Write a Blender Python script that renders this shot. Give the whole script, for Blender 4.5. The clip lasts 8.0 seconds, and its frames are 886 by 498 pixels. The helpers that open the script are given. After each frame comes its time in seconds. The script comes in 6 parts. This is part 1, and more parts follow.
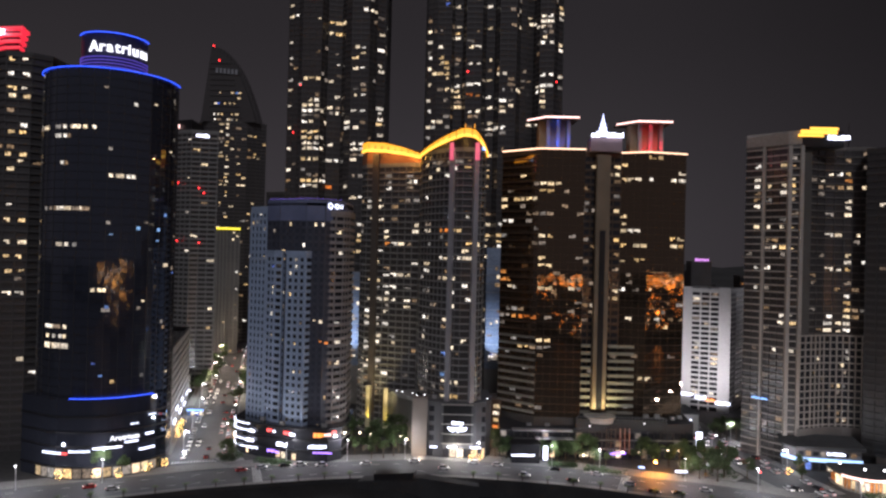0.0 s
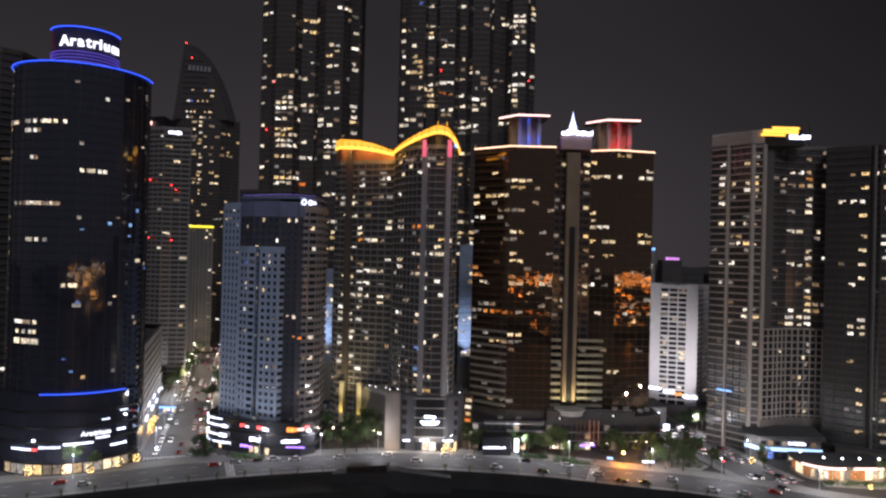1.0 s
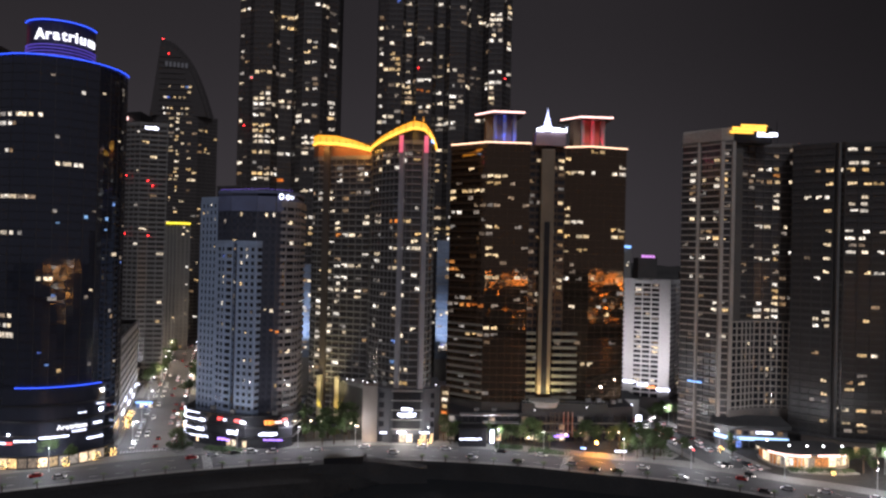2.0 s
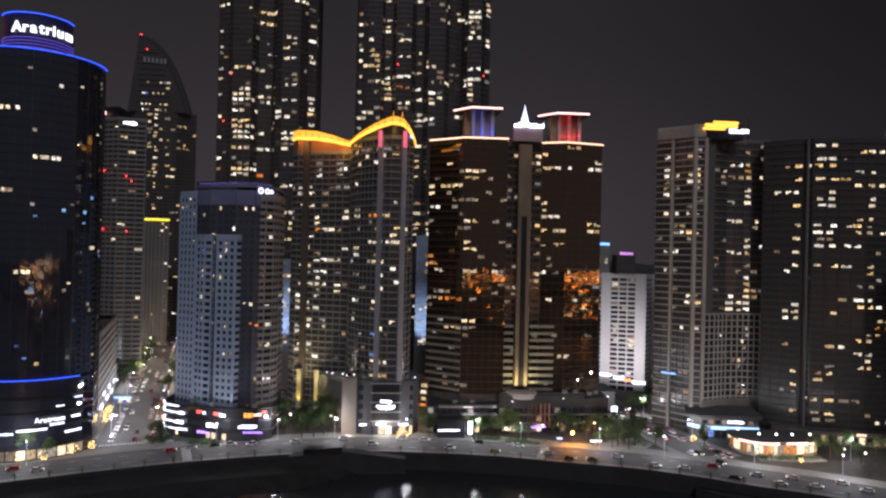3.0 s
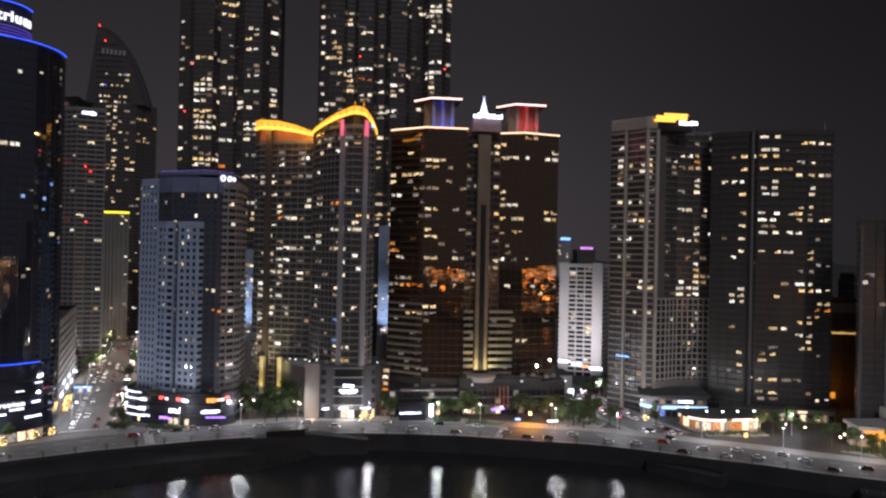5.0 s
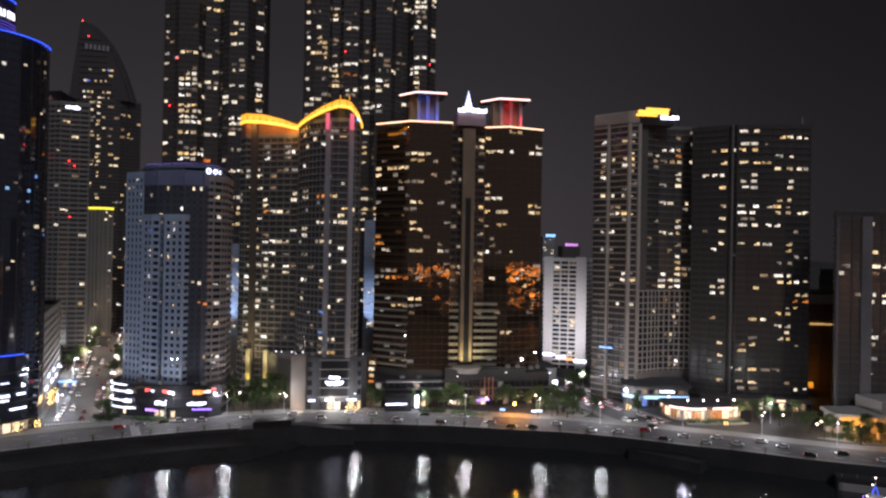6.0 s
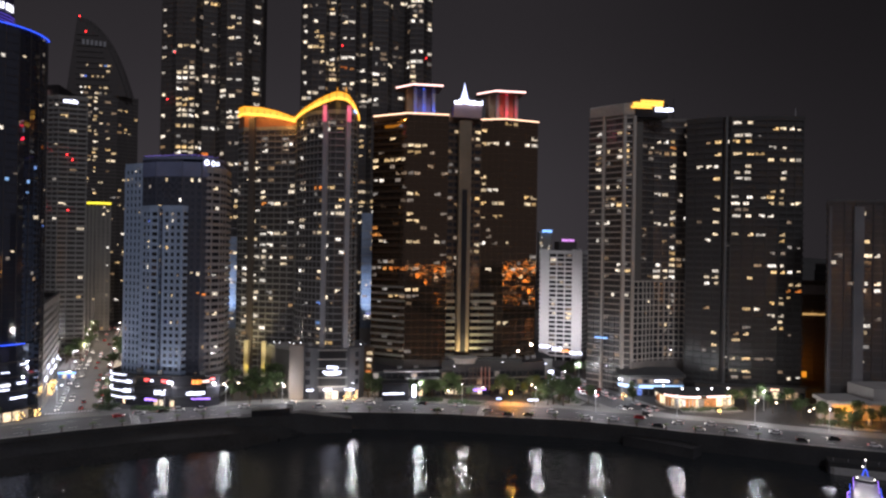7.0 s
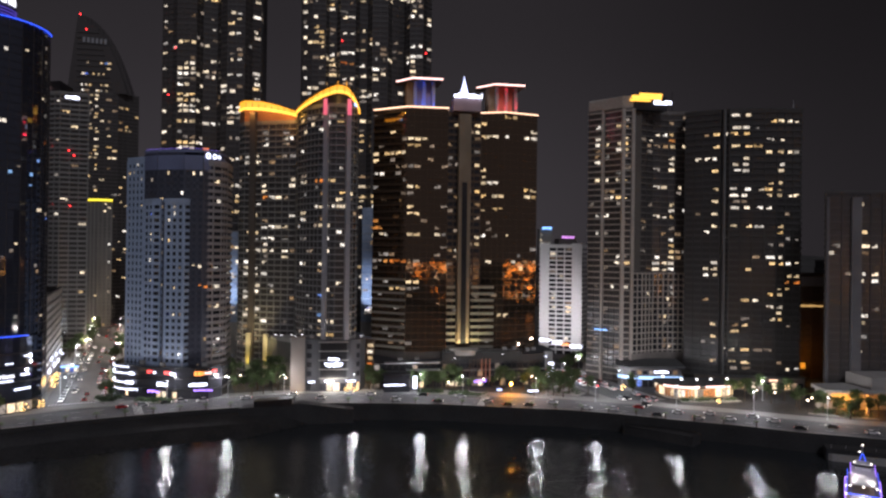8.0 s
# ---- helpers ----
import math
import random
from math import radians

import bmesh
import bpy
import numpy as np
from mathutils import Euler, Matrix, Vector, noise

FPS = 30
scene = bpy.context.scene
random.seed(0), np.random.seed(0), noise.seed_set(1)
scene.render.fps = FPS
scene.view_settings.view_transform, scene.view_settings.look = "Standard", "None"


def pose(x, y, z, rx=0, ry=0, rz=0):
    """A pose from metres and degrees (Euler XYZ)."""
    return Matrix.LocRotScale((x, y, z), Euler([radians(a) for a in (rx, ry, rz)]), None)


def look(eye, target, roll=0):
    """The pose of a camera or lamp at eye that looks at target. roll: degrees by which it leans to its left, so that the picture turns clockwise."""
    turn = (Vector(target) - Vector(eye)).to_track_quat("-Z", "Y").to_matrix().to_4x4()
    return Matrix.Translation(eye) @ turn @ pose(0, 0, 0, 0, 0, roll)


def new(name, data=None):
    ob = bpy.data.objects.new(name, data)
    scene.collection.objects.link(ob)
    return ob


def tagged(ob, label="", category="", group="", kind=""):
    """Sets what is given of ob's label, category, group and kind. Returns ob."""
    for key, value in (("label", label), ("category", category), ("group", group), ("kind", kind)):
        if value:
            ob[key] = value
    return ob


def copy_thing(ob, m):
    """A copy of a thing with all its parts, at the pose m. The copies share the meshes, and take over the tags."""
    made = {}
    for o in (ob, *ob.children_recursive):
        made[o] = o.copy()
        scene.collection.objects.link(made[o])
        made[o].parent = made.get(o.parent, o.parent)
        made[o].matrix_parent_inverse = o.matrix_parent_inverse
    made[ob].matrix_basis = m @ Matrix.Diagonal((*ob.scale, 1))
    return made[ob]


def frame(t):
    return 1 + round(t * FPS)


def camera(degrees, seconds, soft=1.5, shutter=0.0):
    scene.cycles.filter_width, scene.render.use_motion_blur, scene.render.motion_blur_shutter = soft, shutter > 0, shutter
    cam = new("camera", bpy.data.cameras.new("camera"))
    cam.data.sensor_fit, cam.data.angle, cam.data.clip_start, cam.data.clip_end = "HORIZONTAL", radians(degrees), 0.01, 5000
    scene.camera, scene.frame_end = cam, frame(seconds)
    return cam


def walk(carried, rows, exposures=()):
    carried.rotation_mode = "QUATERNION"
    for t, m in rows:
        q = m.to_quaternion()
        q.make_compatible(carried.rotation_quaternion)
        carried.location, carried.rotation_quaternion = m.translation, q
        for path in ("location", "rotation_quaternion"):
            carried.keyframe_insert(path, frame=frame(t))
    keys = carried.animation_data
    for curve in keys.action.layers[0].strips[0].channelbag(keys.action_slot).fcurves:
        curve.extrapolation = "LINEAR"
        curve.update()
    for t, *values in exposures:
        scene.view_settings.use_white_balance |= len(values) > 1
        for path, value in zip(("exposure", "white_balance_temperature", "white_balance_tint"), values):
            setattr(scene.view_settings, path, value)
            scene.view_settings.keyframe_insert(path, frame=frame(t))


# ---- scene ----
cam = camera(65.2, 8.0, soft=2.4)
METRES, EYE, TILT, LEAN, TURN = 36.0, 88.0, 0.0, 0.0, 0.0
ROWS = [
    (0.0, 0.0, 0.0, 0.0, -0.01, 0.37, -1.41),
    (0.5, 0.019, -0.0538, -0.0277, -1.11, 0.44, -1.38),
    (1.0, 0.0374, -0.1049, -0.0581, -2.02, 0.47, -1.39),
    (1.5, 0.0546, -0.162, -0.0907, -2.88, 0.49, -1.39),
    (3.0, 0.1001, -0.3187, -0.1866, -5.24, 0.43, -1.33),
    (3.5, 0.1122, -0.3742, -0.2232, -5.94, 0.47, -1.31),
    (4.0, 0.1194, -0.4261, -0.2612, -6.6, 0.46, -1.3),
    (4.5, 0.1263, -0.4788, -0.3018, -7.35, 0.44, -1.24),
    (6.0, 0.1334, -0.6101, -0.4265, -9.29, 0.37, -1.03),
    (6.5, 0.1308, -0.6525, -0.4728, -9.42, 0.3, -0.99),
    (7.0, 0.1283, -0.6848, -0.5234, -9.53, 0.23, -0.9),
    (7.5, 0.1236, -0.7158, -0.5767, -9.54, 0.18, -0.77),
    (8.0, 0.1202, -0.7387, -0.6227, -9.51, 0.22, -0.71),
]
WAY = [(t, pose(0, 0, EYE, TILT, LEAN, TURN) @ pose(METRES * x, METRES * y, METRES * z, 90 + pitch, roll, yaw)) for t, x, y, z, yaw, pitch, roll in ROWS]
walk(cam, WAY, [(0.0, 0.32, 6500, 17), (8.0, 0.32, 6500, 17)])

# ---- night sky, added fill light ----
world = bpy.data.worlds.new("night_sky")
scene.world = world
world.use_nodes = True
world.node_tree.nodes["Background"].inputs[0].default_value = (0.0214, 0.0194, 0.0212, 1)
world.node_tree.nodes["Background"].inputs[1].default_value = 2.6
# Unseen broad light, added only to lift the tower fronts out of black.
fill_sun = new("fill_sun", bpy.data.lights.new("fill_sun", "SUN"))
fill_sun.data.energy, fill_sun.data.angle, fill_sun.data.color = 0.52, radians(12), (0.84, 0.91, 1.0)
fill_sun.matrix_world = look((70, -300, 640), (20, 300, 0))


# ---- materials ----
def nodes_of(name):
    m = bpy.data.materials.new(name)
    m.use_nodes = True
    nt = m.node_tree
    return m, nt, nt.nodes["Principled BSDF"]


def link(nt, a, b):
    nt.links.new(a, b)


def surface(name, col, rough=0.6, metal=0.0, grain=6.0, stain=0.08, vary=0.25, bump=0.15, ior=1.45, each=0.0):
    """A surface with grain and stains, in metres; each: how much single pieces differ."""
    m, nt, p = nodes_of(name)
    tc = nt.nodes.new("ShaderNodeTexCoord")
    fine, wide = nt.nodes.new("ShaderNodeTexNoise"), nt.nodes.new("ShaderNodeTexNoise")
    fine.inputs["Scale"].default_value, fine.inputs["Detail"].default_value = grain, 5
    wide.inputs["Scale"].default_value, wide.inputs["Detail"].default_value = stain, 6
    for n in (fine, wide):
        link(nt, tc.outputs["Object"], n.inputs["Vector"])
    add = nt.nodes.new("ShaderNodeMath")
    add.operation = "ADD"
    link(nt, fine.outputs[0], add.inputs[0])
    link(nt, wide.outputs[0], add.inputs[1])
    last = add.outputs[0]
    if each:
        info = nt.nodes.new("ShaderNodeObjectInfo")
        mul = nt.nodes.new("ShaderNodeMath")
        mul.operation = "MULTIPLY_ADD"
        mul.inputs[1].default_value = each
        link(nt, info.outputs["Random"], mul.inputs[0])
        link(nt, last, mul.inputs[2])
        last = mul.outputs[0]
    ramp = nt.nodes.new("ShaderNodeMapRange")
    ramp.inputs[1].default_value, ramp.inputs[2].default_value = 0.7, 1.3
    ramp.inputs[3].default_value, ramp.inputs[4].default_value = 1 - vary, 1 + vary
    link(nt, last, ramp.inputs[0])
    mix = nt.nodes.new("ShaderNodeVectorMath")
    mix.operation = "SCALE"
    mix.inputs[0].default_value = col
    link(nt, ramp.outputs[0], mix.inputs["Scale"])
    link(nt, mix.outputs[0], p.inputs["Base Color"])
    p.inputs["Roughness"].default_value, p.inputs["Metallic"].default_value = rough, metal
    p.inputs["IOR"].default_value = ior
    if bump:
        b = nt.nodes.new("ShaderNodeBump")
        b.inputs["Strength"].default_value, b.inputs["Distance"].default_value = bump, 0.05
        link(nt, fine.outputs[0], b.inputs["Height"])
        link(nt, b.outputs[0], p.inputs["Normal"])
    return m


def lamp_glow(name, col, strength, sample=True):
    """Something that gives off light evenly: neon tubes, lamp glass, sign boxes, and floodlight painted as glow."""
    m, nt, p = nodes_of(name)
    p.inputs["Base Color"].default_value = (0.2, 0.2, 0.2, 1)
    p.inputs["Emission Color"].default_value = (*col, 1)
    p.inputs["Emission Strength"].default_value = strength
    if not sample:
        m.cycles.emission_sampling = "NONE"
    return m


def lit_room(name, cool, warm, low, high):
    """A lit room behind a pane: every window has its own tone and brightness, with curtains and furniture as blotches."""
    m, nt, p = nodes_of(name)
    info, tc, no = nt.nodes.new("ShaderNodeObjectInfo"), nt.nodes.new("ShaderNodeTexCoord"), nt.nodes.new("ShaderNodeTexNoise")
    shift = nt.nodes.new("ShaderNodeVectorMath")
    shift.operation = "MULTIPLY_ADD"
    shift.inputs[1].default_value = (1.3, 1.0, 1.1)
    big = nt.nodes.new("ShaderNodeMath")
    big.operation = "MULTIPLY"
    big.inputs[1].default_value = 40
    link(nt, info.outputs["Random"], big.inputs[0])
    link(nt, tc.outputs["Object"], shift.inputs[0])
    link(nt, big.outputs[0], shift.inputs[2])
    no.inputs["Scale"].default_value, no.inputs["Detail"].default_value = 1.1, 4
    link(nt, shift.outputs[0], no.inputs["Vector"])
    lev = nt.nodes.new("ShaderNodeMapRange")
    lev.inputs[1].default_value, lev.inputs[2].default_value, lev.inputs[3].default_value, lev.inputs[4].default_value = 0.32, 0.62, low * 0.35, high
    link(nt, no.outputs[0], lev.inputs[0])
    wob = nt.nodes.new("ShaderNodeMath")
    wob.operation = "FRACT"
    x7 = nt.nodes.new("ShaderNodeMath")
    x7.operation = "MULTIPLY"
    x7.inputs[1].default_value = 7.31
    link(nt, info.outputs["Random"], x7.inputs[0])
    link(nt, x7.outputs[0], wob.inputs[0])
    per = nt.nodes.new("ShaderNodeMapRange")
    per.inputs[3].default_value, per.inputs[4].default_value = 0.45, 1.25
    link(nt, info.outputs["Random"], per.inputs[0])
    mul = nt.nodes.new("ShaderNodeMath")
    mul.operation = "MULTIPLY"
    link(nt, lev.outputs[0], mul.inputs[0])
    link(nt, per.outputs[0], mul.inputs[1])
    mix = nt.nodes.new("ShaderNodeMix")
    mix.data_type = "RGBA"
    mix.inputs["A"].default_value, mix.inputs["B"].default_value = (*cool, 1), (*warm, 1)
    link(nt, wob.outputs[0], mix.inputs["Factor"])
    link(nt, mix.outputs["Result"], p.inputs["Emission Color"])
    link(nt, mul.outputs[0], p.inputs["Emission Strength"])
    p.inputs["Base Color"].default_value = (0.05, 0.05, 0.05, 1)
    p.inputs["Roughness"].default_value = 0.3
    m.cycles.emission_sampling = "NONE"
    return m


def glass(name, col, rough, wave=0.0, scale=0.15, ior=1.6, tint=(1.0, 1.0, 1.0)):
    """Dark coated facade glass; the panes are not quite flat, so reflections break up."""
    m, nt, p = nodes_of(name)
    p.inputs["Base Color"].default_value = (*col, 1)
    p.inputs["Roughness"].default_value, p.inputs["IOR"].default_value = rough, ior
    p.inputs["Specular Tint"].default_value = (*tint, 1)
    if wave:
        tc, no, b = nt.nodes.new("ShaderNodeTexCoord"), nt.nodes.new("ShaderNodeTexNoise"), nt.nodes.new("ShaderNodeBump")
        no.inputs["Scale"].default_value, no.inputs["Detail"].default_value = scale, 3
        b.inputs["Strength"].default_value, b.inputs["Distance"].default_value = 1.0, wave
        link(nt, tc.outputs["Object"], no.inputs["Vector"])
        link(nt, no.outputs[0], b.inputs["Height"])
        link(nt, b.outputs[0], p.inputs["Normal"])
    return m


asphalt = surface("asphalt", (0.085, 0.085, 0.087), 0.75, 0, 2.0, 0.06, 0.35, 0.2)
paving = surface("paving", (0.20, 0.195, 0.185), 0.8, 0, 1.2, 0.05, 0.3, 0.2)
soil = surface("city_ground", (0.05, 0.048, 0.045), 0.9, 0, 0.4, 0.01, 0.4, 0.2)
kerbstone = surface("kerbstone", (0.33, 0.32, 0.30), 0.8, 0, 3, 0.2)
road_paint = surface("road_paint", (0.62, 0.62, 0.60), 0.6, 0, 3, 0.3, 0.3)
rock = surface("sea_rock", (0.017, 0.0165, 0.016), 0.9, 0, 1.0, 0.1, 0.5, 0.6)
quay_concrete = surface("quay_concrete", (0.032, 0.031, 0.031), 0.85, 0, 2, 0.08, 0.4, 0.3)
concrete = surface("concrete", (0.30, 0.29, 0.27), 0.8, 0, 2, 0.05, 0.25, 0.15, each=0.2)
grey_band = surface("grey_band", (0.19, 0.185, 0.175), 0.7, 0, 1.5, 0.05, 0.25, 0.1, each=0.3)
beige = surface("beige_cladding", (0.40, 0.355, 0.31), 0.7, 0, 1.5, 0.05, 0.22, 0.1, each=0.2)
white_wall = surface("white_render", (0.74, 0.72, 0.70), 0.7, 0, 1.5, 0.04, 0.15, 0.1)
blue_grey = surface("blue_grey_panels", (0.36, 0.44, 0.58), 0.55, 0, 1.5, 0.05, 0.2, 0.1)
brown_panel = surface("brown_panels", (0.085, 0.055, 0.036), 0.5, 0, 1.5, 0.06, 0.3, 0.1, each=0.2)
dark_metal = surface("dark_metal", (0.035, 0.035, 0.038), 0.45, 0.6, 3, 0.1, 0.3, 0.1)
dark_band = surface("dark_band", (0.075, 0.069, 0.066), 0.5, 0.2, 2, 0.05, 0.35, 0.1, each=0.3)
pale_metal = surface("pale_metal", (0.55, 0.55, 0.56), 0.4, 0.7, 3, 0.2, 0.2, 0.05)
roof_felt = surface("roof_felt", (0.07, 0.07, 0.07), 0.9, 0, 1, 0.1, 0.3, 0.2)
trunk_bark = surface("bark", (0.10, 0.075, 0.055), 0.9, 0, 8, 1, 0.35, 0.5)
leaf = surface("leaves", (0.055, 0.085, 0.03), 0.6, 0, 0.8, 0.2, 0.5, 0.0, each=0.3)
hedge_leaf = surface("hedge_leaves", (0.05, 0.08, 0.035), 0.6, 0, 0.8, 0.2, 0.5, 0.0, each=0.3)
dark_glass = glass("dark_glass", (0.03, 0.03, 0.034), 0.06, 0.05, 0.2)
mirror_glass = glass("bronze_mirror_glass", (0.024, 0.018, 0.013), 0.015, 0.012, 0.3, ior=2.4, tint=(1.0, 0.72, 0.5))
blue_glass = glass("blue_dark_glass", (0.028, 0.030, 0.042), 0.03, 0.014, 0.25, ior=1.9, tint=(0.7, 0.82, 1.0))
tower_glass = glass("tower_glass", (0.075, 0.068, 0.066), 0.2, 0.04, 0.2)
shop_glass = glass("shop_glass", (0.03, 0.03, 0.035), 0.08, 0.02, 0.3)
room_white = lit_room("lit_room_white", (1.0, 0.96, 0.85), (1.0, 0.80, 0.50), 0.3, 1.5)
room_warm = lit_room("lit_room_warm", (1.0, 0.82, 0.52), (1.0, 0.64, 0.24), 0.3, 1.25)
room_dim = lit_room("lit_room_dim", (0.75, 0.72, 0.66), (0.9, 0.55, 0.25), 0.08, 0.42)
room_orange = lit_room("lit_room_orange", (1.0, 0.42, 0.10), (1.0, 0.25, 0.03), 0.3, 0.9)
room_blue = lit_room("lit_room_blue", (0.12, 0.2, 1.0), (0.3, 0.6, 1.0), 0.3, 0.8)
ROOMS = {"w": room_white, "y": room_warm, "d": room_dim, "o": room_orange, "b": room_blue}
neon_blue = lamp_glow("neon_blue", (0.02, 0.09, 1.0), 1.9)
neon_violet = lamp_glow("neon_violet", (0.16, 0.10, 0.9), 0.5)
neon_gold = lamp_glow("gold_led", (1.0, 0.50, 0.05), 1.7)
# Emission on the crowns and finials stands in for golden floodlight on them.
gold_floodlit = lamp_glow("gold_floodlit_glow", (1.0, 0.40, 0.02), 1.15)
led_pink = lamp_glow("pink_led", (1.0, 0.62, 0.55), 2.2)
led_warm = lamp_glow("warm_led", (1.0, 0.62, 0.40), 2.0)
led_white = lamp_glow("white_led", (0.74, 0.80, 1.0), 3.4)
led_cool = lamp_glow("cool_led", (0.72, 0.80, 1.0), 2.4)
led_blue = lamp_glow("blue_led", (0.2, 0.45, 1.0), 2.0)
led_red = lamp_glow("red_led", (1.0, 0.06, 0.05), 2.2)
led_orange = lamp_glow("orange_led", (1.0, 0.30, 0.03), 1.8)
led_violet = lamp_glow("violet_led", (0.36, 0.18, 1.0), 2.4)
lamp_glass = lamp_glow("lamp_glass", (0.92, 0.96, 1.0), 10.0)
lamp_orange_glass = lamp_glow("sodium_lamp_glass", (1.0, 0.40, 0.05), 9.0, False)
beacon_glass = lamp_glow("red_beacon", (1.0, 0.03, 0.03), 6.0, False)
head_glow = lamp_glow("headlight_glow", (1.0, 0.95, 0.85), 4.5, False)
tail_glow = lamp_glow("taillight_glow", (1.0, 0.05, 0.02), 1.6, False)
shop_room = lit_room("lit_shop", (1.0, 0.86, 0.62), (1.0, 0.66, 0.32), 0.7, 2.0)
rubber = surface("tyre_rubber", (0.02, 0.02, 0.02), 0.9, 0, 10, 1, 0.2, 0.1)


# ---- building blocks ----
def part(name, bm, material, parent=None, label=""):
    me = bpy.data.meshes.new(name)
    bm.to_mesh(me)
    bm.free()
    me.materials.append(material)
    ob = new(name, me)
    if parent:
        ob.parent = parent
    if label:
        ob["label"] = label
    return ob


def piece(name, me, parent, m):
    """One more object on a mesh that others use too."""
    ob = new(name, me)
    ob.parent = parent
    ob.matrix_basis = m
    return ob


def thing(name, label, category, at=(0, 0, 0), turn=0, group="", kind=""):
    ob = new(name)
    ob.empty_display_size = 0.5
    ob.matrix_basis = pose(*at, 0, 0, turn)
    return tagged(ob, label, category, group, kind)


def box(bm, c, s, turn=0.0, bevel=0.0):
    g = bmesh.ops.create_cube(bm, size=1)["verts"]
    bmesh.ops.scale(bm, vec=s, verts=g)
    if turn:
        bmesh.ops.rotate(bm, matrix=Matrix.Rotation(radians(turn), 3, "Z"), verts=g)
    bmesh.ops.translate(bm, vec=c, verts=g)
    if bevel:
        bmesh.ops.bevel(bm, geom=list({e for v in g for e in v.link_edges}), offset=bevel, segments=1, affect="EDGES")
    return bm


def cyl(bm, c, r1, r2, h, seg=16):
    g = bmesh.ops.create_cone(bm, cap_ends=True, segments=seg, radius1=r1, radius2=r2, depth=h)["verts"]
    bmesh.ops.translate(bm, vec=(c[0], c[1], c[2] + h / 2), verts=g)
    return bm


def prism(bm, pts, z0, z1):
    """An upright block on a plan; z1 may be a height for each corner."""
    n = len(pts)
    tops = z1 if isinstance(z1, (list, tuple)) else [z1] * n
    a = [bm.verts.new((x, y, z0)) for x, y in pts]
    b = [bm.verts.new((x, y, z)) for (x, y), z in zip(pts, tops)]
    for i in range(n):
        j = (i + 1) % n
        bm.faces.new((a[i], a[j], b[j], b[i]))
    bm.faces.new(b)
    bm.faces.new(a[::-1])
    return bm


def spread(pts, d):
    """The plan with its sides moved out by d."""
    out, n = [], len(pts)
    for i in range(n):
        p, q, r = Vector(pts[i - 1]), Vector(pts[i]), Vector(pts[(i + 1) % n])
        u, v = (q - p).normalized(), (r - q).normalized()
        a, b = Vector((u.y, -u.x)), Vector((v.y, -v.x))
        k = a + b
        k = k / max(0.35, k.dot(k) / 2)
        out.append((q.x + k.x * d, q.y + k.y * d))
    return out


def ring(bm, pts, d0, d1, z0, z1):
    """A band that runs round a plan."""
    a, b, n = spread(pts, d0), spread(pts, d1), len(pts)
    lo = [bm.verts.new((x, y, z0)) for x, y in a], [bm.verts.new((x, y, z0)) for x, y in b]
    hi = [bm.verts.new((x, y, z1)) for x, y in a], [bm.verts.new((x, y, z1)) for x, y in b]
    for i in range(n):
        j = (i + 1) % n
        bm.faces.new((lo[1][i], lo[1][j], hi[1][j], hi[1][i]))
        bm.faces.new((hi[1][i], hi[1][j], hi[0][j], hi[0][i]))
        bm.faces.new((lo[0][i], lo[0][j], lo[1][j], lo[1][i]))
    return bm


def strip(bm, line, d0, d1, z0, z1):
    """A wall or tube that follows an open line, from d0 to d1 beside it. z0, z1: heights, or one for each corner."""
    n = len(line)
    za = z0 if isinstance(z0, (list, tuple)) else [z0] * n
    zb = z1 if isinstance(z1, (list, tuple)) else [z1] * n
    rows = []
    for i in range(n):
        p, r = Vector(line[max(0, i - 1)]), Vector(line[min(n - 1, i + 1)])
        u = (r - p).normalized()
        k = Vector((u.y, -u.x))
        q = Vector(line[i])
        a, b = q + k * d0, q + k * d1
        rows.append([bm.verts.new((a.x, a.y, za[i])), bm.verts.new((b.x, b.y, za[i])), bm.verts.new((b.x, b.y, zb[i])), bm.verts.new((a.x, a.y, zb[i]))])
    for i in range(n - 1):
        for k in range(4):
            bm.faces.new((rows[i][k], rows[i + 1][k], rows[i + 1][(k + 1) % 4], rows[i][(k + 1) % 4]))
    bm.faces.new(rows[0][::-1])
    bm.faces.new(rows[-1])
    bmesh.ops.recalc_face_normals(bm, faces=bm.faces)
    return bm


WINDOW = {}


def window_mesh(w, h, tone, kind=0):
    """The lit panes of a room between mullions, shared by all windows of its size; blinds and curtains cover some of them."""
    key = (round(w, 1), round(h, 1), tone, kind)
    if key not in WINDOW:
        own = random.Random(kind * 31 + round(w * 10))
        bm = bmesh.new()
        n = max(1, round(w / 1.3))
        for i in range(n):
            blind = 0 if kind == 0 else own.choice((0, 0, 0.15, 0.35, 0.6))
            if n > 2 and kind and i in (0, n - 1) and own.random() < 0.35:
                continue
            hh = h * (1 - blind)
            box(bm, ((i + 0.5) * w / n - w / 2, 0.0, (hh - h) / 2 if kind % 2 else (h - hh) / 2), (w / n - 0.14, 0.10, hh))
        if not bm.verts:
            box(bm, (0, 0, 0), (w * 0.5, 0.10, h))
        me = bpy.data.meshes.new("window")
        bm.to_mesh(me)
        bm.free()
        me.materials.append(ROOMS[tone])
        WINDOW[key] = me
    return WINDOW[key]


# Share of a tower's other windows that glow dimly: faint rooms, and painted-in glass reflections.
DIM = {"beige_corner": 0.10, "gold_roof": 0.06, "arched_crown": 0.06, "dark_wide": 0.015, "bronze_middle": 0.12, "bronze_71": 0.07, "bronze_72": 0.03, "twin_a": 0.05, "twin_b": 0.05}
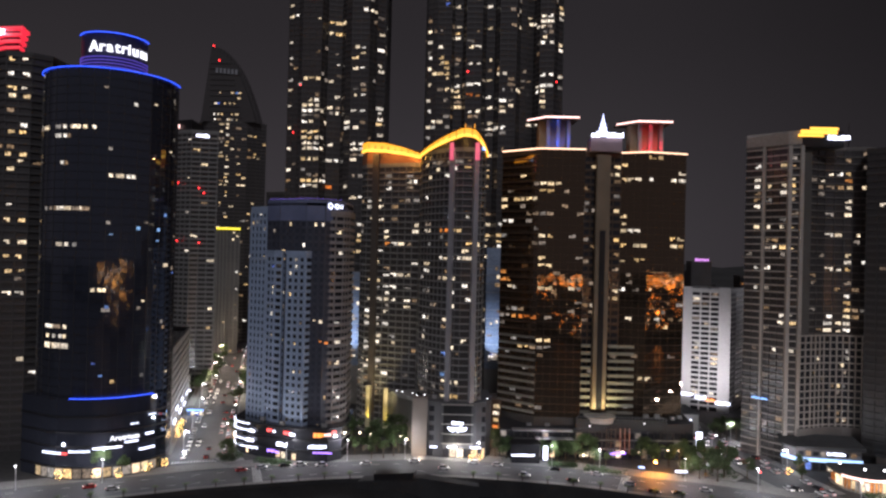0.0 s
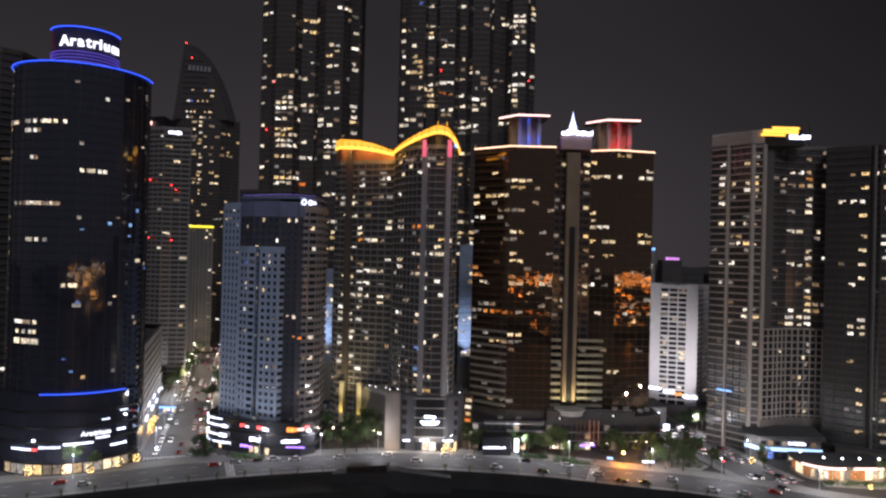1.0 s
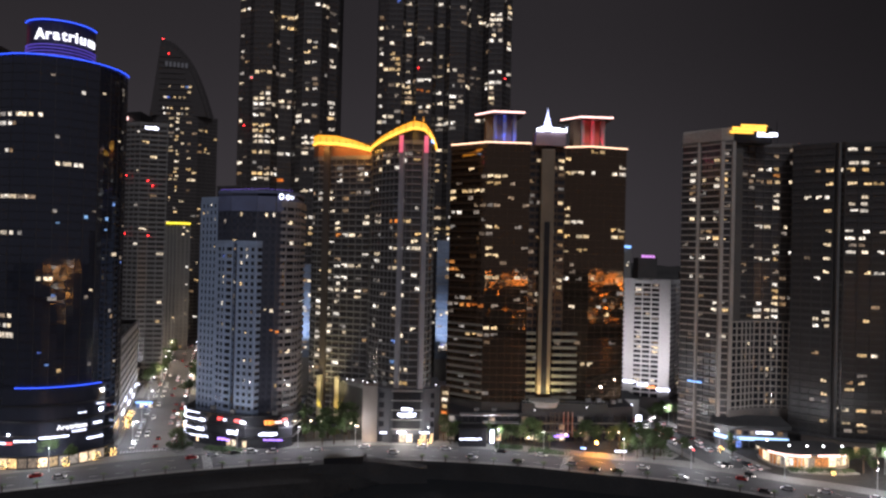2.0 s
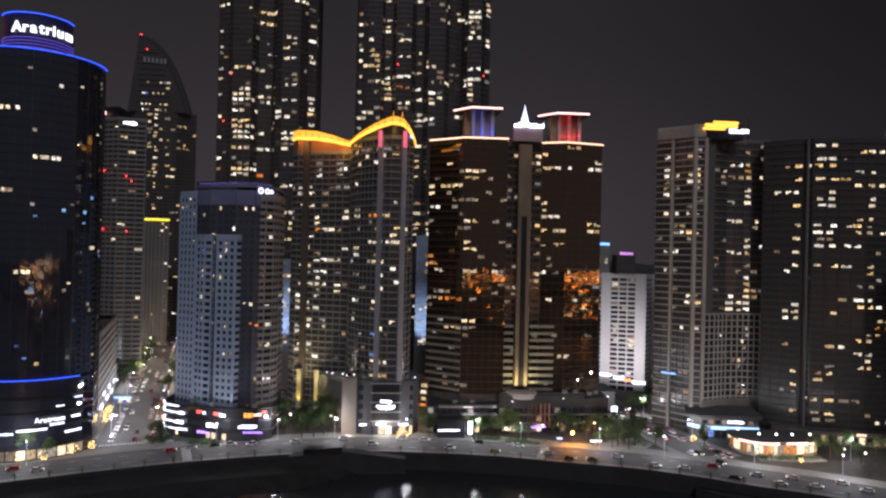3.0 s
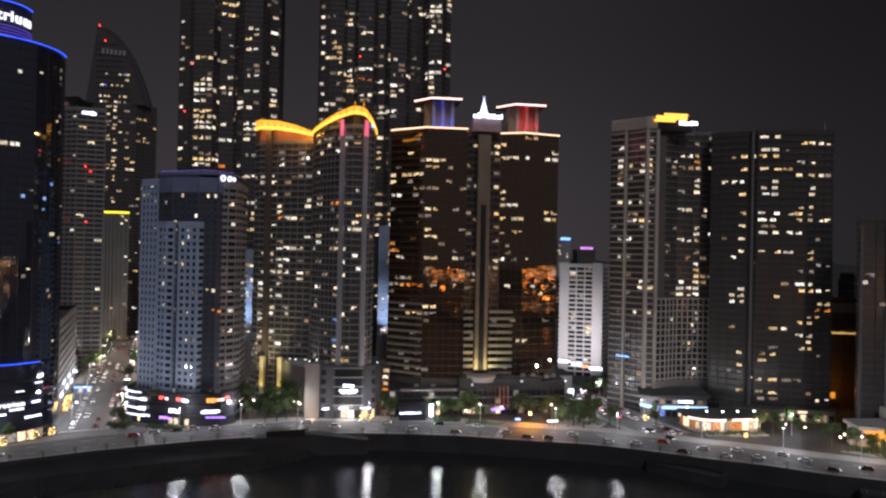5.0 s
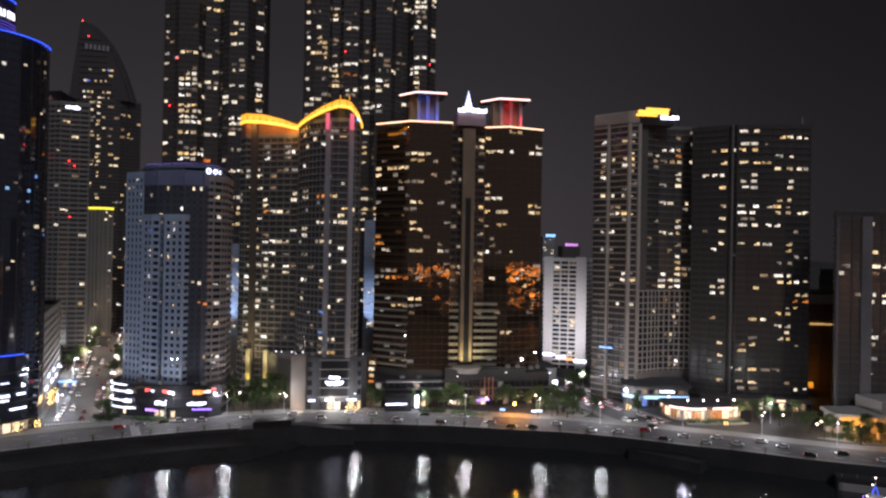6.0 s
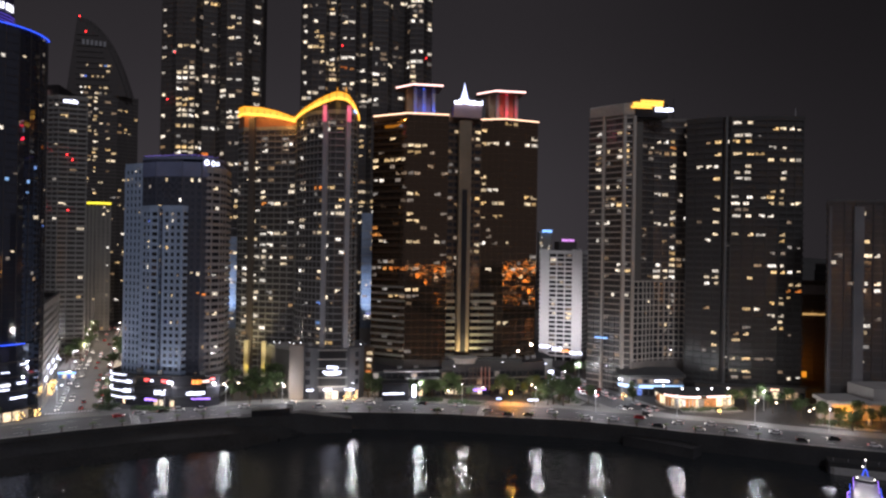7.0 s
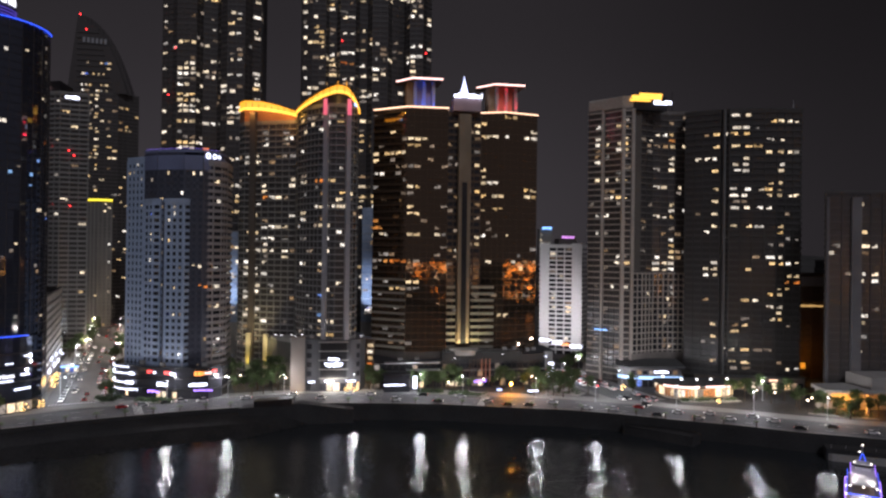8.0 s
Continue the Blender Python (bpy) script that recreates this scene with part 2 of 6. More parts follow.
# Rooms with the light on: for each bay along the fronts, floor (from the top) and tone of light; capitals are narrow windows.
LIT = {
    "twin_a": {2: "20w 22w 27w 30w 31d 34d 36w 39w 43w 47w 51w 53d", 3: "22w", 5: "34y 39w 40w 41d 42w 44y 45y 46w 47w 49y 53y 54w", 6: "34y 38w 39w 40w 41d 42w 44y 45y 46w 47w 49y 52d 53y 54w", 7: "23W 29d 34y 38w 39w 40w 41d 44y 45w 46w 47w 49y 52d 53y 54w", 8: "33d 40w 45w 47w 53w", 9: "42w 53w", 10: "23y 25y 34w 39w 46w 49w 54o", 11: "23y 25y 29D 31W 37w 40W 49w", 12: "23y 45d", 13: "42w 43w 54W 66w", 14: "28w 30y 32w 36d 37w 40w 43w 46w 47w 48d 49w 52d 56w 61w 63y 64y 66y 72y 75w", 15: "21w 28w 29y 32w 36d 37w 40w 42d 46w 47w 48d 52d 56w 61w 63y 64y 66y 72y 75w 76w", 16: "21w", 17: "21w 23d", 18: "22d 25w 28w 31w 32w 39w 40w 41w 42y 44w"},
    "twin_b": {2: "25w 27w 29d 30w 32w 35w 38w 40w 43w", 3: "25d 33y 42w 43w", 4: "25d 28w 30y 31y 33y 36d 42w", 5: "20b 31y 32y 33y 34y 36y 38d 41d", 6: "36y 41d", 7: "20w 24w 25y 26w 30d 33w 35w 36y 37y 38d 39y", 9: "28w 31w 35w 37o 40w", 10: "28w 31w 35w 37o 40w", 12: "20w 24y 30y 32D 34y 37w 39w 42w 43w 48w 51y 52y 54y 61w 63y 64y 65w 67w 77y 79w 81w", 13: "43w 67w 79w 81w", 14: "33w 43w", 15: "33W 36d 38w 39y 40w 43w 61w 63y 64y 65w", 16: "36d 39w", 17: "36w", 18: "21w 24w 36w", 19: "34d", 20: "22w 23w 34d 42w", 21: "23w", 22: "24w 35w 36w 42w", 23: "22w 23w 24w 25d 26w 27w 33w 35w 36w 37d 38w 39y", 24: "22w 23w 27w 33w 35w", 26: "20y 21w 22w 27w 28w 33w 35d"},
    "gold_roof": {2: "5w 6w 8w 18y 21w 23w 24w 25w 28w 29w 31w 32w 34d", 3: "5w 6w 8w 13W 15y 18y 21w 24w 25w 27w 28w 31w 32w", 4: "1d 2d 3w 10w 11y 12o 17w 19w 20w 21w 22d 23w 25w 33w", 5: "12w 17w 19w 21w 28W", 6: "5d 12w 17w", 7: "2w 5d 17w 21w 22w", 8: "2W 5d 9w 10w 15w"},
    "arched_crown": {4: "1y 6w 11w 16w 17w 20d 24w 27w", 5: "3w 10d 11w 16w 17w 20d 24w", 6: "1d", 7: "1d 2w", 8: "1d 11o 15w", 9: "1d 3w 11o 15w 18w 24w 25d 29b 32b 33w 35y", 10: "1d 2w 11y 15w 18w 20W 22W 28W 33w 35y", 11: "1d 11y 15w 29D 33w 35y", 12: "1d 2y 9w 13y 14w 15w 19W 21W 27W", 13: "13y"},
    "bronze_71": {0: "6y 7y 9w 16o 17o", 1: "9w 17o 18w 21d", 2: "6y 18w 21d 22o", 3: "3y 6y 22o 26y", 4: "6y 22o 26y", 5: "6y 8d 22o 26d", 6: "4y 5y 8d 11y 14y 15y 18y 25y 26d", 7: "4y 5y 8d 11y 15y 18y 25y 26d", 8: "4y", 10: "18w", 11: "8d"},
    "bronze_middle": {0: "7d", 1: "1y 7d 20w", 4: "1y 2y 7y 11y 18w 19y"},
    "bronze_72": {0: "1y 3y 8y 9y 10y 12y 14y 18w", 1: "3w 10w 22w", 2: "3w 10w 12y 14y", 3: "12y 14y 30y", 4: "0y 3W 18y 30y", 5: "0y 22w", 6: "21D 23y", 7: "3w 11y 12y 22d", 8: "2w 3w 11y 12y 22d"},
    "beige_corner": {1: "2w 4w 5w 6d 7d 8w 11w 17w 20W", 3: "5Y 11W 17w", 4: "14w 29W", 5: "2y 5w 6w 11w 14y 24w 25w", 6: "4y 5y 6y 11y 14y 24d 25y 29w", 8: "5y 6y", 10: "4w 34w", 11: "3w 5d 12w 17w 24w 25w 26w 31W 34w", 12: "3w 5d 12w 17w 25w 26w 29w", 13: "1d 3y 4o 5y 7w 8w 9w 15y 16w 17y 21w 22y 23y 24y 25w 26w 29w 32y 33w", 14: "12W 23d 34w", 15: "5w 16w 23d 34w"},
    "dark_wide": {1: "7w", 2: "7w 19w 25w 26w 37d", 3: "3y 5y 7w 9y 12y 14y 16w 18w 24w 25w 26w 34y 36y 37d 40y", 5: "3w 22w 23w 38w", 6: "0w 2w 3y 5y 8w 9w 12w 13w 14d 15w 18y 34d 35y 38y 40y 41d", 7: "0w 2w 3y 5y 7w 8w 9w 12w 13w 14d 15w 18y 25y 30y 33d 34y 38y 40y 41d", 8: "2d 5y 12w 15w 18w 23d 30W 38d", 9: "1y 4w 6y 11y 12y 13y 15w 21d 23w 24y 29y 31w 33y 38d", 10: "1y 4w 6y 8w 9w 11y 12y 13y 18y 19y 21d 23w 24y 28y 29y 31w 32y 33y 40d", 11: "1w 6w 13w 20d 24w 26y 27o 28y 41w", 12: "1w 6w 13w 20d 24w 26y 27o 41w"},
    "red_crown": {4: "0y 2w 4y 5y 10y 12d 13y 15y 20W 22y 25w 27y 29y 32w", 5: "0w 2w 4w 5y 9w 10y 13y 14w 22y 25w 27y 29y 30d 32w 41w", 6: "43w"},
    "hotel_side": {0: "1y", 2: "0w", 3: "2D 6y"},
    "hotel": {0: "1W", 3: "6y 12W 14d 15Y 19y 25d", 4: "2Y", 6: "5W 6D", 8: "2w 16w", 9: "2w 16w 19o", 10: "19o 27Y"},
    "hotel_balcony": {1: "2y 5W 15w 18w 21w 26W"},
    "hotel_front": {1: "1B 4Y 5W 8W 11W", 6: "2W 5Y", 7: "1W 12Y 16W", 8: "9D 16D"},
    "dark_edge": {0: "8W", 2: "1W 4w 5y 7w 8d 11w 12w 16d 17w 18y 22W 28w", 3: "7w 11w 12w 28W"},
}


def tower(name, label, category, pts, top, glass_mat, band_mat, floor_h=3.05, base=0.0, band_h=1.1, band_d=0.5, bay=3.4, pil=0.5, pil_d=0.35,
          pil_mat=None, dens=0.12, fronts=None, seed=1, tones="wwwyyd", parapet=1.2, win_h=1.5, blank=(), every=1, key=""):
    """A tower block: a glass body on a plan, a band at every floor, piers between the bays, and the windows whose rooms are lit.
    fronts: how many sides, from the first, look to the water. key: where LIT tells which rooms are lit."""
    rnd = random.Random(seed)
    th = thing(name, label, category)
    part("wall", prism(bmesh.new(), pts, base, top), glass_mat, th)
    fronts = fronts or len(pts) - 1
    floors = int((top - base - 1.0) / floor_h)
    bm = ring(bmesh.new(), pts, -0.3, band_d, -band_h / 2, band_h / 2)
    band = bpy.data.meshes.new("floor_band")
    bm.to_mesh(band)
    bm.free()
    band.materials.append(band_mat)
    for f in range(0, floors + 1, every):
        z = top - f * floor_h
        piece("floor_band", band, th, pose(0, 0, z - band_h / 2))
    bm = ring(bmesh.new(), pts, -0.5, band_d + 0.1, top, top + parapet)
    part("parapet", bm, band_mat, th)
    k = 0
    for i in range(fronts):
        p, q = Vector(pts[i]), Vector(pts[(i + 1) % len(pts)])
        u, length = (q - p).normalized(), (q - p).length
        out = Vector((u.y, -u.x))
        ang = math.degrees(math.atan2(u.y, u.x))
        n = max(1, round(length / bay))
        w = length / n
        if pil:
            bm = box(bmesh.new(), (0, 0, (base + top) / 2), (pil, pil_d * 2, top - base))
            pm = bpy.data.meshes.new("pier")
            bm.to_mesh(pm)
            bm.free()
            pm.materials.append(pil_mat or band_mat)
            for j in range(n + (i == fronts - 1)):
                c = p + u * (w * j)
                piece("pier", pm, th, pose(c.x, c.y, 0, 0, 0, ang))
        for j in range(n):
            heavy = rnd.choice((0.3, 0.6, 1.0, 2.2))
            row = None
            if key in LIT:
                row = {int(w[:-1]): w[-1] for w in LIT[key].get(k, "").split()}
            for f in range(floors):
                if row is not None:
                    tone = row.get(f) or ("d" if rnd.random() < DIM.get(key, 0.02) else ".")
                else:
                    tone = rnd.choice(tones) if k not in blank and rnd.random() < dens * heavy else "."
                if tone == ".":
                    continue
                wide = (w - pil) * (rnd.choice((0.55, 0.8, 0.92)) if row is None else rnd.choice((0.92, 0.92, 0.78, 0.64) if bay < 4.3 else (0.78, 0.62, 0.5)) if tone.islower() else 0.5)
                tone = tone.lower()
                side = rnd.uniform(-0.5, 0.5) * (w - pil - wide)
                c = p + u * (w * (j + 0.5) + side) + out * 0.12
                z = top - band_h - f * floor_h - (floor_h - band_h) / 2
                piece("window", window_mesh(wide, min(win_h, floor_h - band_h - 0.1), tone, rnd.randrange(5)), th, pose(c.x, c.y, z, 0, 0, ang))
            k += 1
    return th


def arc(cx, cy, r, a0, a1, n):
    return [(cx + r * math.cos(radians(a0 + (a1 - a0) * i / n)), cy + r * math.sin(radians(a0 + (a1 - a0) * i / n))) for i in range(n + 1)]


def sign(parent, name, c, w, h, mat, turn=0.0, rows=1, label=""):
    """A lit sign; its unreadable writing stands as a row of bars."""
    bm = bmesh.new()
    rnd = random.Random(round(c[0] * 7 + c[2]))
    for r in range(rows):
        hh = h / rows
        z = h / 2 - hh * (r + 0.5)
        ww = w * (1 if r % 2 == 0 else 0.82)
        x = -ww / 2
        while x < ww / 2 - 0.2:
            bw = min(ww / 2 - x, hh * rnd.uniform(0.45, 0.95))
            bh = hh * rnd.choice((0.62, 0.78, 0.9)) * (1 if rows == 1 else 0.75)
            box(bm, (x + bw / 2, 0, z - (hh * 0.9 - bh) / 2 * rnd.choice((-1, 1, 1))), (bw, 0.3, bh))
            x += bw + hh * 0.16
    ob = part(name, bm, mat, parent, label)
    ob["kind"] = "stuff"
    ob.matrix_basis = pose(*c, 0, 0, turn)
    return ob


def lamp(name, kind, at, watts, col, size=0.3, target=None, cone=60, blend=0.8):
    L = new(name, bpy.data.lights.new(name, kind))
    L.data.energy, L.data.color = watts, col
    L.data.shadow_soft_size = size
    if target:
        L.matrix_world = look(at, target)
        L.data.spot_size, L.data.spot_blend = radians(cone), blend
    else:
        L.location = at
    return L

# ---- the ground, the quay and the sea ----
QUAY = [(-420, 120), (-300, 165), (-190, 205), (-150, 222), (-108.6, 240), (-83, 251), (-56, 260), (-31, 266), (-4, 270), (20, 268.6), (53, 262.6), (80, 253.4),
        (102, 246.8), (122, 236.6), (140, 225), (158, 215), (173.5, 204), (186.4, 196.6), (215, 182), (260, 160), (330, 122), (450, 60)]


def finer(line, step=6.0):
    """The line with rounded bends and even steps."""
    out, n = [], len(line)
    for i in range(n - 1):
        p0, p1, p2, p3 = (Vector(line[max(0, min(n - 1, i + k))]) for k in (-1, 0, 1, 2))
        m = max(1, int((p2 - p1).length / step))
        for j in range(m):
            t = j / m
            v = 0.5 * (2 * p1 + (p2 - p0) * t + (2 * p0 - 5 * p1 + 4 * p2 - p3) * t * t + (3 * p1 - p0 - 3 * p2 + p3) * t ** 3)
            out.append((v.x, v.y))
    return out + [tuple(line[-1])]


QUAY = finer(QUAY)
bm = bmesh.new()
back = [(4000, 60), (4000, 4600), (-4000, 4600), (-4000, 120)]
vs = [bm.verts.new((x, y, 0)) for x, y in QUAY + back]
bmesh.ops.triangulate(bm, faces=[bm.faces.new(vs)])
tagged(part("ground", bm, soil), "dark city ground reaching back to the horizon", "ground", kind="structure")

m, nt, p = nodes_of("sea_water")
p.inputs["Base Color"].default_value = (0.022, 0.025, 0.027, 1)
p.inputs["Roughness"].default_value, p.inputs["IOR"].default_value = 0.03, 1.33
tc = nt.nodes.new("ShaderNodeTexCoord")
last = None
for scale, dist, stretch in ((0.07, 0.10, 1.4), (0.35, 0.16, 1.3), (1.1, 0.17, 1.7)):
    mp, no, b = nt.nodes.new("ShaderNodeMapping"), nt.nodes.new("ShaderNodeTexNoise"), nt.nodes.new("ShaderNodeBump")
    mp.inputs["Scale"].default_value = (1 / stretch, 1.15, 1)
    mp.inputs["Rotation"].default_value = (0, 0, 0.25)
    no.inputs["Scale"].default_value, no.inputs["Detail"].default_value = scale, 2
    b.inputs["Strength"].default_value, b.inputs["Distance"].default_value = 1.0, dist
    link(nt, tc.outputs["Object"], mp.inputs[0])
    link(nt, mp.outputs[0], no.inputs["Vector"])
    link(nt, no.outputs[0], b.inputs["Height"])
    if last:
        link(nt, last, b.inputs["Normal"])
    last = b.outputs[0]
link(nt, last, p.inputs["Normal"])
bm = bmesh.new()
vs = [bm.verts.new(v) for v in ((-4000, -4000, -6), (4000, -4000, -6), (4000, 420, -6), (-4000, 420, -6))]
bm.faces.new(vs)
tagged(part("water", bm, m), "dark rippled sea water reflecting city lights", "water", kind="structure")

sea_wall = thing("sea_wall", "dark concrete sea wall with a low parapet", "sea wall", kind="structure")
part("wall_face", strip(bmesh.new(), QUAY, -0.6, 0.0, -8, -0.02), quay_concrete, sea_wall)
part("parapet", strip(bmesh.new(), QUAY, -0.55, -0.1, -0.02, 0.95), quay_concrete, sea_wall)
tagged(part("promenade", strip(bmesh.new(), QUAY, -5.0, -0.6, -0.2, 0.16), paving), "pale paved promenade along the sea wall", "pavement", kind="structure")
tagged(part("kerb", strip(bmesh.new(), QUAY, -5.3, -5.0, -0.2, 0.18), kerbstone), "grey stone kerb beside the road", "kerb", kind="structure")
tagged(part("waterfront_road", strip(bmesh.new(), QUAY, -25.0, -5.3, -0.2, 0.03), asphalt), "grey asphalt waterfront road under street lamps", "road", kind="structure")
tagged(part("pavement", strip(bmesh.new(), QUAY, -34.0, -25.0, -0.2, 0.17), paving), "pale paved pavement in front of the shops", "pavement", kind="structure")


def at_quay(x, inland):
    """The place that far inland of the quay's edge at x, and the quay's direction there."""
    for a, b in zip(QUAY, QUAY[1:]):
        if a[0] <= x < b[0]:
            u = (Vector(b) - Vector(a)).normalized()
            q = Vector(a).lerp(Vector(b), (x - a[0]) / (b[0] - a[0])) + Vector((-u.y, u.x)) * inland
            return q.x, q.y, math.degrees(math.atan2(u.y, u.x))


STREET_A = finer([(-97, 262), (-99, 285), (-106, 315), (-115, 350), (-140, 450), (-165, 545), (-187, 640), (-215, 760)])
STREET_B = finer([(150, 232), (143, 262), (137, 295), (133, 330), (129, 370), (120, 430), (105, 520)])
CROSS = finer([(-260, 415), (-190, 402), (-130, 392), (-60, 386)])
for nm, line, half, lab in (("side_street", STREET_A, 12, "busy asphalt street running back between the towers"), ("side_street_east", STREET_B, 9, "asphalt street with queueing cars"),
                            ("cross_street", CROSS, 9, "asphalt cross street")):
    tagged(part(nm, strip(bmesh.new(), line, -half, half, -0.2, {12: 0.045, 9: 0.06}[half] + (0.012 if nm == "cross_street" else 0)), asphalt), lab, "road", kind="structure")
for nm, line, half in (("side_street", STREET_A, 12), ("side_street_east", STREET_B, 9)):
    for s in (-1, 1):
        tagged(part("pavement_" + nm, strip(bmesh.new(), line[5:], s * half, s * (half + 4), -0.2, 0.2), paving), "pale paved pavement beside the street", "pavement", kind="structure")

marks = thing("road_markings", "white painted lane lines and crossings", "road marking", kind="structure")
dash = bpy.data.meshes.new("lane_dash")
bm = box(bmesh.new(), (0, 0, 0), (3.0, 0.18, 0.012))
bm.to_mesh(dash)
bm.free()
dash.materials.append(road_paint)
for x in range(-150, 215, 8):
    for inland in (10.3, 20.0):
        a = at_quay(x, inland)
        piece("lane_dash", dash, marks, pose(a[0], a[1], 0.045, 0, 0, a[2]))
stripe = bpy.data.meshes.new("crossing_stripe")
bm = box(bmesh.new(), (0, 0, 0), (0.5, 3.4, 0.012))
bm.to_mesh(stripe)
bm.free()
stripe.materials.append(road_paint)
for i in range(17):
    piece("crossing_stripe", stripe, marks, pose(-108 + i * 1.15, 282.5 + i * 0.35, 0.065, 0, 0, 12))
    piece("crossing_stripe", stripe, marks, pose(133 + i * 1.05, 262 + i * 0.1, 0.085, 0, 0, 5))
    a = at_quay(-66, 6 + i * 1.1)
    piece("crossing_stripe", stripe, marks, pose(a[0], a[1], 0.045, 0, 0, a[2] + 90))
    a = at_quay(68, 6 + i * 1.1)
    piece("crossing_stripe", stripe, marks, pose(a[0], a[1], 0.045, 0, 0, a[2] + 90))


def stones(name, label, spots, seed):
    """Sea-defence blocks heaped below the quay."""
    rnd = random.Random(seed)
    bm = bmesh.new()
    for x, y, z, r in spots:
        g = bmesh.ops.create_icosphere(bm, subdivisions=1, radius=r)["verts"]
        for v in g:
            v.co *= rnd.uniform(0.75, 1.2)
            v.co.z *= 0.75
        bmesh.ops.rotate(bm, matrix=Matrix.Rotation(rnd.uniform(0, 6), 3, "Z"), verts=g)
        bmesh.ops.translate(bm, vec=(x, y, z), verts=g)
    return tagged(part(name, bm, rock), label, "rocks", kind="stuff")


bm = bmesh.new()
rows = []
for i in range(61):
    x = -200 + 200 * i / 60
    reach = 25 if x < -30 else max(5, 25 - (x + 30) * 0.66)
    a, b, c = at_quay(x, -0.2), at_quay(x, -reach * 0.5), at_quay(x, -reach)
    rows.append([bm.verts.new((a[0], a[1], -0.6)), bm.verts.new((b[0], b[1], -2.6 + 0.5 * noise.noise((x * 0.3, 0, 0)))), bm.verts.new((c[0], c[1], -7))])
for p, q in zip(rows, rows[1:]):
    for k in range(2):
        bm.faces.new((p[k], p[k + 1], q[k + 1], q[k]))
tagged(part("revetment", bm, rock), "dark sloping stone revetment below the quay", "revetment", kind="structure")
rnd = random.Random(5)
spots = []
for i in range(260):
    x = rnd.uniform(-190, 0)
    reach = 25 if x < -30 else max(5, 25 - (x + 30) * 0.66)
    k = rnd.uniform(0.55, 1.03)
    q = at_quay(x, -k * reach)
    spots.append((q[0], q[1], -0.6 - 6.0 * k, rnd.uniform(0.5, 1.1)))
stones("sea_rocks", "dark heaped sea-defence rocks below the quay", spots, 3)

deck = thing("viewing_deck", "dark concrete viewing deck on the sea wall", "viewing deck")
part("platform", prism(bmesh.new(), [(-30, 261), (-6, 263), (-4, 268), (-28, 267)], -6, [1.6, 2.6, 2.8, 1.8]), quay_concrete, deck)
part("hood", prism(bmesh.new(), [(-24, 261.5), (-9, 262.5), (-8, 267), (-23, 266.5)], 2.0, [4.2, 4.8, 5.0, 4.4]), dark_metal, deck)
part("ramp", prism(bmesh.new(), [(-6, 263), (16, 263.5), (16, 268), (-4, 268)], -6, [2.6, -0.3, -0.2, 2.7]), quay_concrete, deck)

jetty = thing("stone_jetty", "low dark stone landing against the sea wall", "jetty")
JP = [(121, 233), (139.5, 212.5), (145, 216.5), (140, 224.2), (122.5, 235.6)]
part("body", prism(bmesh.new(), JP, -8, -2.6), quay_concrete, jetty)
part("coping", ring(bmesh.new(), JP, -0.8, 0.15, -2.6, -2.2), quay_concrete, jetty)
for k in range(7):
    q = Vector(JP[0]).lerp(Vector(JP[1]), k / 6)
    part("bollard", cyl(bmesh.new(), (q.x + 0.9, q.y + 0.9, -2.6), 0.28, 0.22, 0.9, 8), dark_metal, jetty)
landing = thing("boat_landing", "pale concrete boat landing with a low step", "landing stage")
part("body", prism(bmesh.new(), [(178.5, 191.5), (214, 171), (218, 178.5), (182, 197.5)], -8, -2.0), quay_concrete, landing)
part("step", prism(bmesh.new(), [(179.5, 190), (213, 170.4), (214, 171), (178.9, 191.4)], -8, -3.6), concrete, landing)
for k in range(9):
    part("rail_post", cyl(bmesh.new(), (181 + k * 4, 192.4 - k * 2.3, -2), 0.07, 0.07, 1.1, 6), pale_metal, landing)

# ---- the curved dark glass tower with neon rims ----
NEON = thing("neon_tower", "dark glass cylinder tower with blue neon rims", "tower")
C = (-137, 285)
PLAN = arc(*C, 25, 196, 376, 30) + [(-121, 307), (-155, 307)]
part("wall", prism(bmesh.new(), PLAN, 11, 155), blue_glass, NEON)
fb = bpy.data.meshes.new("floor_band")
bm = ring(bmesh.new(), PLAN, -0.2, 0.06, -0.1, 0.1)
bm.to_mesh(fb)
bm.free()
fb.materials.append(dark_metal)
for f in range(42):
    piece("floor_band", fb, NEON, pose(0, 0, 18 + f * 3.25))
pm = bpy.data.meshes.new("mullion")
bm = box(bmesh.new(), (0, 0, 83), (0.12, 0.3, 144))
bm.to_mesh(pm)
bm.free()
pm.materials.append(dark_band)
for i in range(0, 31, 2):
    a = 196 + 180 * i / 30
    piece("mullion", pm, NEON, pose(C[0] + 25 * math.cos(radians(a)), C[1] + 25 * math.sin(radians(a)), 0, 0, 0, a + 90))
part("side_fin", box(bmesh.new(), (-161.6, 281, 78), (1.6, 5, 150)), grey_band, NEON, "grey vertical fin at the tower's edge")
part("neon_tube", strip(bmesh.new(), arc(*C, 25.6, 200, 374, 40), -0.15, 0.15, 154.8, 155.08), neon_blue, NEON, "blue neon line along the roof edge")
part("roof_drum", cyl(bmesh.new(), (*C, 155), 12.4, 12.4, 17, 40), surface("drum_cladding", (0.05, 0.05, 0.12), 0.4, 0.2, 2, 0.1), NEON, "violet-lit round drum on the roof")
part("drum_rim", strip(bmesh.new(), arc(*C, 12.9, 212, 372, 36), -0.15, 0.15, 171.9, 172.2), neon_blue, NEON, "blue neon rim of the drum")
for f in range(6):
    part("drum_line", strip(bmesh.new(), arc(*C, 12.7, 205, 372, 36), -0.15, 0.15, 156 + f * 1.25, 156.28 + f * 1.25), neon_violet, NEON, "violet light line")
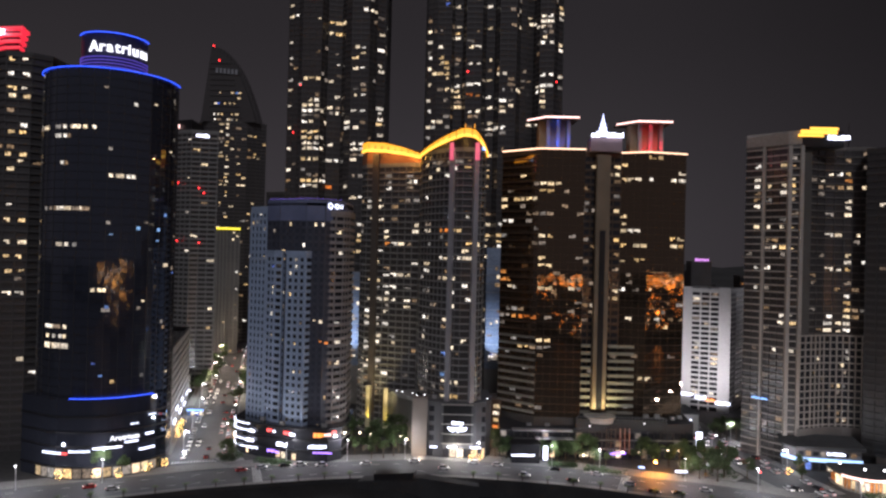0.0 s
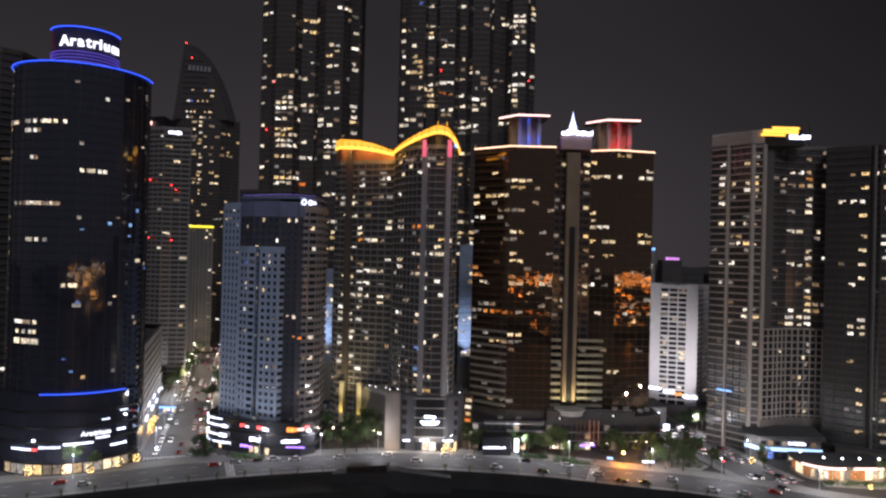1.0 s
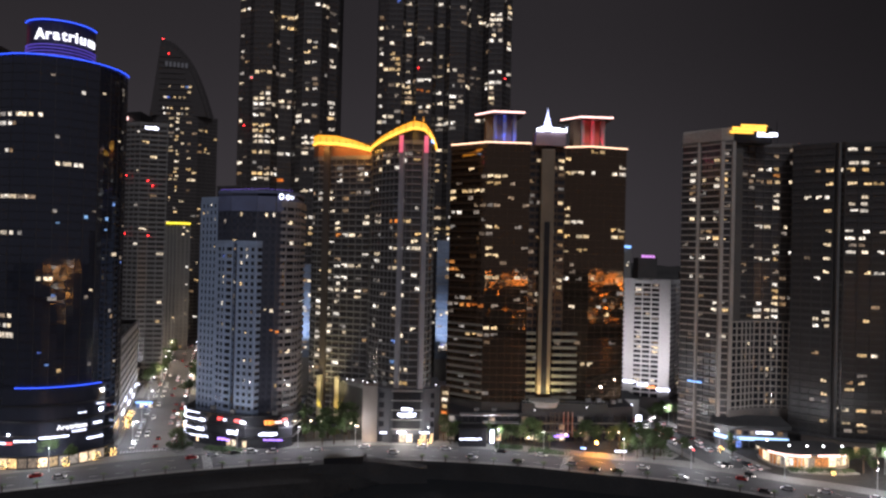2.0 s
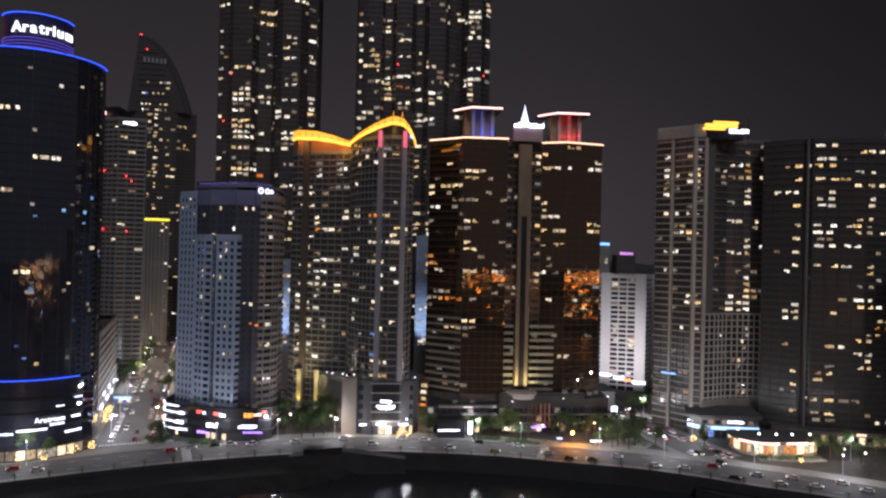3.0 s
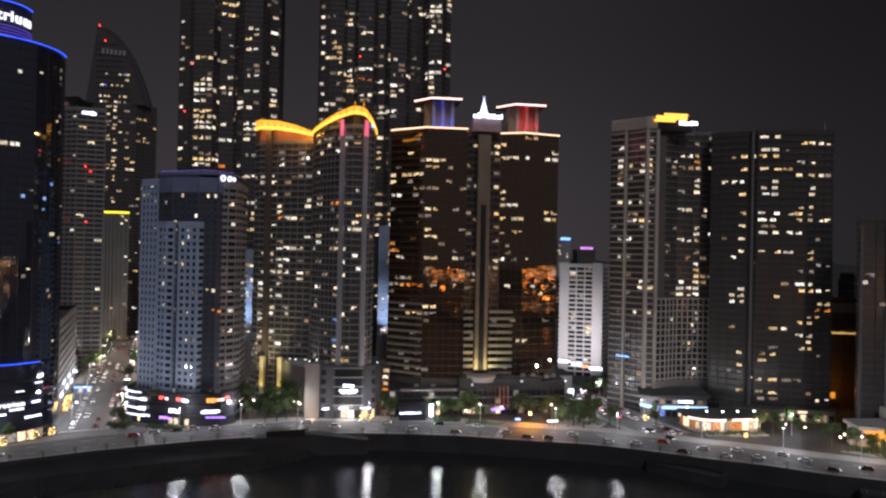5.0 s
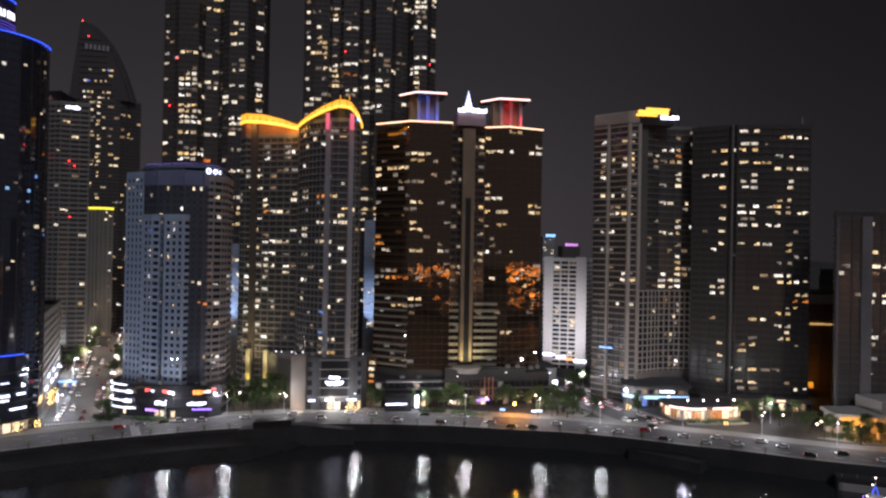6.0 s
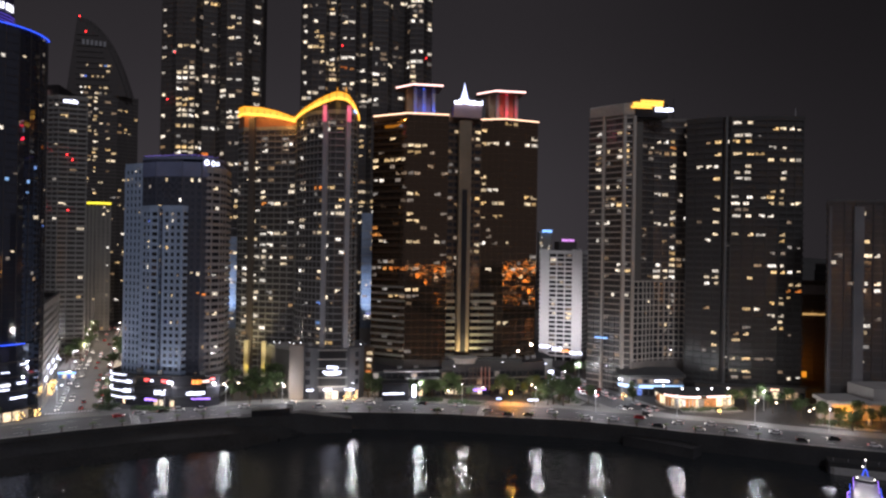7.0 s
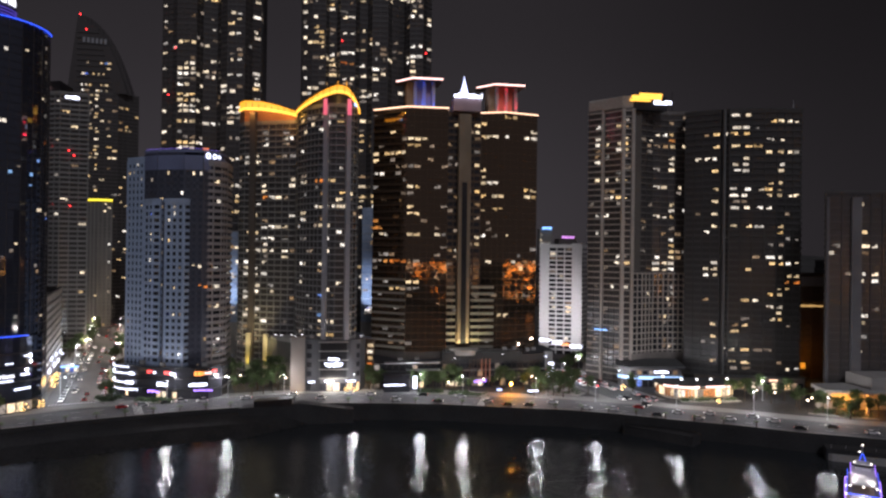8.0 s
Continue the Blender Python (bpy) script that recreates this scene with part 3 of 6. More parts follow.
part("neon_tube", strip(bmesh.new(), arc(-137, 287, 28.4, 268, 330, 26), -0.15, 0.15, 30.2, 30.5), neon_blue, NEON, "blue neon line above the shops")


def lettering(text, parent, cx, cy, r, z, size, a_mid, mat, depth=0.25):
    """Upright letters set round a drum, facing outwards."""
    wide = {"A": 0.70, "r": 0.42, "a": 0.57, "t": 0.38, "i": 0.27, "u": 0.60, "m": 0.90}
    total = sum(wide[ch] for ch in text) * size
    s = -total / 2
    for ch in text:
        w = wide[ch] * size
        a = radians(a_mid) + (s + w / 2) / r
        cu = bpy.data.curves.new("letter", "FONT")
        cu.body, cu.size, cu.align_x, cu.extrude, cu.offset = ch, size, "CENTER", depth, size * 0.012
        cu.materials.append(mat)
        ob = new("letter", cu)
        ob.parent = parent
        ob.matrix_basis = pose(cx + r * math.cos(a), cy + r * math.sin(a), z, 90, 0, math.degrees(a) + 90)
        s += w


letter_glow = lamp_glow("letter_glow", (0.9, 0.93, 1.0), 1.7)
lettering("Aratrium", NEON, *C, 12.9, 164.4, 5.9, -54, letter_glow)
lettering("Aratrium", NEON, -137, 287, 29.2, 14.4, 2.5, -52, letter_glow)
SHOPS = arc(-137, 287, 28, 236, 345, 20) + [(-117, 303), (-155, 303), (-161, 268)]
part("podium", prism(bmesh.new(), SHOPS, 0, 30), blue_glass, NEON, "dark glass shopping base")
for z in (4.6, 12.2, 17.6, 23.4):
    part("podium_band", ring(bmesh.new(), SHOPS, -0.2, 0.3, z - 0.35, z + 0.35), dark_metal, NEON)
for a0, a1, z, h, mt in ((246, 262, 9.4, 1.3, led_cool), (263, 268, 9.4, 1.2, led_red), (269, 284, 10.2, 1.3, led_cool), (286, 305, 11.2, 1.2, led_white), (308, 316, 12.6, 1.2, led_cool), (319, 330, 9.0, 1.1, led_white),
                         (312, 316, 19.5, 0.8, led_cool), (324, 330, 14.5, 1.2, led_white), (326, 330, 22, 0.8, led_cool)):
    bm, a = bmesh.new(), a0
    srnd = random.Random(a0)
    while a < a1:
        da = srnd.uniform(1.0, 2.4)
        box(bm, (-137 + 28.6 * math.cos(radians(a + da / 2)), 287 + 28.6 * math.sin(radians(a + da / 2)), z + h / 2 - 0.1), (da * 0.46, 0.3, h * srnd.uniform(0.4, 0.62)), a + da / 2 + 90)
        a += da + 0.35
    tagged(part("shop_sign", bm, mt, NEON, "row of bright sign letters as bars"), kind="stuff")
for a in range(240, 336, 7):
    q = (-137 + 28.15 * math.cos(radians(a)), 287 + 28.15 * math.sin(radians(a)))
    w = box(bmesh.new(), (0, 0, 2.3), (2.9, 0.12, 3.6))
    o = part("shop_window", w, (room_dim, shop_room, room_warm, room_dim)[(a // 7) % 4], NEON)
    o.matrix_basis = pose(q[0], q[1], 0.2, 0, 0, a + 90)
rnd = random.Random(11)
NEON_ROWS = {132.4: (217, 287), 129.0: (248, 261), 118.8: (246, 261), 114.5: (288, 322), 101.6: (233, 284), 88.0: (244, 268), 57.0: (241, 264), 53.4: (241, 264), 49.8: (241, 262), 80.5: (350, 357), 71.0: (283, 300), 63.5: (286, 300)}
for z, (a0, a1) in NEON_ROWS.items():
    a = a0
    while a < a1:
        if rnd.random() < 0.78:
            me = window_mesh(rnd.choice((1.5, 3.0)), 1.4 if z > 50 else 2.0, rnd.choice("wwwd"))
            piece("window", me, NEON, pose(C[0] + 25.16 * math.cos(radians(a)), C[1] + 25.16 * math.sin(radians(a)), z, 0, 0, a + 90))
        a += rnd.choice((4, 7, 7.5))
# Small glowing panes: lit rooms, and city-light reflections painted in among them.
for i in range(26):
    a, z = rnd.uniform(284, 374), rnd.uniform(35, 150)
    piece("window", window_mesh(1.5, rnd.choice((0.7, 1.3)), rnd.choice("dddwyb")), NEON, pose(C[0] + 25.16 * math.cos(radians(a)), C[1] + 25.16 * math.sin(radians(a)), z, 0, 0, a + 90))

# ---- the tower beyond it with a red crown ----
T = tower("red_crown_tower", "dark apartment tower with a red lit crown", "tower", [(-205, 300), (-186, 292), (-177, 295), (-171.5, 300), (-171.5, 325), (-205, 325)], 168, tower_glass, dark_band, 3.1,
          band_h=1.0, bay=5.2, dens=0.30, fronts=4, key="red_crown", seed=4, tones="wyyyyd", win_h=1.6)
for f in range(4):
    part("crown_band", ring(bmesh.new(), [(-201, 303), (-190, 296.5), (-183, 295.5), (-184.5, 301), (-200, 307)], -1, 0.3 + 0.55 * f, 171 + 2.6 * f, 172.3 + 2.6 * f), lamp_glow("crown_red", (1.0, 0.03, 0.06), 0.8), T, "red lit crown band")
part("crown_core", prism(bmesh.new(), [(-200, 303.5), (-190, 297), (-183.5, 296), (-185, 300.5), (-199, 306)], 168, 181), dark_metal, T)
sign(T, "roof_sign", (-191, 294.6, 178), 7, 3.4, led_white, -30)

# ---- the slim tower and the far towers up the street ----
T = tower("slim_tower", "grey balcony apartment tower with lit roof signs", "tower", [(-172, 437), (-158, 431), (-153, 433), (-143, 434.5), (-154, 465), (-172, 465)], 160, tower_glass, grey_band, 3.0,
          band_h=1.25, band_d=0.7, bay=4.2, dens=0.15, fronts=4, seed=8, tones="wwyydd", blank=(0, 1, 2))
part("stair_block", prism(bmesh.new(), [(-171, 438), (-159, 433), (-159, 455), (-171, 455)], 160, 168), dark_metal, T)
sign(T, "roof_sign", (-169, 435.5, 164), 5, 3, led_pink, -22)
sign(T, "roof_sign", (-152, 432.6, 157.8), 8, 2.6, led_white, 8)
for x, z in ((-166, 128), (-153, 125), (-150, 122), (-166, 92), (-152, 91)):
    part("beacon", box(bmesh.new(), (x, 431.5, z), (0.6, 0.6, 0.6)), beacon_glass, T, "red aviation light")

FAR = [(-232, 652), (-222, 645), (-205, 641), (-185, 645), (-170, 655)]
T = tower("curved_top_tower", "very tall dark tower with a curved sloping top", "tower", FAR + [(-182, 690), (-232, 690)], 205, tower_glass, dark_band, 3.3, band_h=1.0, bay=5, dens=0.19, fronts=4, seed=21,
          tones="wyyyd", win_h=1.6, band_d=0.3, pil=0.3)
def profile(bm, pts, y0, y1):
    """A block with an outline in x and z, from y0 back to y1."""
    n = len(pts)
    a, b = [bm.verts.new((x, y0, z)) for x, z in pts], [bm.verts.new((x, y1, z)) for x, z in pts]
    bm.faces.new(a)
    bm.faces.new(b[::-1])
    for i in range(n):
        bm.faces.new((a[i], b[i], b[(i + 1) % n], a[(i + 1) % n]))
    bmesh.ops.recalc_face_normals(bm, faces=bm.faces)
    return bm


SWEEP = [(-221 + 47 * k / 14, 276 - 71 * (k / 14) ** 2.3) for k in range(15)]
part("curved_top", profile(bmesh.new(), [(-230, 205), (-228.5, 214)] + SWEEP, 647, 660), tower_glass, T, "smooth curved sloping top")
part("curved_top", profile(bmesh.new(), [(-227, 205.6), (-219.5, 262)] + [(x - 1.5, z - 4) for x, z in SWEEP[1:14]] + [(-177, 205.6)], 643.6, 647), tower_glass, T, "smooth curved sloping top")
for (x, z), (x1, z1) in zip(SWEEP, SWEEP[1:]):
    part("top_rib", box(bmesh.new(), ((x + x1) / 2, 646.6, (z + z1) / 2 - 1.5), (0.3, 1.0, 4)), dark_band, T)
for z in range(210, 262, 5):
    part("top_floor_band", box(bmesh.new(), (-205 - (z - 210) * 0.12, 643.2, z), (30 - (z - 210) * 0.22, 0.6, 0.9)), dark_band, T)
DIM_SIGN = surface("dim_sign", (0.35, 0.35, 0.37), 0.6)
for i in range(6):
    part("sign_letter", box(bmesh.new(), (-214 + i * 3.6, 642.6, 253.0 - i * 0.25), (2.2, 0.4, 4.6)), DIM_SIGN, T, "dim grey sign letter bar")
rnd = random.Random(2)
for i in range(26):
    piece("window", window_mesh(rnd.choice((1.5, 3.0)), 1.5, rnd.choice("wwyydb")), T, pose(rnd.uniform(-218, -192), 643.1, 207.5 + 5 * rnd.choice((0, 0, 1, 1, 2, 3, 4, 5))))
for x, y, z in ((-219, 646.5, 276.8), (-212.5, 643.4, 262.5)):
    part("beacon", box(bmesh.new(), (x, y, z), (0.9, 0.9, 0.9)), beacon_glass, T, "red aviation light")

T = tower("yellow_top_block", "pale slab block with yellow lit roof edge", "tower", [(-192, 581), (-180, 577), (-171, 581), (-178, 600), (-192, 600)], 103, surface("shaft_wall", (0.15, 0.145, 0.14), 0.7), grey_band, 3.0, band_h=0.3, bay=3.2, pil=1.1, pil_d=0.6,
          dens=0.04, fronts=3, seed=6)
part("roof_lights", strip(bmesh.new(), [(-193, 580), (-180, 576), (-170, 580)], -0.4, 0.4, 103.5, 105.2), lamp_glow("yellow_led", (0.9, 0.75, 0.03), 1.4), T, "yellow roof-edge lights")
tower("street_end_block", "blue-grey office block at the end of the street", "building", [(-222, 702), (-190, 698), (-172, 705), (-172, 740), (-222, 740)], 30, surface("blue_grey_wall", (0.16, 0.2, 0.24), 0.6), concrete, 3.5,
      band_h=0.8, pil=0, dens=0.1, fronts=3, seed=3)
tower("dark_mid_block", "dark apartment block behind the hotel", "tower", [(-128, 500), (-112, 492), (-96, 492), (-88, 500), (-88, 530), (-128, 530)], 128, tower_glass, dark_band, 3.1, dens=0.03, fronts=4, seed=13)
T = tower("street_wall_block", "pale concrete building along the street", "building", [(-152, 304), (-118.5, 306), (-141, 388), (-165, 388)], 42, dark_glass, surface("pale_stone", (0.28, 0.28, 0.285), 0.7), 3.6, band_h=1.7, bay=3.3, pil=0.9, dens=0.05,
          fronts=2, seed=17, tones="wwyd")
for i, (z, k) in enumerate(((9, 0.1), (13, 0.22), (8, 0.4), (12, 0.5), (7, 0.66), (10, 0.8))):
    c = Vector((-118.2, 306)).lerp(Vector((-140.7, 388)), k)
    sign(T, "shop_sign", (c.x + 0.9, c.y, z), 7, 1.6, (led_white, led_cool)[i % 2], 105)

ROW = thing("street_shop_row", "low shops with blue and white lit signs", "building")
part("wall", prism(bmesh.new(), [(-172, 412), (-148, 408), (-156, 436), (-178, 440)], 0, 12), concrete, ROW)
part("roof", prism(bmesh.new(), [(-173, 411.5), (-147.4, 407.4), (-155.4, 436.6), (-179, 441)], 12, 12.6), roof_felt, ROW)
for x, y, z, w, mt in ((-152, 408.4, 9, 6, led_violet), (-160, 409.8, 9.4, 7, led_cool), (-153, 408.6, 5.6, 6, led_white), (-162, 410.2, 5, 8, led_blue), (-149.6, 412, 3, 4, led_white)):
    sign(ROW, "shop_sign", (x, y, z), w, 1.2, mt, -9)
rnd = random.Random(14)
for i in range(34):
    k = rnd.random()
    y = 440 + 210 * k
    x = -137 - (y - 440) * 0.26 - 14.5 - rnd.uniform(0, 5)
    B = thing("street_light_sign", "small bright shop sign by the street", "sign", group="street signs")
    part("panel", box(bmesh.new(), (x, y, 3 + rnd.uniform(0, 3.5)), (rnd.uniform(0.8, 2.6), 0.4, rnd.uniform(0.6, 1.4))), rnd.choice((led_white, led_white, led_cool, shop_room)), B)
    part("post", cyl(bmesh.new(), (x, y, 0), 0.08, 0.08, 4, 6), dark_metal, B)

# ---- the very tall twin towers ----
A_PLAN = [(-95.5, 420), (-94.5, 412), (-88, 409), (-85, 406), (-74, 405), (-71, 411), (-63, 413), (-60, 408), (-56, 404.5), (-46, 404.5), (-42, 410), (-37.5, 413), (-37, 420)]
TWIN_A = tower("tall_twin_tower", "very tall dark glass tower with scattered lit rooms", "tower", A_PLAN + [(-37, 448), (-95.5, 448)], 298, tower_glass, dark_band, 3.15, band_h=1.05, band_d=0.25, bay=4.0, pil=0.3,
               dens=0.17, fronts=12, key="twin_a", seed=31, tones="wwwyyd", win_h=1.75)
B_PLAN = [(-13, 420), (-12, 411), (-6, 408), (2, 407), (4, 411), (9, 411), (11, 406), (20, 405.5), (23, 410), (28, 410), (30.5, 404), (40, 403.5), (43, 409), (51, 412), (54, 405), (62, 403.5), (65, 408), (68.5, 411), (69, 420)]
TWIN_B = tower("tall_twin_tower", "very tall dark glass tower with scattered lit rooms", "tower", B_PLAN + [(69, 448), (-13, 448)], 300, tower_glass, dark_band, 3.15, band_h=1.05, band_d=0.25, bay=4.0, pil=0.3,
               dens=0.20, fronts=18, key="twin_b", seed=37, tones="wwwyyd", win_h=1.75)
for th, spots in ((TWIN_A, ((-86, 405.6, 185), (-90, 407, 157), (-80, 404.4, 236))), (TWIN_B, ((12, 405.3, 195), (64, 404, 190)))):
    for x, y, z in spots:
        part("beacon", box(bmesh.new(), (x, y, z), (0.6, 0.6, 0.6)), beacon_glass, th, "red aviation light")
# lower wings with pale blue glass
GLOW = surface("pale_blue_panels", (0.35, 0.42, 0.55), 0.25, 0.1, 1, 0.1, 0.3, 0.1)
for nm, pts, h in (("glass_wing", [(-57, 401), (-44, 401), (-44, 410), (-57, 410)], 76), ("glass_wing", [(25.5, 400), (37, 400), (37, 409), (25.5, 409)], 92)):
    W = thing(nm, "pale blue-lit glass wing between the towers", "building", group="glass wings")
    part("wall", prism(bmesh.new(), pts, 22, h), GLOW, W)
    part("base_block", prism(bmesh.new(), pts, 0, 22), concrete, W)
    for f in range(12):
        part("glass_joint", ring(bmesh.new(), pts, -0.1, 0.15, 26 + f * 5, 26.3 + f * 5), pale_metal, W)
    for f in range(22):
        piece("window", window_mesh(rnd.choice((1.5, 3.0)), rnd.choice((1.2, 2.0)), rnd.choice("wddb")), W, pose(pts[0][0] + rnd.uniform(2, 10.5), pts[0][1] - 0.2, 24 + rnd.random() ** 1.6 * (h - 30)))
    # Unseen bluish spot without a fixture, added to brighten the wing.
    lamp("wing_floodlight", "SPOT", ((pts[0][0] + pts[1][0]) / 2, 376, 24), 45000, (0.62, 0.78, 1.0), 0.6, ((pts[0][0] + pts[1][0]) / 2, 401, 44), 46)

# ---- the blue-grey hotel ----
HOTEL = tower("hotel_tower", "blue-grey hotel tower with punched windows", "tower", [(-77, 304), (-70, 298.5), (-58, 294.5), (-50, 294.5), (-45.5, 299), (-43, 306), (-43, 326), (-77, 326)], 107, surface("dark_blue_wall", (0.05, 0.055, 0.075), 0.5), surface("hotel_band", (0.075, 0.078, 0.10), 0.6, each=0.2),
              2.95, band_h=1.2, band_d=0.25, bay=2.9, pil=1.1, pil_d=0.25, dens=0.07, fronts=5, key="hotel", seed=51, tones="wyyd", win_h=1.5)
part("rooftop_wall", ring(bmesh.new(), [(-77, 304), (-70, 298.5), (-58, 294.5), (-50, 294.5), (-45.5, 299), (-43, 306), (-43, 326), (-77, 326)], -0.5, 0.35, 100.5, 109.5), surface("crown_blue", (0.17, 0.19, 0.30), 0.6), HOTEL, "plain blue-grey wall round the roof")
for x, r in ((-48.2, 1.25), (-45.9, 1.1), (-44.3, 0.8)):
    bm = bmesh.new()
    bmesh.ops.create_circle(bm, cap_ends=False, segments=24, radius=r)
    ringv = list(bm.verts)
    for v in ringv:
        w = bm.verts.new(v.co * 0.68)
    bm.verts.ensure_lookup_table()
    n = len(ringv)
    for i in range(n):
        bm.faces.new((bm.verts[i], bm.verts[(i + 1) % n], bm.verts[n + (i + 1) % n], bm.verts[n + i]))
    bmesh.ops.solidify(bm, geom=bm.faces[:], thickness=0.3)
    o = part("ring_sign", bm, led_white, HOTEL, "white ring-shaped sign")
    o.matrix_basis = pose(x, 297.6 + (x + 47) * 1.2 - 1.2, 107.0, 90, 0, 47)
roof_violet = lamp_glow("dim_violet_led", (0.25, 0.16, 0.9), 0.9, False)
for k in range(34):
    part("roof_light", box(bmesh.new(), (-76 + k * 0.95, 304 - min(k, 19) * 0.52 + max(0, k - 26) * 0.9, 110.0), (0.3, 0.3, 0.25)), roof_violet, HOTEL)
tower("hotel_front_block", "pale blue-grey block with a grid of small windows", "building", [(-76.5, 303), (-72, 298.3), (-68.5, 296.5), (-68.3, 298.2), (-66, 297.2), (-65.9, 295.4), (-57.8, 291.6), (-56, 294), (-56, 300), (-76, 306)], 86, dark_glass, blue_grey, 2.95, band_h=1.35, band_d=0.3,
      bay=2.7, pil=1.25, pil_d=0.28, dens=0.11, fronts=6, key="hotel_front", seed=53, tones="wyyd", win_h=1.5, parapet=1.6)
tower("hotel_side_wing", "pale blue-grey hotel wing with small windows", "building", [(-86, 311), (-77.6, 304.5), (-77.6, 326), (-86, 326)], 105, dark_glass, blue_grey, 2.95, band_h=1.35, band_d=0.3, bay=3.0, pil=1.4,
      pil_d=0.28, dens=0.09, fronts=1, key="hotel_side", seed=54, tones="wyyd", win_h=1.5, parapet=1.8)
tower("hotel_balcony_wing", "beige hotel wing with stacked balconies", "building", [(-49, 296.2), (-46.2, 297), (-43.2, 300.2), (-41.5, 305), (-41.5, 320), (-49, 320)], 104, dark_glass, surface("taupe_bands", (0.30, 0.27, 0.26), 0.7), 2.95, band_h=1.4,
      band_d=0.55, bay=3.2, pil=0.5, dens=0.10, fronts=3, key="hotel_balcony", seed=55, tones="wwyd", win_h=1.4)
POD = [(-89, 318), (-90, 309), (-88, 303), (-84, 299.5), (-78, 296), (-60, 289), (-46, 288.5), (-41, 293), (-39.5, 304), (-39.5, 326), (-86, 326)]
HP = thing("hotel_podium", "dark glass hotel podium with shop signs", "building")
part("wall", prism(bmesh.new(), POD, 0, 14), shop_glass, HP)
for z in (4.3, 8.8, 13.6):
    part("floor_band", ring(bmesh.new(), POD, -0.3, 0.5, z - 0.4, z + 0.4), dark_metal, HP)
for z in (3.2, 6.2, 10.2, 13.0):
    part("corner_light", strip(bmesh.new(), [(-90.2, 312), (-90.6, 308.6), (-88.6, 302.4), (-84.4, 298.8), (-81, 297)], -0.2, 0.25, z, z + 0.28), led_white, HP, "white light band round the corner")
for x, y, z, w, h, mt, tr in ((-79.5, 295.8, 10.5, 3.2, 1.3, led_white, -28), (-80.5, 296, 6.6, 4.2, 1.5, led_white, -28), (-79, 295.3, 3.6, 5.5, 1.0, led_cool, -28), (-71.2, 292.8, 11.6, 2.6, 1.4, led_red, -21), (-69, 292, 11.5, 1.4, 1.2, led_white, -21),
                              (-63.5, 289.8, 11.4, 2.6, 1.5, led_red, -21), (-60.8, 288.8, 11.2, 2.6, 1.5, led_white, -21), (-65.5, 290.4, 6.4, 5, 1.8, led_white, -21), (-69.5, 291.8, 3.2, 5.5, 1.2, led_violet, -21),
                              (-49.8, 288, 11.2, 4.0, 2.0, led_orange, -2), (-46, 288, 11.6, 2.8, 1.4, led_pink, -2), (-43.6, 290, 12.0, 2.0, 1.5, led_red, 44), (-50, 288, 6.4, 8.0, 1.5, led_white, -2), (-48, 288, 4.0, 8, 0.7, led_violet, -2)):
    sign(HP, "shop_sign", (x, y, z), w, h, mt, tr)
for i in range(11):
    k = i / 10
    c = Vector((-84, 299.2)).lerp(Vector((-60, 288.6)), k)
    o = part("shop_window", box(bmesh.new(), (0, 0, 1.9), (1.9, 0.12, 2.6)), shop_room if i % 3 else shop_glass, HP)
    o.matrix_basis = pose(c.x, c.y, 0.1, 0, 0, -23)

# ---- the pair of towers with golden crowns ----
L_PLAN = [(-41, 348), (-38, 342), (-29, 338.5), (-11.5, 331), (-9, 345), (-12, 362), (-41, 362)]
GOLD = tower("gold_roof_tower", "grey balcony tower with a sloping golden crown", "tower", L_PLAN, 130, tower_glass, grey_band, 3.0, band_h=0.75, band_d=0.6, bay=4.2, pil=0.3, dens=0.17, fronts=3, key="gold_roof", seed=61, tones="wwwyd")
part("brick_red_top", ring(bmesh.new(), L_PLAN, -0.3, 0.5, 129.5, 137), surface("red_brown_panels", (0.30, 0.13, 0.06), 0.6), GOLD, "plain red-brown upper wall")
part("corner_pier", box(bmesh.new(), (-33.5, 339.4, 68), (3.2, 2.5, 136), -20), surface("dark_red_pier", (0.085, 0.07, 0.06), 0.6), GOLD)
GL = [(-41, 348), (-38, 342), (-29, 338.5), (-20, 334.5), (-11.5, 331)]
GT = [142.0, 142.0, 141.2, 138.7, 135.4]
GB = [137.4, 137.4, 136.8, 135.2, 133.0]
part("golden_crown", strip(bmesh.new(), GL, 0.2, 0.7, GB, GT), gold_floodlit, GOLD, "golden sloping crown, its floodlight painted as glow")
part("crown_light_line", strip(bmesh.new(), GL, 0.7, 1.1, [z - 0.2 for z in GB], [z + 1.2 for z in GB]), neon_gold, GOLD, "bright golden light line")
part("crown_rim", strip(bmesh.new(), GL, 0.0, 1.2, GT, [z + 0.3 for z in GT]), dark_metal, GOLD)
for k in range(9):
    q = Vector(GL[1]).lerp(Vector(GL[-1]), k / 8)
    part("crown_post", box(bmesh.new(), (q.x + 0.3, q.y - 0.9, 139.3 - 5.1 * k / 8), (0.25, 0.3, 3.6)), dark_metal, GOLD)
part("roof", prism(bmesh.new(), [(-40, 347), (-29, 340), (-12, 333), (-12, 360), (-40, 360)], 136.5, [139, 139, 132.5, 132, 138]), roof_felt, GOLD)
for x, y in ((-36, 336), (-26, 332), (-16, 328)):
    lamp("crown_floodlight", "POINT", (x, y, 136 if x < -20 else 131.5), 1500, (1.0, 0.45, 0.08), 0.12)

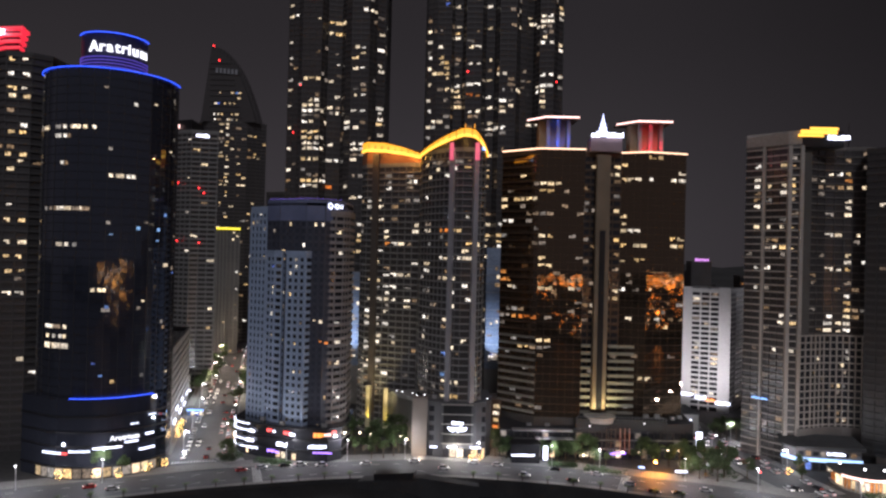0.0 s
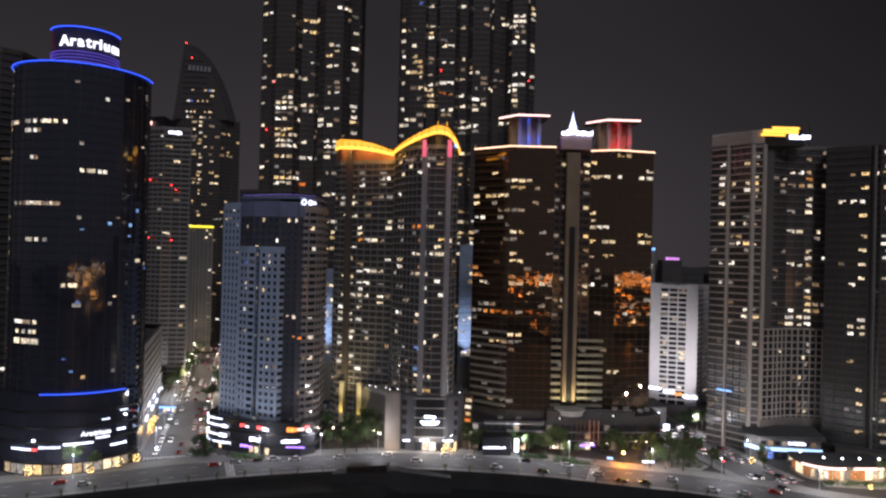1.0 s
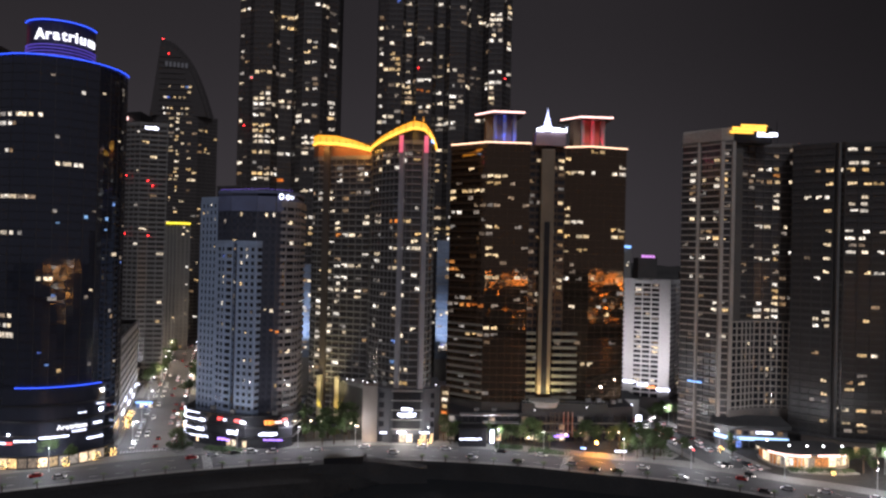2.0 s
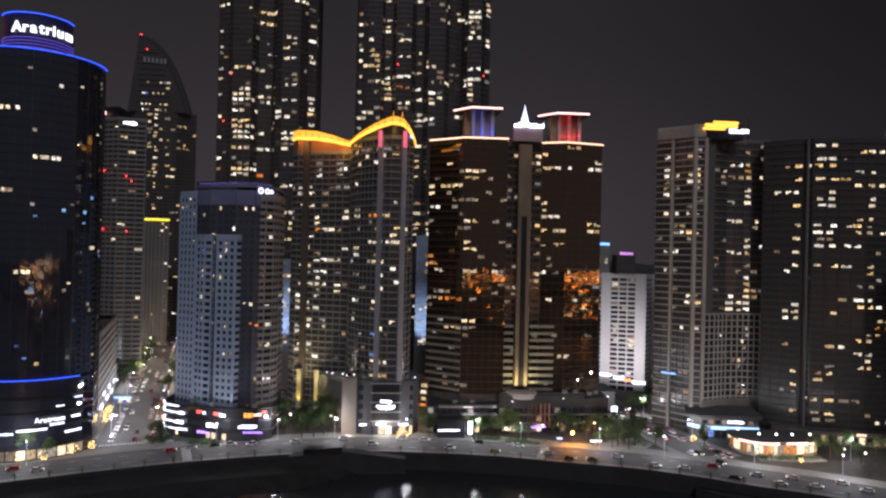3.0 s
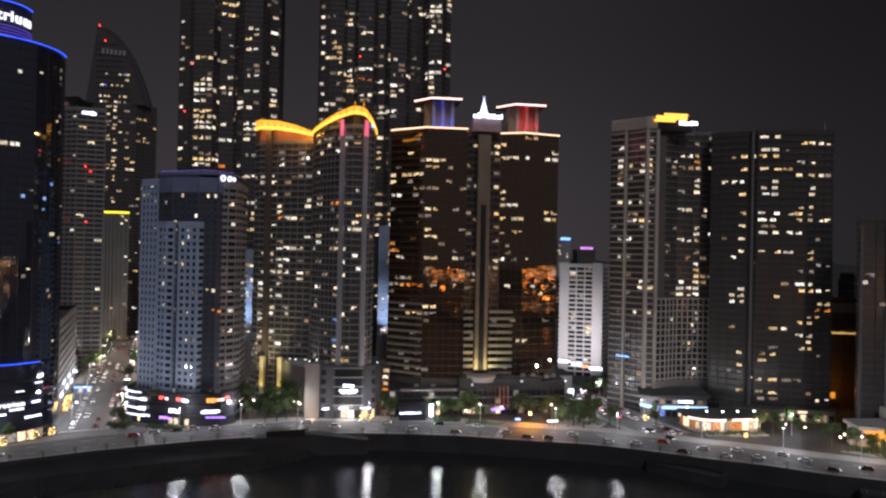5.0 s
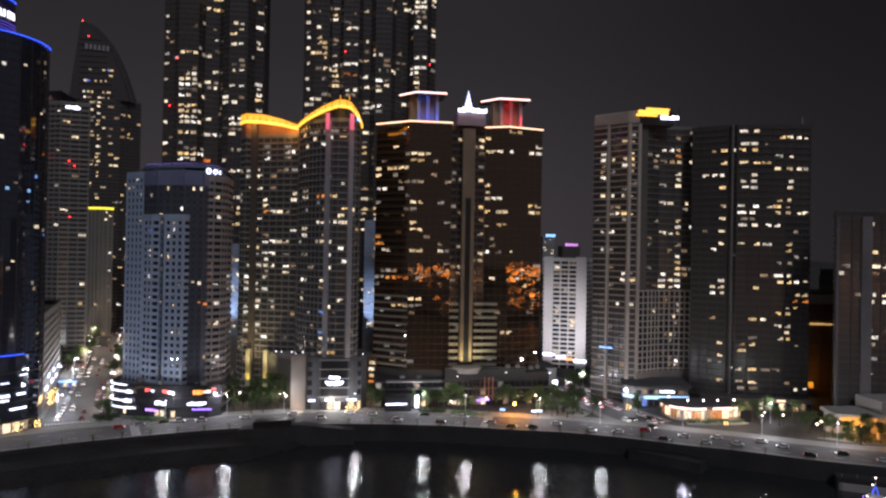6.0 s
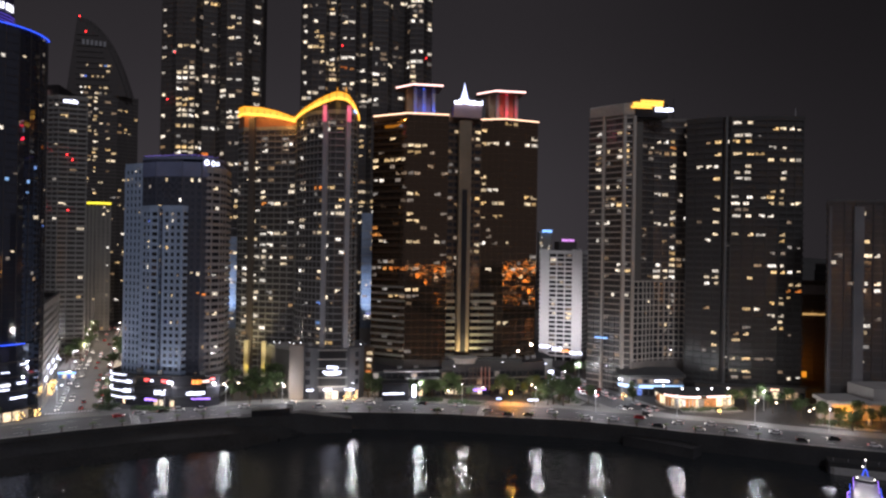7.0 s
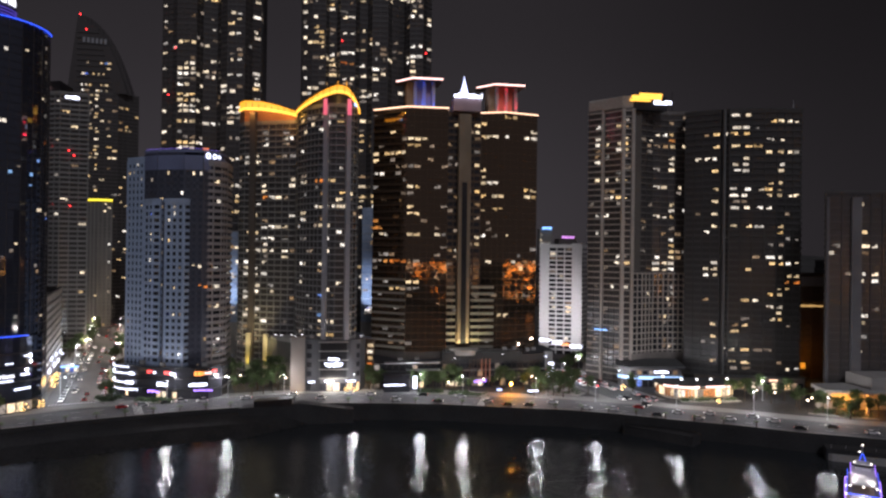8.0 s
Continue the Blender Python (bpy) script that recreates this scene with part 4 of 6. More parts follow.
R_PLAN = [(-11, 330), (-10, 320), (-5.5, 311), (0, 304.5), (3.2, 301.6), (8, 299.8), (13, 300), (16, 302), (17.6, 306), (18.5, 313), (19, 335), (-11, 340)]
CROWN = tower("arched_crown_tower", "dark curved balcony tower with a golden arched crown", "tower", R_PLAN, 133, tower_glass, grey_band, 3.0, base=24.0, band_h=0.65, band_d=0.5, bay=3.4, pil=0.2, dens=0.14, fronts=9, key="arched_crown", seed=63, tones="wwwyd")
RL = finer([(-10.6, 321), (-5.5, 311), (0, 304.5), (3.2, 301.6), (8, 299.8), (13, 300), (16, 302), (17.6, 306), (18.2, 311)], 1.5)
hi = []
for x, y in RL:
    k = max(0.0, min(1.0, (x + 10.6) / 18.8))
    hi.append(134.2 + 8.4 * k ** 0.85 if x < 8.2 else 142.6 - 0.5 * (x - 8.2) / 4 if x < 12.2 else 142.1 - 8.8 * ((x - 12.2) / 6.0) ** 1.4)
part("golden_crown", strip(bmesh.new(), RL, 0.3, 0.8, [h - 1.2 - 2.4 * (h - 132) / 10.6 for h in hi], hi), gold_floodlit, CROWN, "golden arched crown, its floodlight painted as glow")
part("crown_light_line", strip(bmesh.new(), RL, 0.8, 1.2, [h - 1.4 - 2.4 * (h - 132) / 10.6 for h in hi], [h - 0.5 - 1.9 * (h - 132) / 10.6 for h in hi]), neon_gold, CROWN, "bright golden light line")
part("crown_rim", strip(bmesh.new(), RL, 0.1, 1.3, hi, [h + 0.3 for h in hi]), dark_metal, CROWN)
part("crown_wall", strip(bmesh.new(), RL, -0.8, 0.25, 132, [h - 0.4 for h in hi]), dark_metal, CROWN)
for (x, y), h in list(zip(RL, hi))[1:-1:2]:
    part("crown_post", box(bmesh.new(), (x, y - 1.3, h - 1.5), (0.22, 0.3, 3.4)), dark_metal, CROWN)
for x in (8.4, 12.4):
    part("finial", cyl(bmesh.new(), (x, 299, 142.4), 0.3, 0.08, 2.2, 6), gold_floodlit, CROWN)
rose_glow = lamp_glow("rose_flood_glow", (1.0, 0.12, 0.22), 0.6)
for x, y, tr in ((3.3, 301.0, -33), (13.6, 299.5, 20)):
    bm = box(bmesh.new(), (0, 0, 78.5), (2.2, 1.6, 109))
    o = part("front_pier", bm, surface("grey_pier", (0.32, 0.31, 0.32), 0.6), CROWN)
    o.matrix_basis = pose(x, y, 0, 0, 0, tr)
    # Added glowing face: the rose floodlight on the pier top, put in as emission.
    o = part("pier_light", box(bmesh.new(), (0, -0.95, 132.4), (2.0, 0.16, 7.6)), rose_glow, CROWN, "pier top with rose floodlight painted as glow")
    o.matrix_basis = pose(x, y, 0, 0, 0, tr)
    lamp("pier_floodlight", "SPOT", (x, y - 3, 139), 5000, (1.0, 0.16, 0.34), 0.3, (x, y, 122), 40)
sign(CROWN, "roof_sign", (17.2, 302.6, 134.2), 4, 1.5, led_blue, 62)
for x, y in ((-4, 302), (8, 293), (20, 300)):
    lamp("crown_floodlight", "POINT", (x, y, 137), 900, (1.0, 0.5, 0.1), 0.12)

P = thing("gold_tower_podium", "grey stone podium with a lit entrance", "building")
part("wall", prism(bmesh.new(), [(-5, 301), (2, 299), (16, 299), (20.5, 301), (23, 306), (23, 328), (-5, 328)], 0, 24), surface("dark_grey_stone", (0.085, 0.085, 0.09), 0.6), P)
part("beige_pier", prism(bmesh.new(), [(-11.5, 300), (-5, 300), (-5, 306), (-11.5, 306)], 0, 25), surface("brown_beige_stone", (0.21, 0.18, 0.155), 0.7), P, "tall beige stone pier lit from its foot")
part("left_wing", prism(bmesh.new(), [(-22, 330), (-19, 322), (-11.5, 312), (-11.5, 330), (-28, 336)], 0, 21), surface("wing_wall", (0.09, 0.088, 0.08), 0.7), P)
part("wing_roof", prism(bmesh.new(), [(-23, 330), (-19.6, 321), (-10.5, 311), (-10.5, 330)], 21.2, [22.2, 22.4, 23.4, 23.4]), grey_band, P)
for z in (6.2, 10.4, 14.6, 18.8, 23):
    part("ledge", box(bmesh.new(), (8, 298.9, z), (13.6, 0.8, 0.5)), concrete, P)
    for x in (-2.6, 18.6):
        if z < 20:
            part("window", box(bmesh.new(), (x, 300.3, z + 2), (3.2, 0.3, 2.3)), dark_glass, P)
part("recess", box(bmesh.new(), (8, 298.9, 14.5), (12, 0.6, 16.2)), dark_metal, P)
sign(P, "entrance_sign", (8.2, 298.3, 15.2), 5.0, 1.5, led_white)
sign(P, "entrance_sign", (8.2, 298.3, 12.6), 8.6, 2.6, led_white, 0, 2)
for i in range(8):
    part("shop_window", box(bmesh.new(), (-3 + i * 3.1, 298.9 if 1 < i < 7 else 300.4, 2.2), (2.6, 0.3, 3.4)), shop_room if i in (1, 3, 4, 6, 7) else shop_glass, P)
for x, z, w in ((-2, 4.8, 3), (6, 5, 4), (16, 4.9, 4.5)):
    sign(P, "shop_sign", (x, 298.4, z), w, 0.9, led_white)
lamp("entrance_lamp", "POINT", (7, 296, 4.5), 2600, (1.0, 0.93, 0.82), 0.4)
lamp("pier_uplight", "POINT", (-8.2, 297.2, 1.2), 480, (1.0, 0.8, 0.55), 0.3)
for x, y in ((-34.5, 335.5), (-25.5, 331)):
    part("yellow_pier", box(bmesh.new(), (x, y + 1.6, 12), (2.2, 1.6, 22), -20), surface("cream_stone", (0.4, 0.36, 0.25), 0.7), P, "stone pier with a yellow uplight")
    lamp("yellow_uplight", "SPOT", (x, y - 1.6, 5.0), 4200, (1.0, 0.74, 0.10), 0.2, (x, y + 2.2, 19), 60)
    lamp("facade_uplight", "SPOT", (x, y - 9, 9), 16000, (1.0, 0.85, 0.45), 0.4, (x - 1, y + 4, 40), 75)

# ---- the brown mirror-glass towers with roof pavilions ----
BL = [(26.6, 319), (42, 306.5), (62, 306), (62.5, 312), (62.5, 338), (30, 338)]
BR = [(80, 314), (91, 309.2), (109.2, 313.4), (110, 338), (80, 338)]


def bronze(pts, seed, fronts, label):
    th = tower("bronze_glass_tower", label, "tower", pts, 135, mirror_glass, brown_panel, 3.3, base=17, band_h=0.14, band_d=0.04, bay=3.4, pil=0.06, pil_d=0.03, dens=0.07, fronts=fronts, key="bronze_%d" % seed, seed=seed, tones="yyywdo", parapet=0.4)
    part("roof_light_line", strip(bmesh.new(), pts[:fronts + 1], 0.15, 0.6, 135.3, 135.85), led_warm, th, "warm light line along the roof edge")
    return th


TL = bronze(BL, 71, 3, "bronze mirror-glass tower with light-lined roof")
TR = bronze(BR, 72, 3, "bronze mirror-glass tower with light-lined roof")
part("ribbed_side", ring(bmesh.new(), [(26.6, 319), (42, 306.5), (42.2, 308), (27, 320)], 0, 0.3, 133, 134.8), brown_panel, TL)
# Lighter beige for the lowest floors; the light on them is put into the colour.
LIT_BEIGE = surface("lit_beige", (0.23, 0.21, 0.165), 0.7, each=0.2)
for f in range(36):
    o = part("balcony_band", box(bmesh.new(), (0, 0, 0), (19.2, 0.6, 0.4 if f > 10 else 0.95)), brown_panel if f > 10 else LIT_BEIGE, TL)
    o.matrix_basis = pose(34.1, 312.4, 18.8 + f * 3.3, 0, 0, -39)
MID = tower("middle_block", "recessed brown middle block between the towers", "tower", [(62.5, 313), (80, 314), (80, 336), (62.5, 336)], 134.5, dark_glass, brown_panel, 3.3, base=17, band_h=1.2, band_d=0.4, bay=3.4, pil=0.4, dens=0.12, fronts=1, key="bronze_middle", seed=73,
            tones="yyywd", blank=(1, 2))
part("central_pier", box(bmesh.new(), (71.2, 311.6, 77), (6.4, 3.2, 114), 0, 0.4), surface("tan_pier", (0.22, 0.165, 0.11), 0.7), MID, "tan central pier lit from below")
part("pier_slot", box(bmesh.new(), (71.2, 309.95, 60), (2.6, 0.3, 80)), dark_metal, MID)
lamp("pier_uplight", "SPOT", (68.7, 306.5, 18.5), 6500, (1.0, 0.90, 0.45), 0.25, (67.7, 311.0, 30), 110)
lamp("pier_uplight", "SPOT", (73.7, 306.5, 18.5), 6500, (1.0, 0.90, 0.45), 0.25, (76.7, 311.0, 30), 110)
for f in range(10):
    part("beige_floor_band", box(bmesh.new(), (65.0, 311.8, 18.4 + f * 3.3), (5.0, 1.2, 1.3)), LIT_BEIGE, MID)
    part("beige_floor_band", box(bmesh.new(), (82.5, 311.6, 18.4 + f * 3.3), (14.5, 1.2, 1.3)), LIT_BEIGE, MID)
part("roof_box", box(bmesh.new(), (72.2, 314, 138.6), (14, 8, 6)), surface("pinkish_box", (0.42, 0.30, 0.32), 0.6), MID)
sign(MID, "roof_sign", (72.3, 309.2, 142.9), 14.2, 2.6, led_white, 0, 1, "bright white roof sign")
bm = bmesh.new()
for k in range(4):
    cyl(bm, (70.6, 311, 144.2 + k * 1.7), 2.3 - k * 0.5, 1.5 - k * 0.4, 1.4, 8)
cyl(bm, (70.6, 311, 150.6), 0.4, 0.05, 2.2, 6)
part("pagoda_light", bm, lamp_glow("pagoda_led", (0.55, 0.62, 1.0), 2.4), MID, "glowing tiered pagoda-shaped roof light")
sign(MID, "wall_letters", (70.5, 312.4, 131.5), 4.5, 2.6, dark_metal)


def pavilion(x0, x1, r0, r1, zr, col, label, glow):
    """A rooftop pavilion: coloured columns under a broad flat roof with a light line."""
    th = thing("roof_pavilion", label, "pavilion", group="rooftop pavilions")
    part("core", box(bmesh.new(), ((x0 + x1) / 2 - 1.2, 318, (135 + zr) / 2), (x1 - x0 - 1, 8, zr - 135)), surface("pavilion_wall", (0.34, 0.24, 0.15), 0.7), th)
    for x in (x0 + 3.2, (x0 + x1) / 2 + 1.2, x1 - 0.6):
        part("column", box(bmesh.new(), (x, 312.6, (135.4 + zr) / 2), (1.5, 1.5, zr - 135.4)), surface("pavilion_column", (0.4, 0.4, 0.4), 0.6), th, "column lit in colour")
    pts = [(r0, 318), (r0 + 7.2, 309), (r1, 309), (r1, 324), (r0, 324)]
    top = part("roof", prism(bmesh.new(), pts, zr, zr + 0.9), brown_panel, th)
    part("roof_light_line", strip(bmesh.new(), [(r0, 318), (r0 + 7.2, 309), (r1, 309)], 0.05, 0.5, zr + 0.25, zr + 0.85), glow, top)
    for k in range(9):
        part("roof_bulb", box(bmesh.new(), (r0 + 8 + (r1 - r0 - 8.5) * k / 8, 308.6, zr + 0.8), (0.45, 0.45, 0.45)), glow, top)
    for x in ((x0 + x1) / 2 - 0.6, x1 - 2.2):
        lamp("column_floodlight", "POINT", (x, 310.6, 139), 420, col, 0.4)
    lamp("soffit_lamp", "POINT", ((x0 + x1) / 2, 310.5, zr - 1.2), 160, col, 0.4)


pavilion(43, 56, 37.6, 59.5, 149.6, (0.015, 0.10, 1.0), "rooftop pavilion with blue-lit columns", led_pink)
pavilion(84.5, 98, 78.6, 101.2, 148.6, (1.0, 0.02, 0.05), "rooftop pavilion with red-lit columns", led_pink)

BP = thing("bronze_tower_podium", "dark low podium below the bronze towers", "building")
part("wall", prism(bmesh.new(), [(27, 304), (45, 302), (60, 303), (112, 305), (113, 318), (113, 340), (27, 340)], 0, [12, 12, 13, 16, 16, 17, 17]), surface("podium_dark", (0.032, 0.032, 0.034), 0.5), BP)
part("base_block", prism(bmesh.new(), [(27.6, 319), (42.2, 307.2), (62, 306.8), (80, 314.8), (91, 310), (109, 314), (109, 337), (30, 337)], 0, 17), surface("base_brown", (0.07, 0.06, 0.052), 0.6), BP)
part("terrace", prism(bmesh.new(), [(60, 303.5), (100, 304), (100, 312), (60, 312)], 13, 17.2), surface("terrace_wall", (0.035, 0.035, 0.033), 0.7), BP)
part("round_terrace", cyl(bmesh.new(), (71.2, 308, 15.4), 6.5, 7.2, 2.6, 24), concrete, BP, "round pale terrace under the pier")
part("light_canopy", box(bmesh.new(), (45, 301, 12.6), (26, 4, 0.5)), pale_metal, BP)
part("light_canopy", box(bmesh.new(), (50, 299.6, 9.4), (16, 3, 0.35)), pale_metal, BP)
# The right three posts glow weakly, painting in orange light that falls on them.
for i in range(6):
    part("screen_post", box(bmesh.new(), (73.2 + i * 2.0, 302.2, 8.2), (0.25, 0.3, 11)), lamp_glow("painted_orange_wash", (1.0, 0.22, 0.03), 0.22) if i in (3, 4, 5) else brown_panel, BP)
for i in range(6):
    part("screen_rail", box(bmesh.new(), (78.2, 302.2, 3.6 + i * 1.9), (10.2, 0.25, 0.2)), brown_panel, BP)
sign(BP, "shop_sign", (78, 300.6, 3.2), 7.0, 1.3, led_violet)
part("shop_window", box(bmesh.new(), (66, 303.0, 2), (9, 0.3, 2.2)), shop_room, BP)

PF = [(27, 304), (45, 302), (60, 303), (112, 305)]
for i, (p, q) in enumerate(zip(PF, PF[1:])):
    p, q = Vector(p), Vector(q)
    u = (q - p).normalized()
    ang = math.degrees(math.atan2(u.y, u.x))
    n = round((q - p).length / 2.9)
    for j in range(n):
        c = p.lerp(q, (j + 0.5) / n) + Vector((u.y, -u.x)) * 0.12
        for z, h in ((2.0, 3.2), (6.2, 2.6), (9.9, 2.3)):
            o = part("podium_glazing", box(bmesh.new(), (0, 0, 0), (2.3, 0.2, h)), (room_dim, room_warm, shop_room)[(j + i) % 3] if z < 3 and (j * 7 + i) % 4 == 0 else room_dim if (j * 5 + int(z)) % 9 == 0 else shop_glass, BP)
            o.matrix_basis = pose(c.x, c.y, z + 0.2, 0, 0, ang)
        d = p.lerp(q, j / n)
        o = part("podium_fin", box(bmesh.new(), (0, -0.25, 6), (0.28, 0.6, 12)), dark_metal, BP)
        o.matrix_basis = pose(d.x, d.y, 0, 0, 0, ang)
    for z in (4.3, 8.2):
        o = part("podium_ledge", box(bmesh.new(), (0, -0.3, 0), ((q - p).length, 0.7, 0.35)), grey_band, BP)
        o.matrix_basis = pose((p.x + q.x) / 2, (p.y + q.y) / 2, z, 0, 0, ang)
for k in range(27):
    part("rail_post", box(bmesh.new(), (60.5 + k * 1.5, 303.3, 17.7), (0.08, 0.08, 1.1)), pale_metal, BP)
part("hand_rail", box(bmesh.new(), (80, 303.3, 18.25), (39.5, 0.1, 0.1)), pale_metal, BP)

AIRCON = thing("roof_air_conditioner", "grey rooftop air-conditioning unit", "air conditioner", group="roof units")
part("case", box(bmesh.new(), (0, 0, 0.8), (2.2, 1.4, 1.6), 0, 0.06), concrete, AIRCON)
part("fan_guard", cyl(bmesh.new(), (0, 0, 1.6), 0.55, 0.55, 0.12, 14), dark_metal, AIRCON)
AIRCON.matrix_basis = pose(3, 303, 24)
for x, y, z, tr in ((7, 303.4, 24, 0), (12, 303, 24, 5), (17, 305, 24, 30), (-2, 306, 24, 0), (40, 308, 12.3, 10), (48, 307, 12.6, 0), (54, 309, 12.9, 0), (92, 308.5, 17, 0), (97, 309, 17, 15), (104, 309, 16.2, 0), (108, 312, 16.2, 0),
                    (152, 412, 70, -25), (158, 409, 70, -25), (163, 407, 70, -25), (-70, 310, 107, 0), (-62, 306, 107, 10), (-54, 305, 107, 0), (-76, 300, 14, -25), (-66, 292.8, 14, -20), (-48, 291, 14, 0)):
    copy_thing(AIRCON, pose(x, y, z, 0, 0, tr))
for x, y, z in ((-12, 313, 24.2), (-10, 309, 24.2), (-6.5, 304, 25.4), (-17, 318, 23.6), (-20, 323, 23.2), (21, 303, 24.6), (66, 303.4, 13.6), (90, 303.6, 15.2)):
    B = thing("roof_spotlight", "small white spotlight on a roof edge", "lamp", group="roof spotlights")
    part("bracket", box(bmesh.new(), (x, y, z), (0.15, 0.15, 0.9)), dark_metal, B)
    part("lens", box(bmesh.new(), (x, y - 0.15, z + 0.55), (0.45, 0.25, 0.35)), lamp_glow("spot_lens", (0.95, 0.97, 1.0), 3.5, False), B, "glowing white lens")

ALLEY = thing("alley_house", "narrow house in an alley with warm lit windows", "building")
part("wall", prism(bmesh.new(), [(23.6, 318), (28.4, 316), (28.4, 330), (23.6, 330)], 0, 22), brown_panel, ALLEY)
for f in range(6):
    piece("window", window_mesh(3.0, 1.5, "wyoywy"[f]), ALLEY, pose(25.9 + 0.4 * (f % 2), 316.6, 3.4 + f * 3.1, 0, 0, -22))
lamp("alley_lamp", "POINT", (25.5, 311, 5), 1800, (1.0, 0.7, 0.45), 0.4)

KIOSK = thing("glass_kiosk", "small dark glass shop with a bright sign bar", "shop")
part("wall", box(bmesh.new(), (37, 297, 4), (12, 7, 8)), shop_glass, KIOSK)
part("roof", box(bmesh.new(), (37, 297, 8.2), (13, 8, 0.5)), dark_metal, KIOSK)
sign(KIOSK, "shop_sign", (36, 293.3, 3.6), 9.5, 0.9, led_white)
part("sign_tower", box(bmesh.new(), (45.6, 294.5, 4.4), (1.8, 0.6, 5.6)), led_white, KIOSK, "upright white light box")

# ---- the white apartment slab ----
WP = [(143.6, 413), (148, 410.6), (162, 403.8), (167, 402), (189, 430), (165, 440)]
WH = tower("white_apartment_block", "white apartment slab with rows of balconies", "tower", WP, 70, dark_glass, white_wall, 2.9, band_h=1.05, band_d=0.9, bay=5.2, pil=0.7, pil_d=0.9, dens=0.12, fronts=4, seed=81, tones="wwdd")
part("end_wall", strip(bmesh.new(), [(143.2, 413.2), (148.5, 410.4)], -0.2, 1.0, 0, 72), white_wall, WH, "plain white end wall")
part("end_wall", strip(bmesh.new(), [(161.5, 404), (167.2, 401.8)], -0.2, 1.0, 0, 72), white_wall, WH, "plain white end wall")
# Side wall painted darker than the white front, its shade put into the colour.
part("side_wall", strip(bmesh.new(), [(167.4, 402.4), (173, 409.5)], -0.2, 0.8, 0, 71), surface("shaded_grey_wall", (0.3, 0.29, 0.29), 0.8), WH)
for x, y, z, w, mt in ((146, 410.4, 8.6, 7, led_white), (153, 406.6, 7.4, 6, led_white), (158, 404.4, 6.4, 5, led_orange), (164, 401.2, 5.2, 8, led_white)):
    sign(WH, "shop_sign", (x, y, z), w, 1.8, mt, -25)
# Unseen spot in mid-air, added so that the slab's front comes out white.
lamp("facade_floodlight", "SPOT", (140, 362, 12), 75000, (0.95, 0.95, 1.0), 0.8, (155, 407, 30), 75)
SHED = thing("market_hall", "low dark shop building with warm light", "building")
part("wall", box(bmesh.new(), (118, 360, 5), (26, 20, 10)), concrete, SHED)
part("roof", box(bmesh.new(), (118, 360, 10.3), (27, 21, 0.6)), roof_felt, SHED)
for x, mt in ((110, led_orange), (118, led_red), (126, led_white)):
    sign(SHED, "shop_sign", (x, 349.6, 7), 2.6, 1.0, mt)

# ---- the beige and dark towers on the east side ----
RP = [(139.6, 320), (144.2, 314.8), (146.0, 315.0), (151.8, 306.6), (156.5, 305.2), (157.2, 308), (162.5, 307.6), (171, 311), (180, 311.5), (190, 309), (196, 312), (196, 338), (151, 338)]
RT = tower("beige_corner_tower", "beige and dark balcony tower with lit rooftop sign", "tower", RP, 139, tower_glass, surface("taupe_band", (0.14, 0.125, 0.112), 0.7, each=0.2), 3.05, band_h=0.6, band_d=0.5, bay=3.7, pil=0.3, dens=0.13, fronts=10, key="beige_corner", seed=91, tones="wwwyyd",
           pil_mat=dark_band)
BB = [(139.6, 320), (144.2, 314.8), (146.0, 315.0), (151.8, 306.6), (156.5, 305.2)]
bm = strip(bmesh.new(), BB, 0.2, 0.85, -0.27, 0.27)
bb = bpy.data.meshes.new("beige_band")
bm.to_mesh(bb)
bm.free()
bb.materials.append(beige)
for f in range(45):
    piece("beige_band", bb, RT, pose(0, 0, 138.5 - 3.05 * f))
part("roof_canopy", prism(bmesh.new(), [(139.2, 320), (151.6, 305.8), (157, 304.6), (160, 318), (142, 326)], 140, [144.6, 145.8, 146.2, 147.6, 147]), beige, RT, "sloping beige roof canopy")
part("shear_fin", box(bmesh.new(), (145.3, 314.6, 70), (1.0, 2.0, 140), -48), beige, RT)
part("corner_fin", box(bmesh.new(), (152.4, 305.9, 70), (1.6, 1.6, 139)), beige, RT)
part("corner_fin", box(bmesh.new(), (157.2, 305.0, 70), (1.6, 1.8, 139)), beige, RT)
part("core_wall", box(bmesh.new(), (160.2, 307.2, 72), (4.6, 1.8, 134)), surface("dark_taupe", (0.10, 0.09, 0.08), 0.7), RT)
bm = bmesh.new()
box(bm, (164, 304.0, 145.4), (16, 0.5, 1.7))
box(bm, (166, 303.9, 147.0), (12, 0.5, 1.0))
box(bm, (160.5, 304.1, 143.8), (11, 0.5, 1.0))
box(bm, (170.5, 304.0, 146.5), (1.2, 6, 0.5))
part("orange_sign", bm, neon_gold, RT, "orange glowing rooftop sign")
sign(RT, "roof_sign", (172.8, 303.6, 143.0), 10, 2.2, led_white)
sign(RT, "blue_sign", (144.0, 312.2, 26.5), 7, 0.7, led_blue, -48)
part("sign_frame", box(bmesh.new(), (166, 306.5, 142.5), (18, 4.6, 7.0)), dark_metal, RT)
part("mast", cyl(bmesh.new(), (184, 316, 140), 0.25, 0.1, 12, 6), dark_metal, RT)
lamp("sign_glow_lamp", "POINT", (158, 306, 146), 500, (1.0, 0.5, 0.1), 0.4)
GRID = thing("lower_grid_wing", "beige lower wing with a regular grid of windows", "building")
GP = [(157.5, 304.4), (163.5, 306.4), (171, 309.6), (180, 310.4), (190, 307.8), (190, 318), (158, 318)]
part("wall", prism(bmesh.new(), GP, 0, 56), dark_glass, GRID)
gb = bpy.data.meshes.new("floor_band")
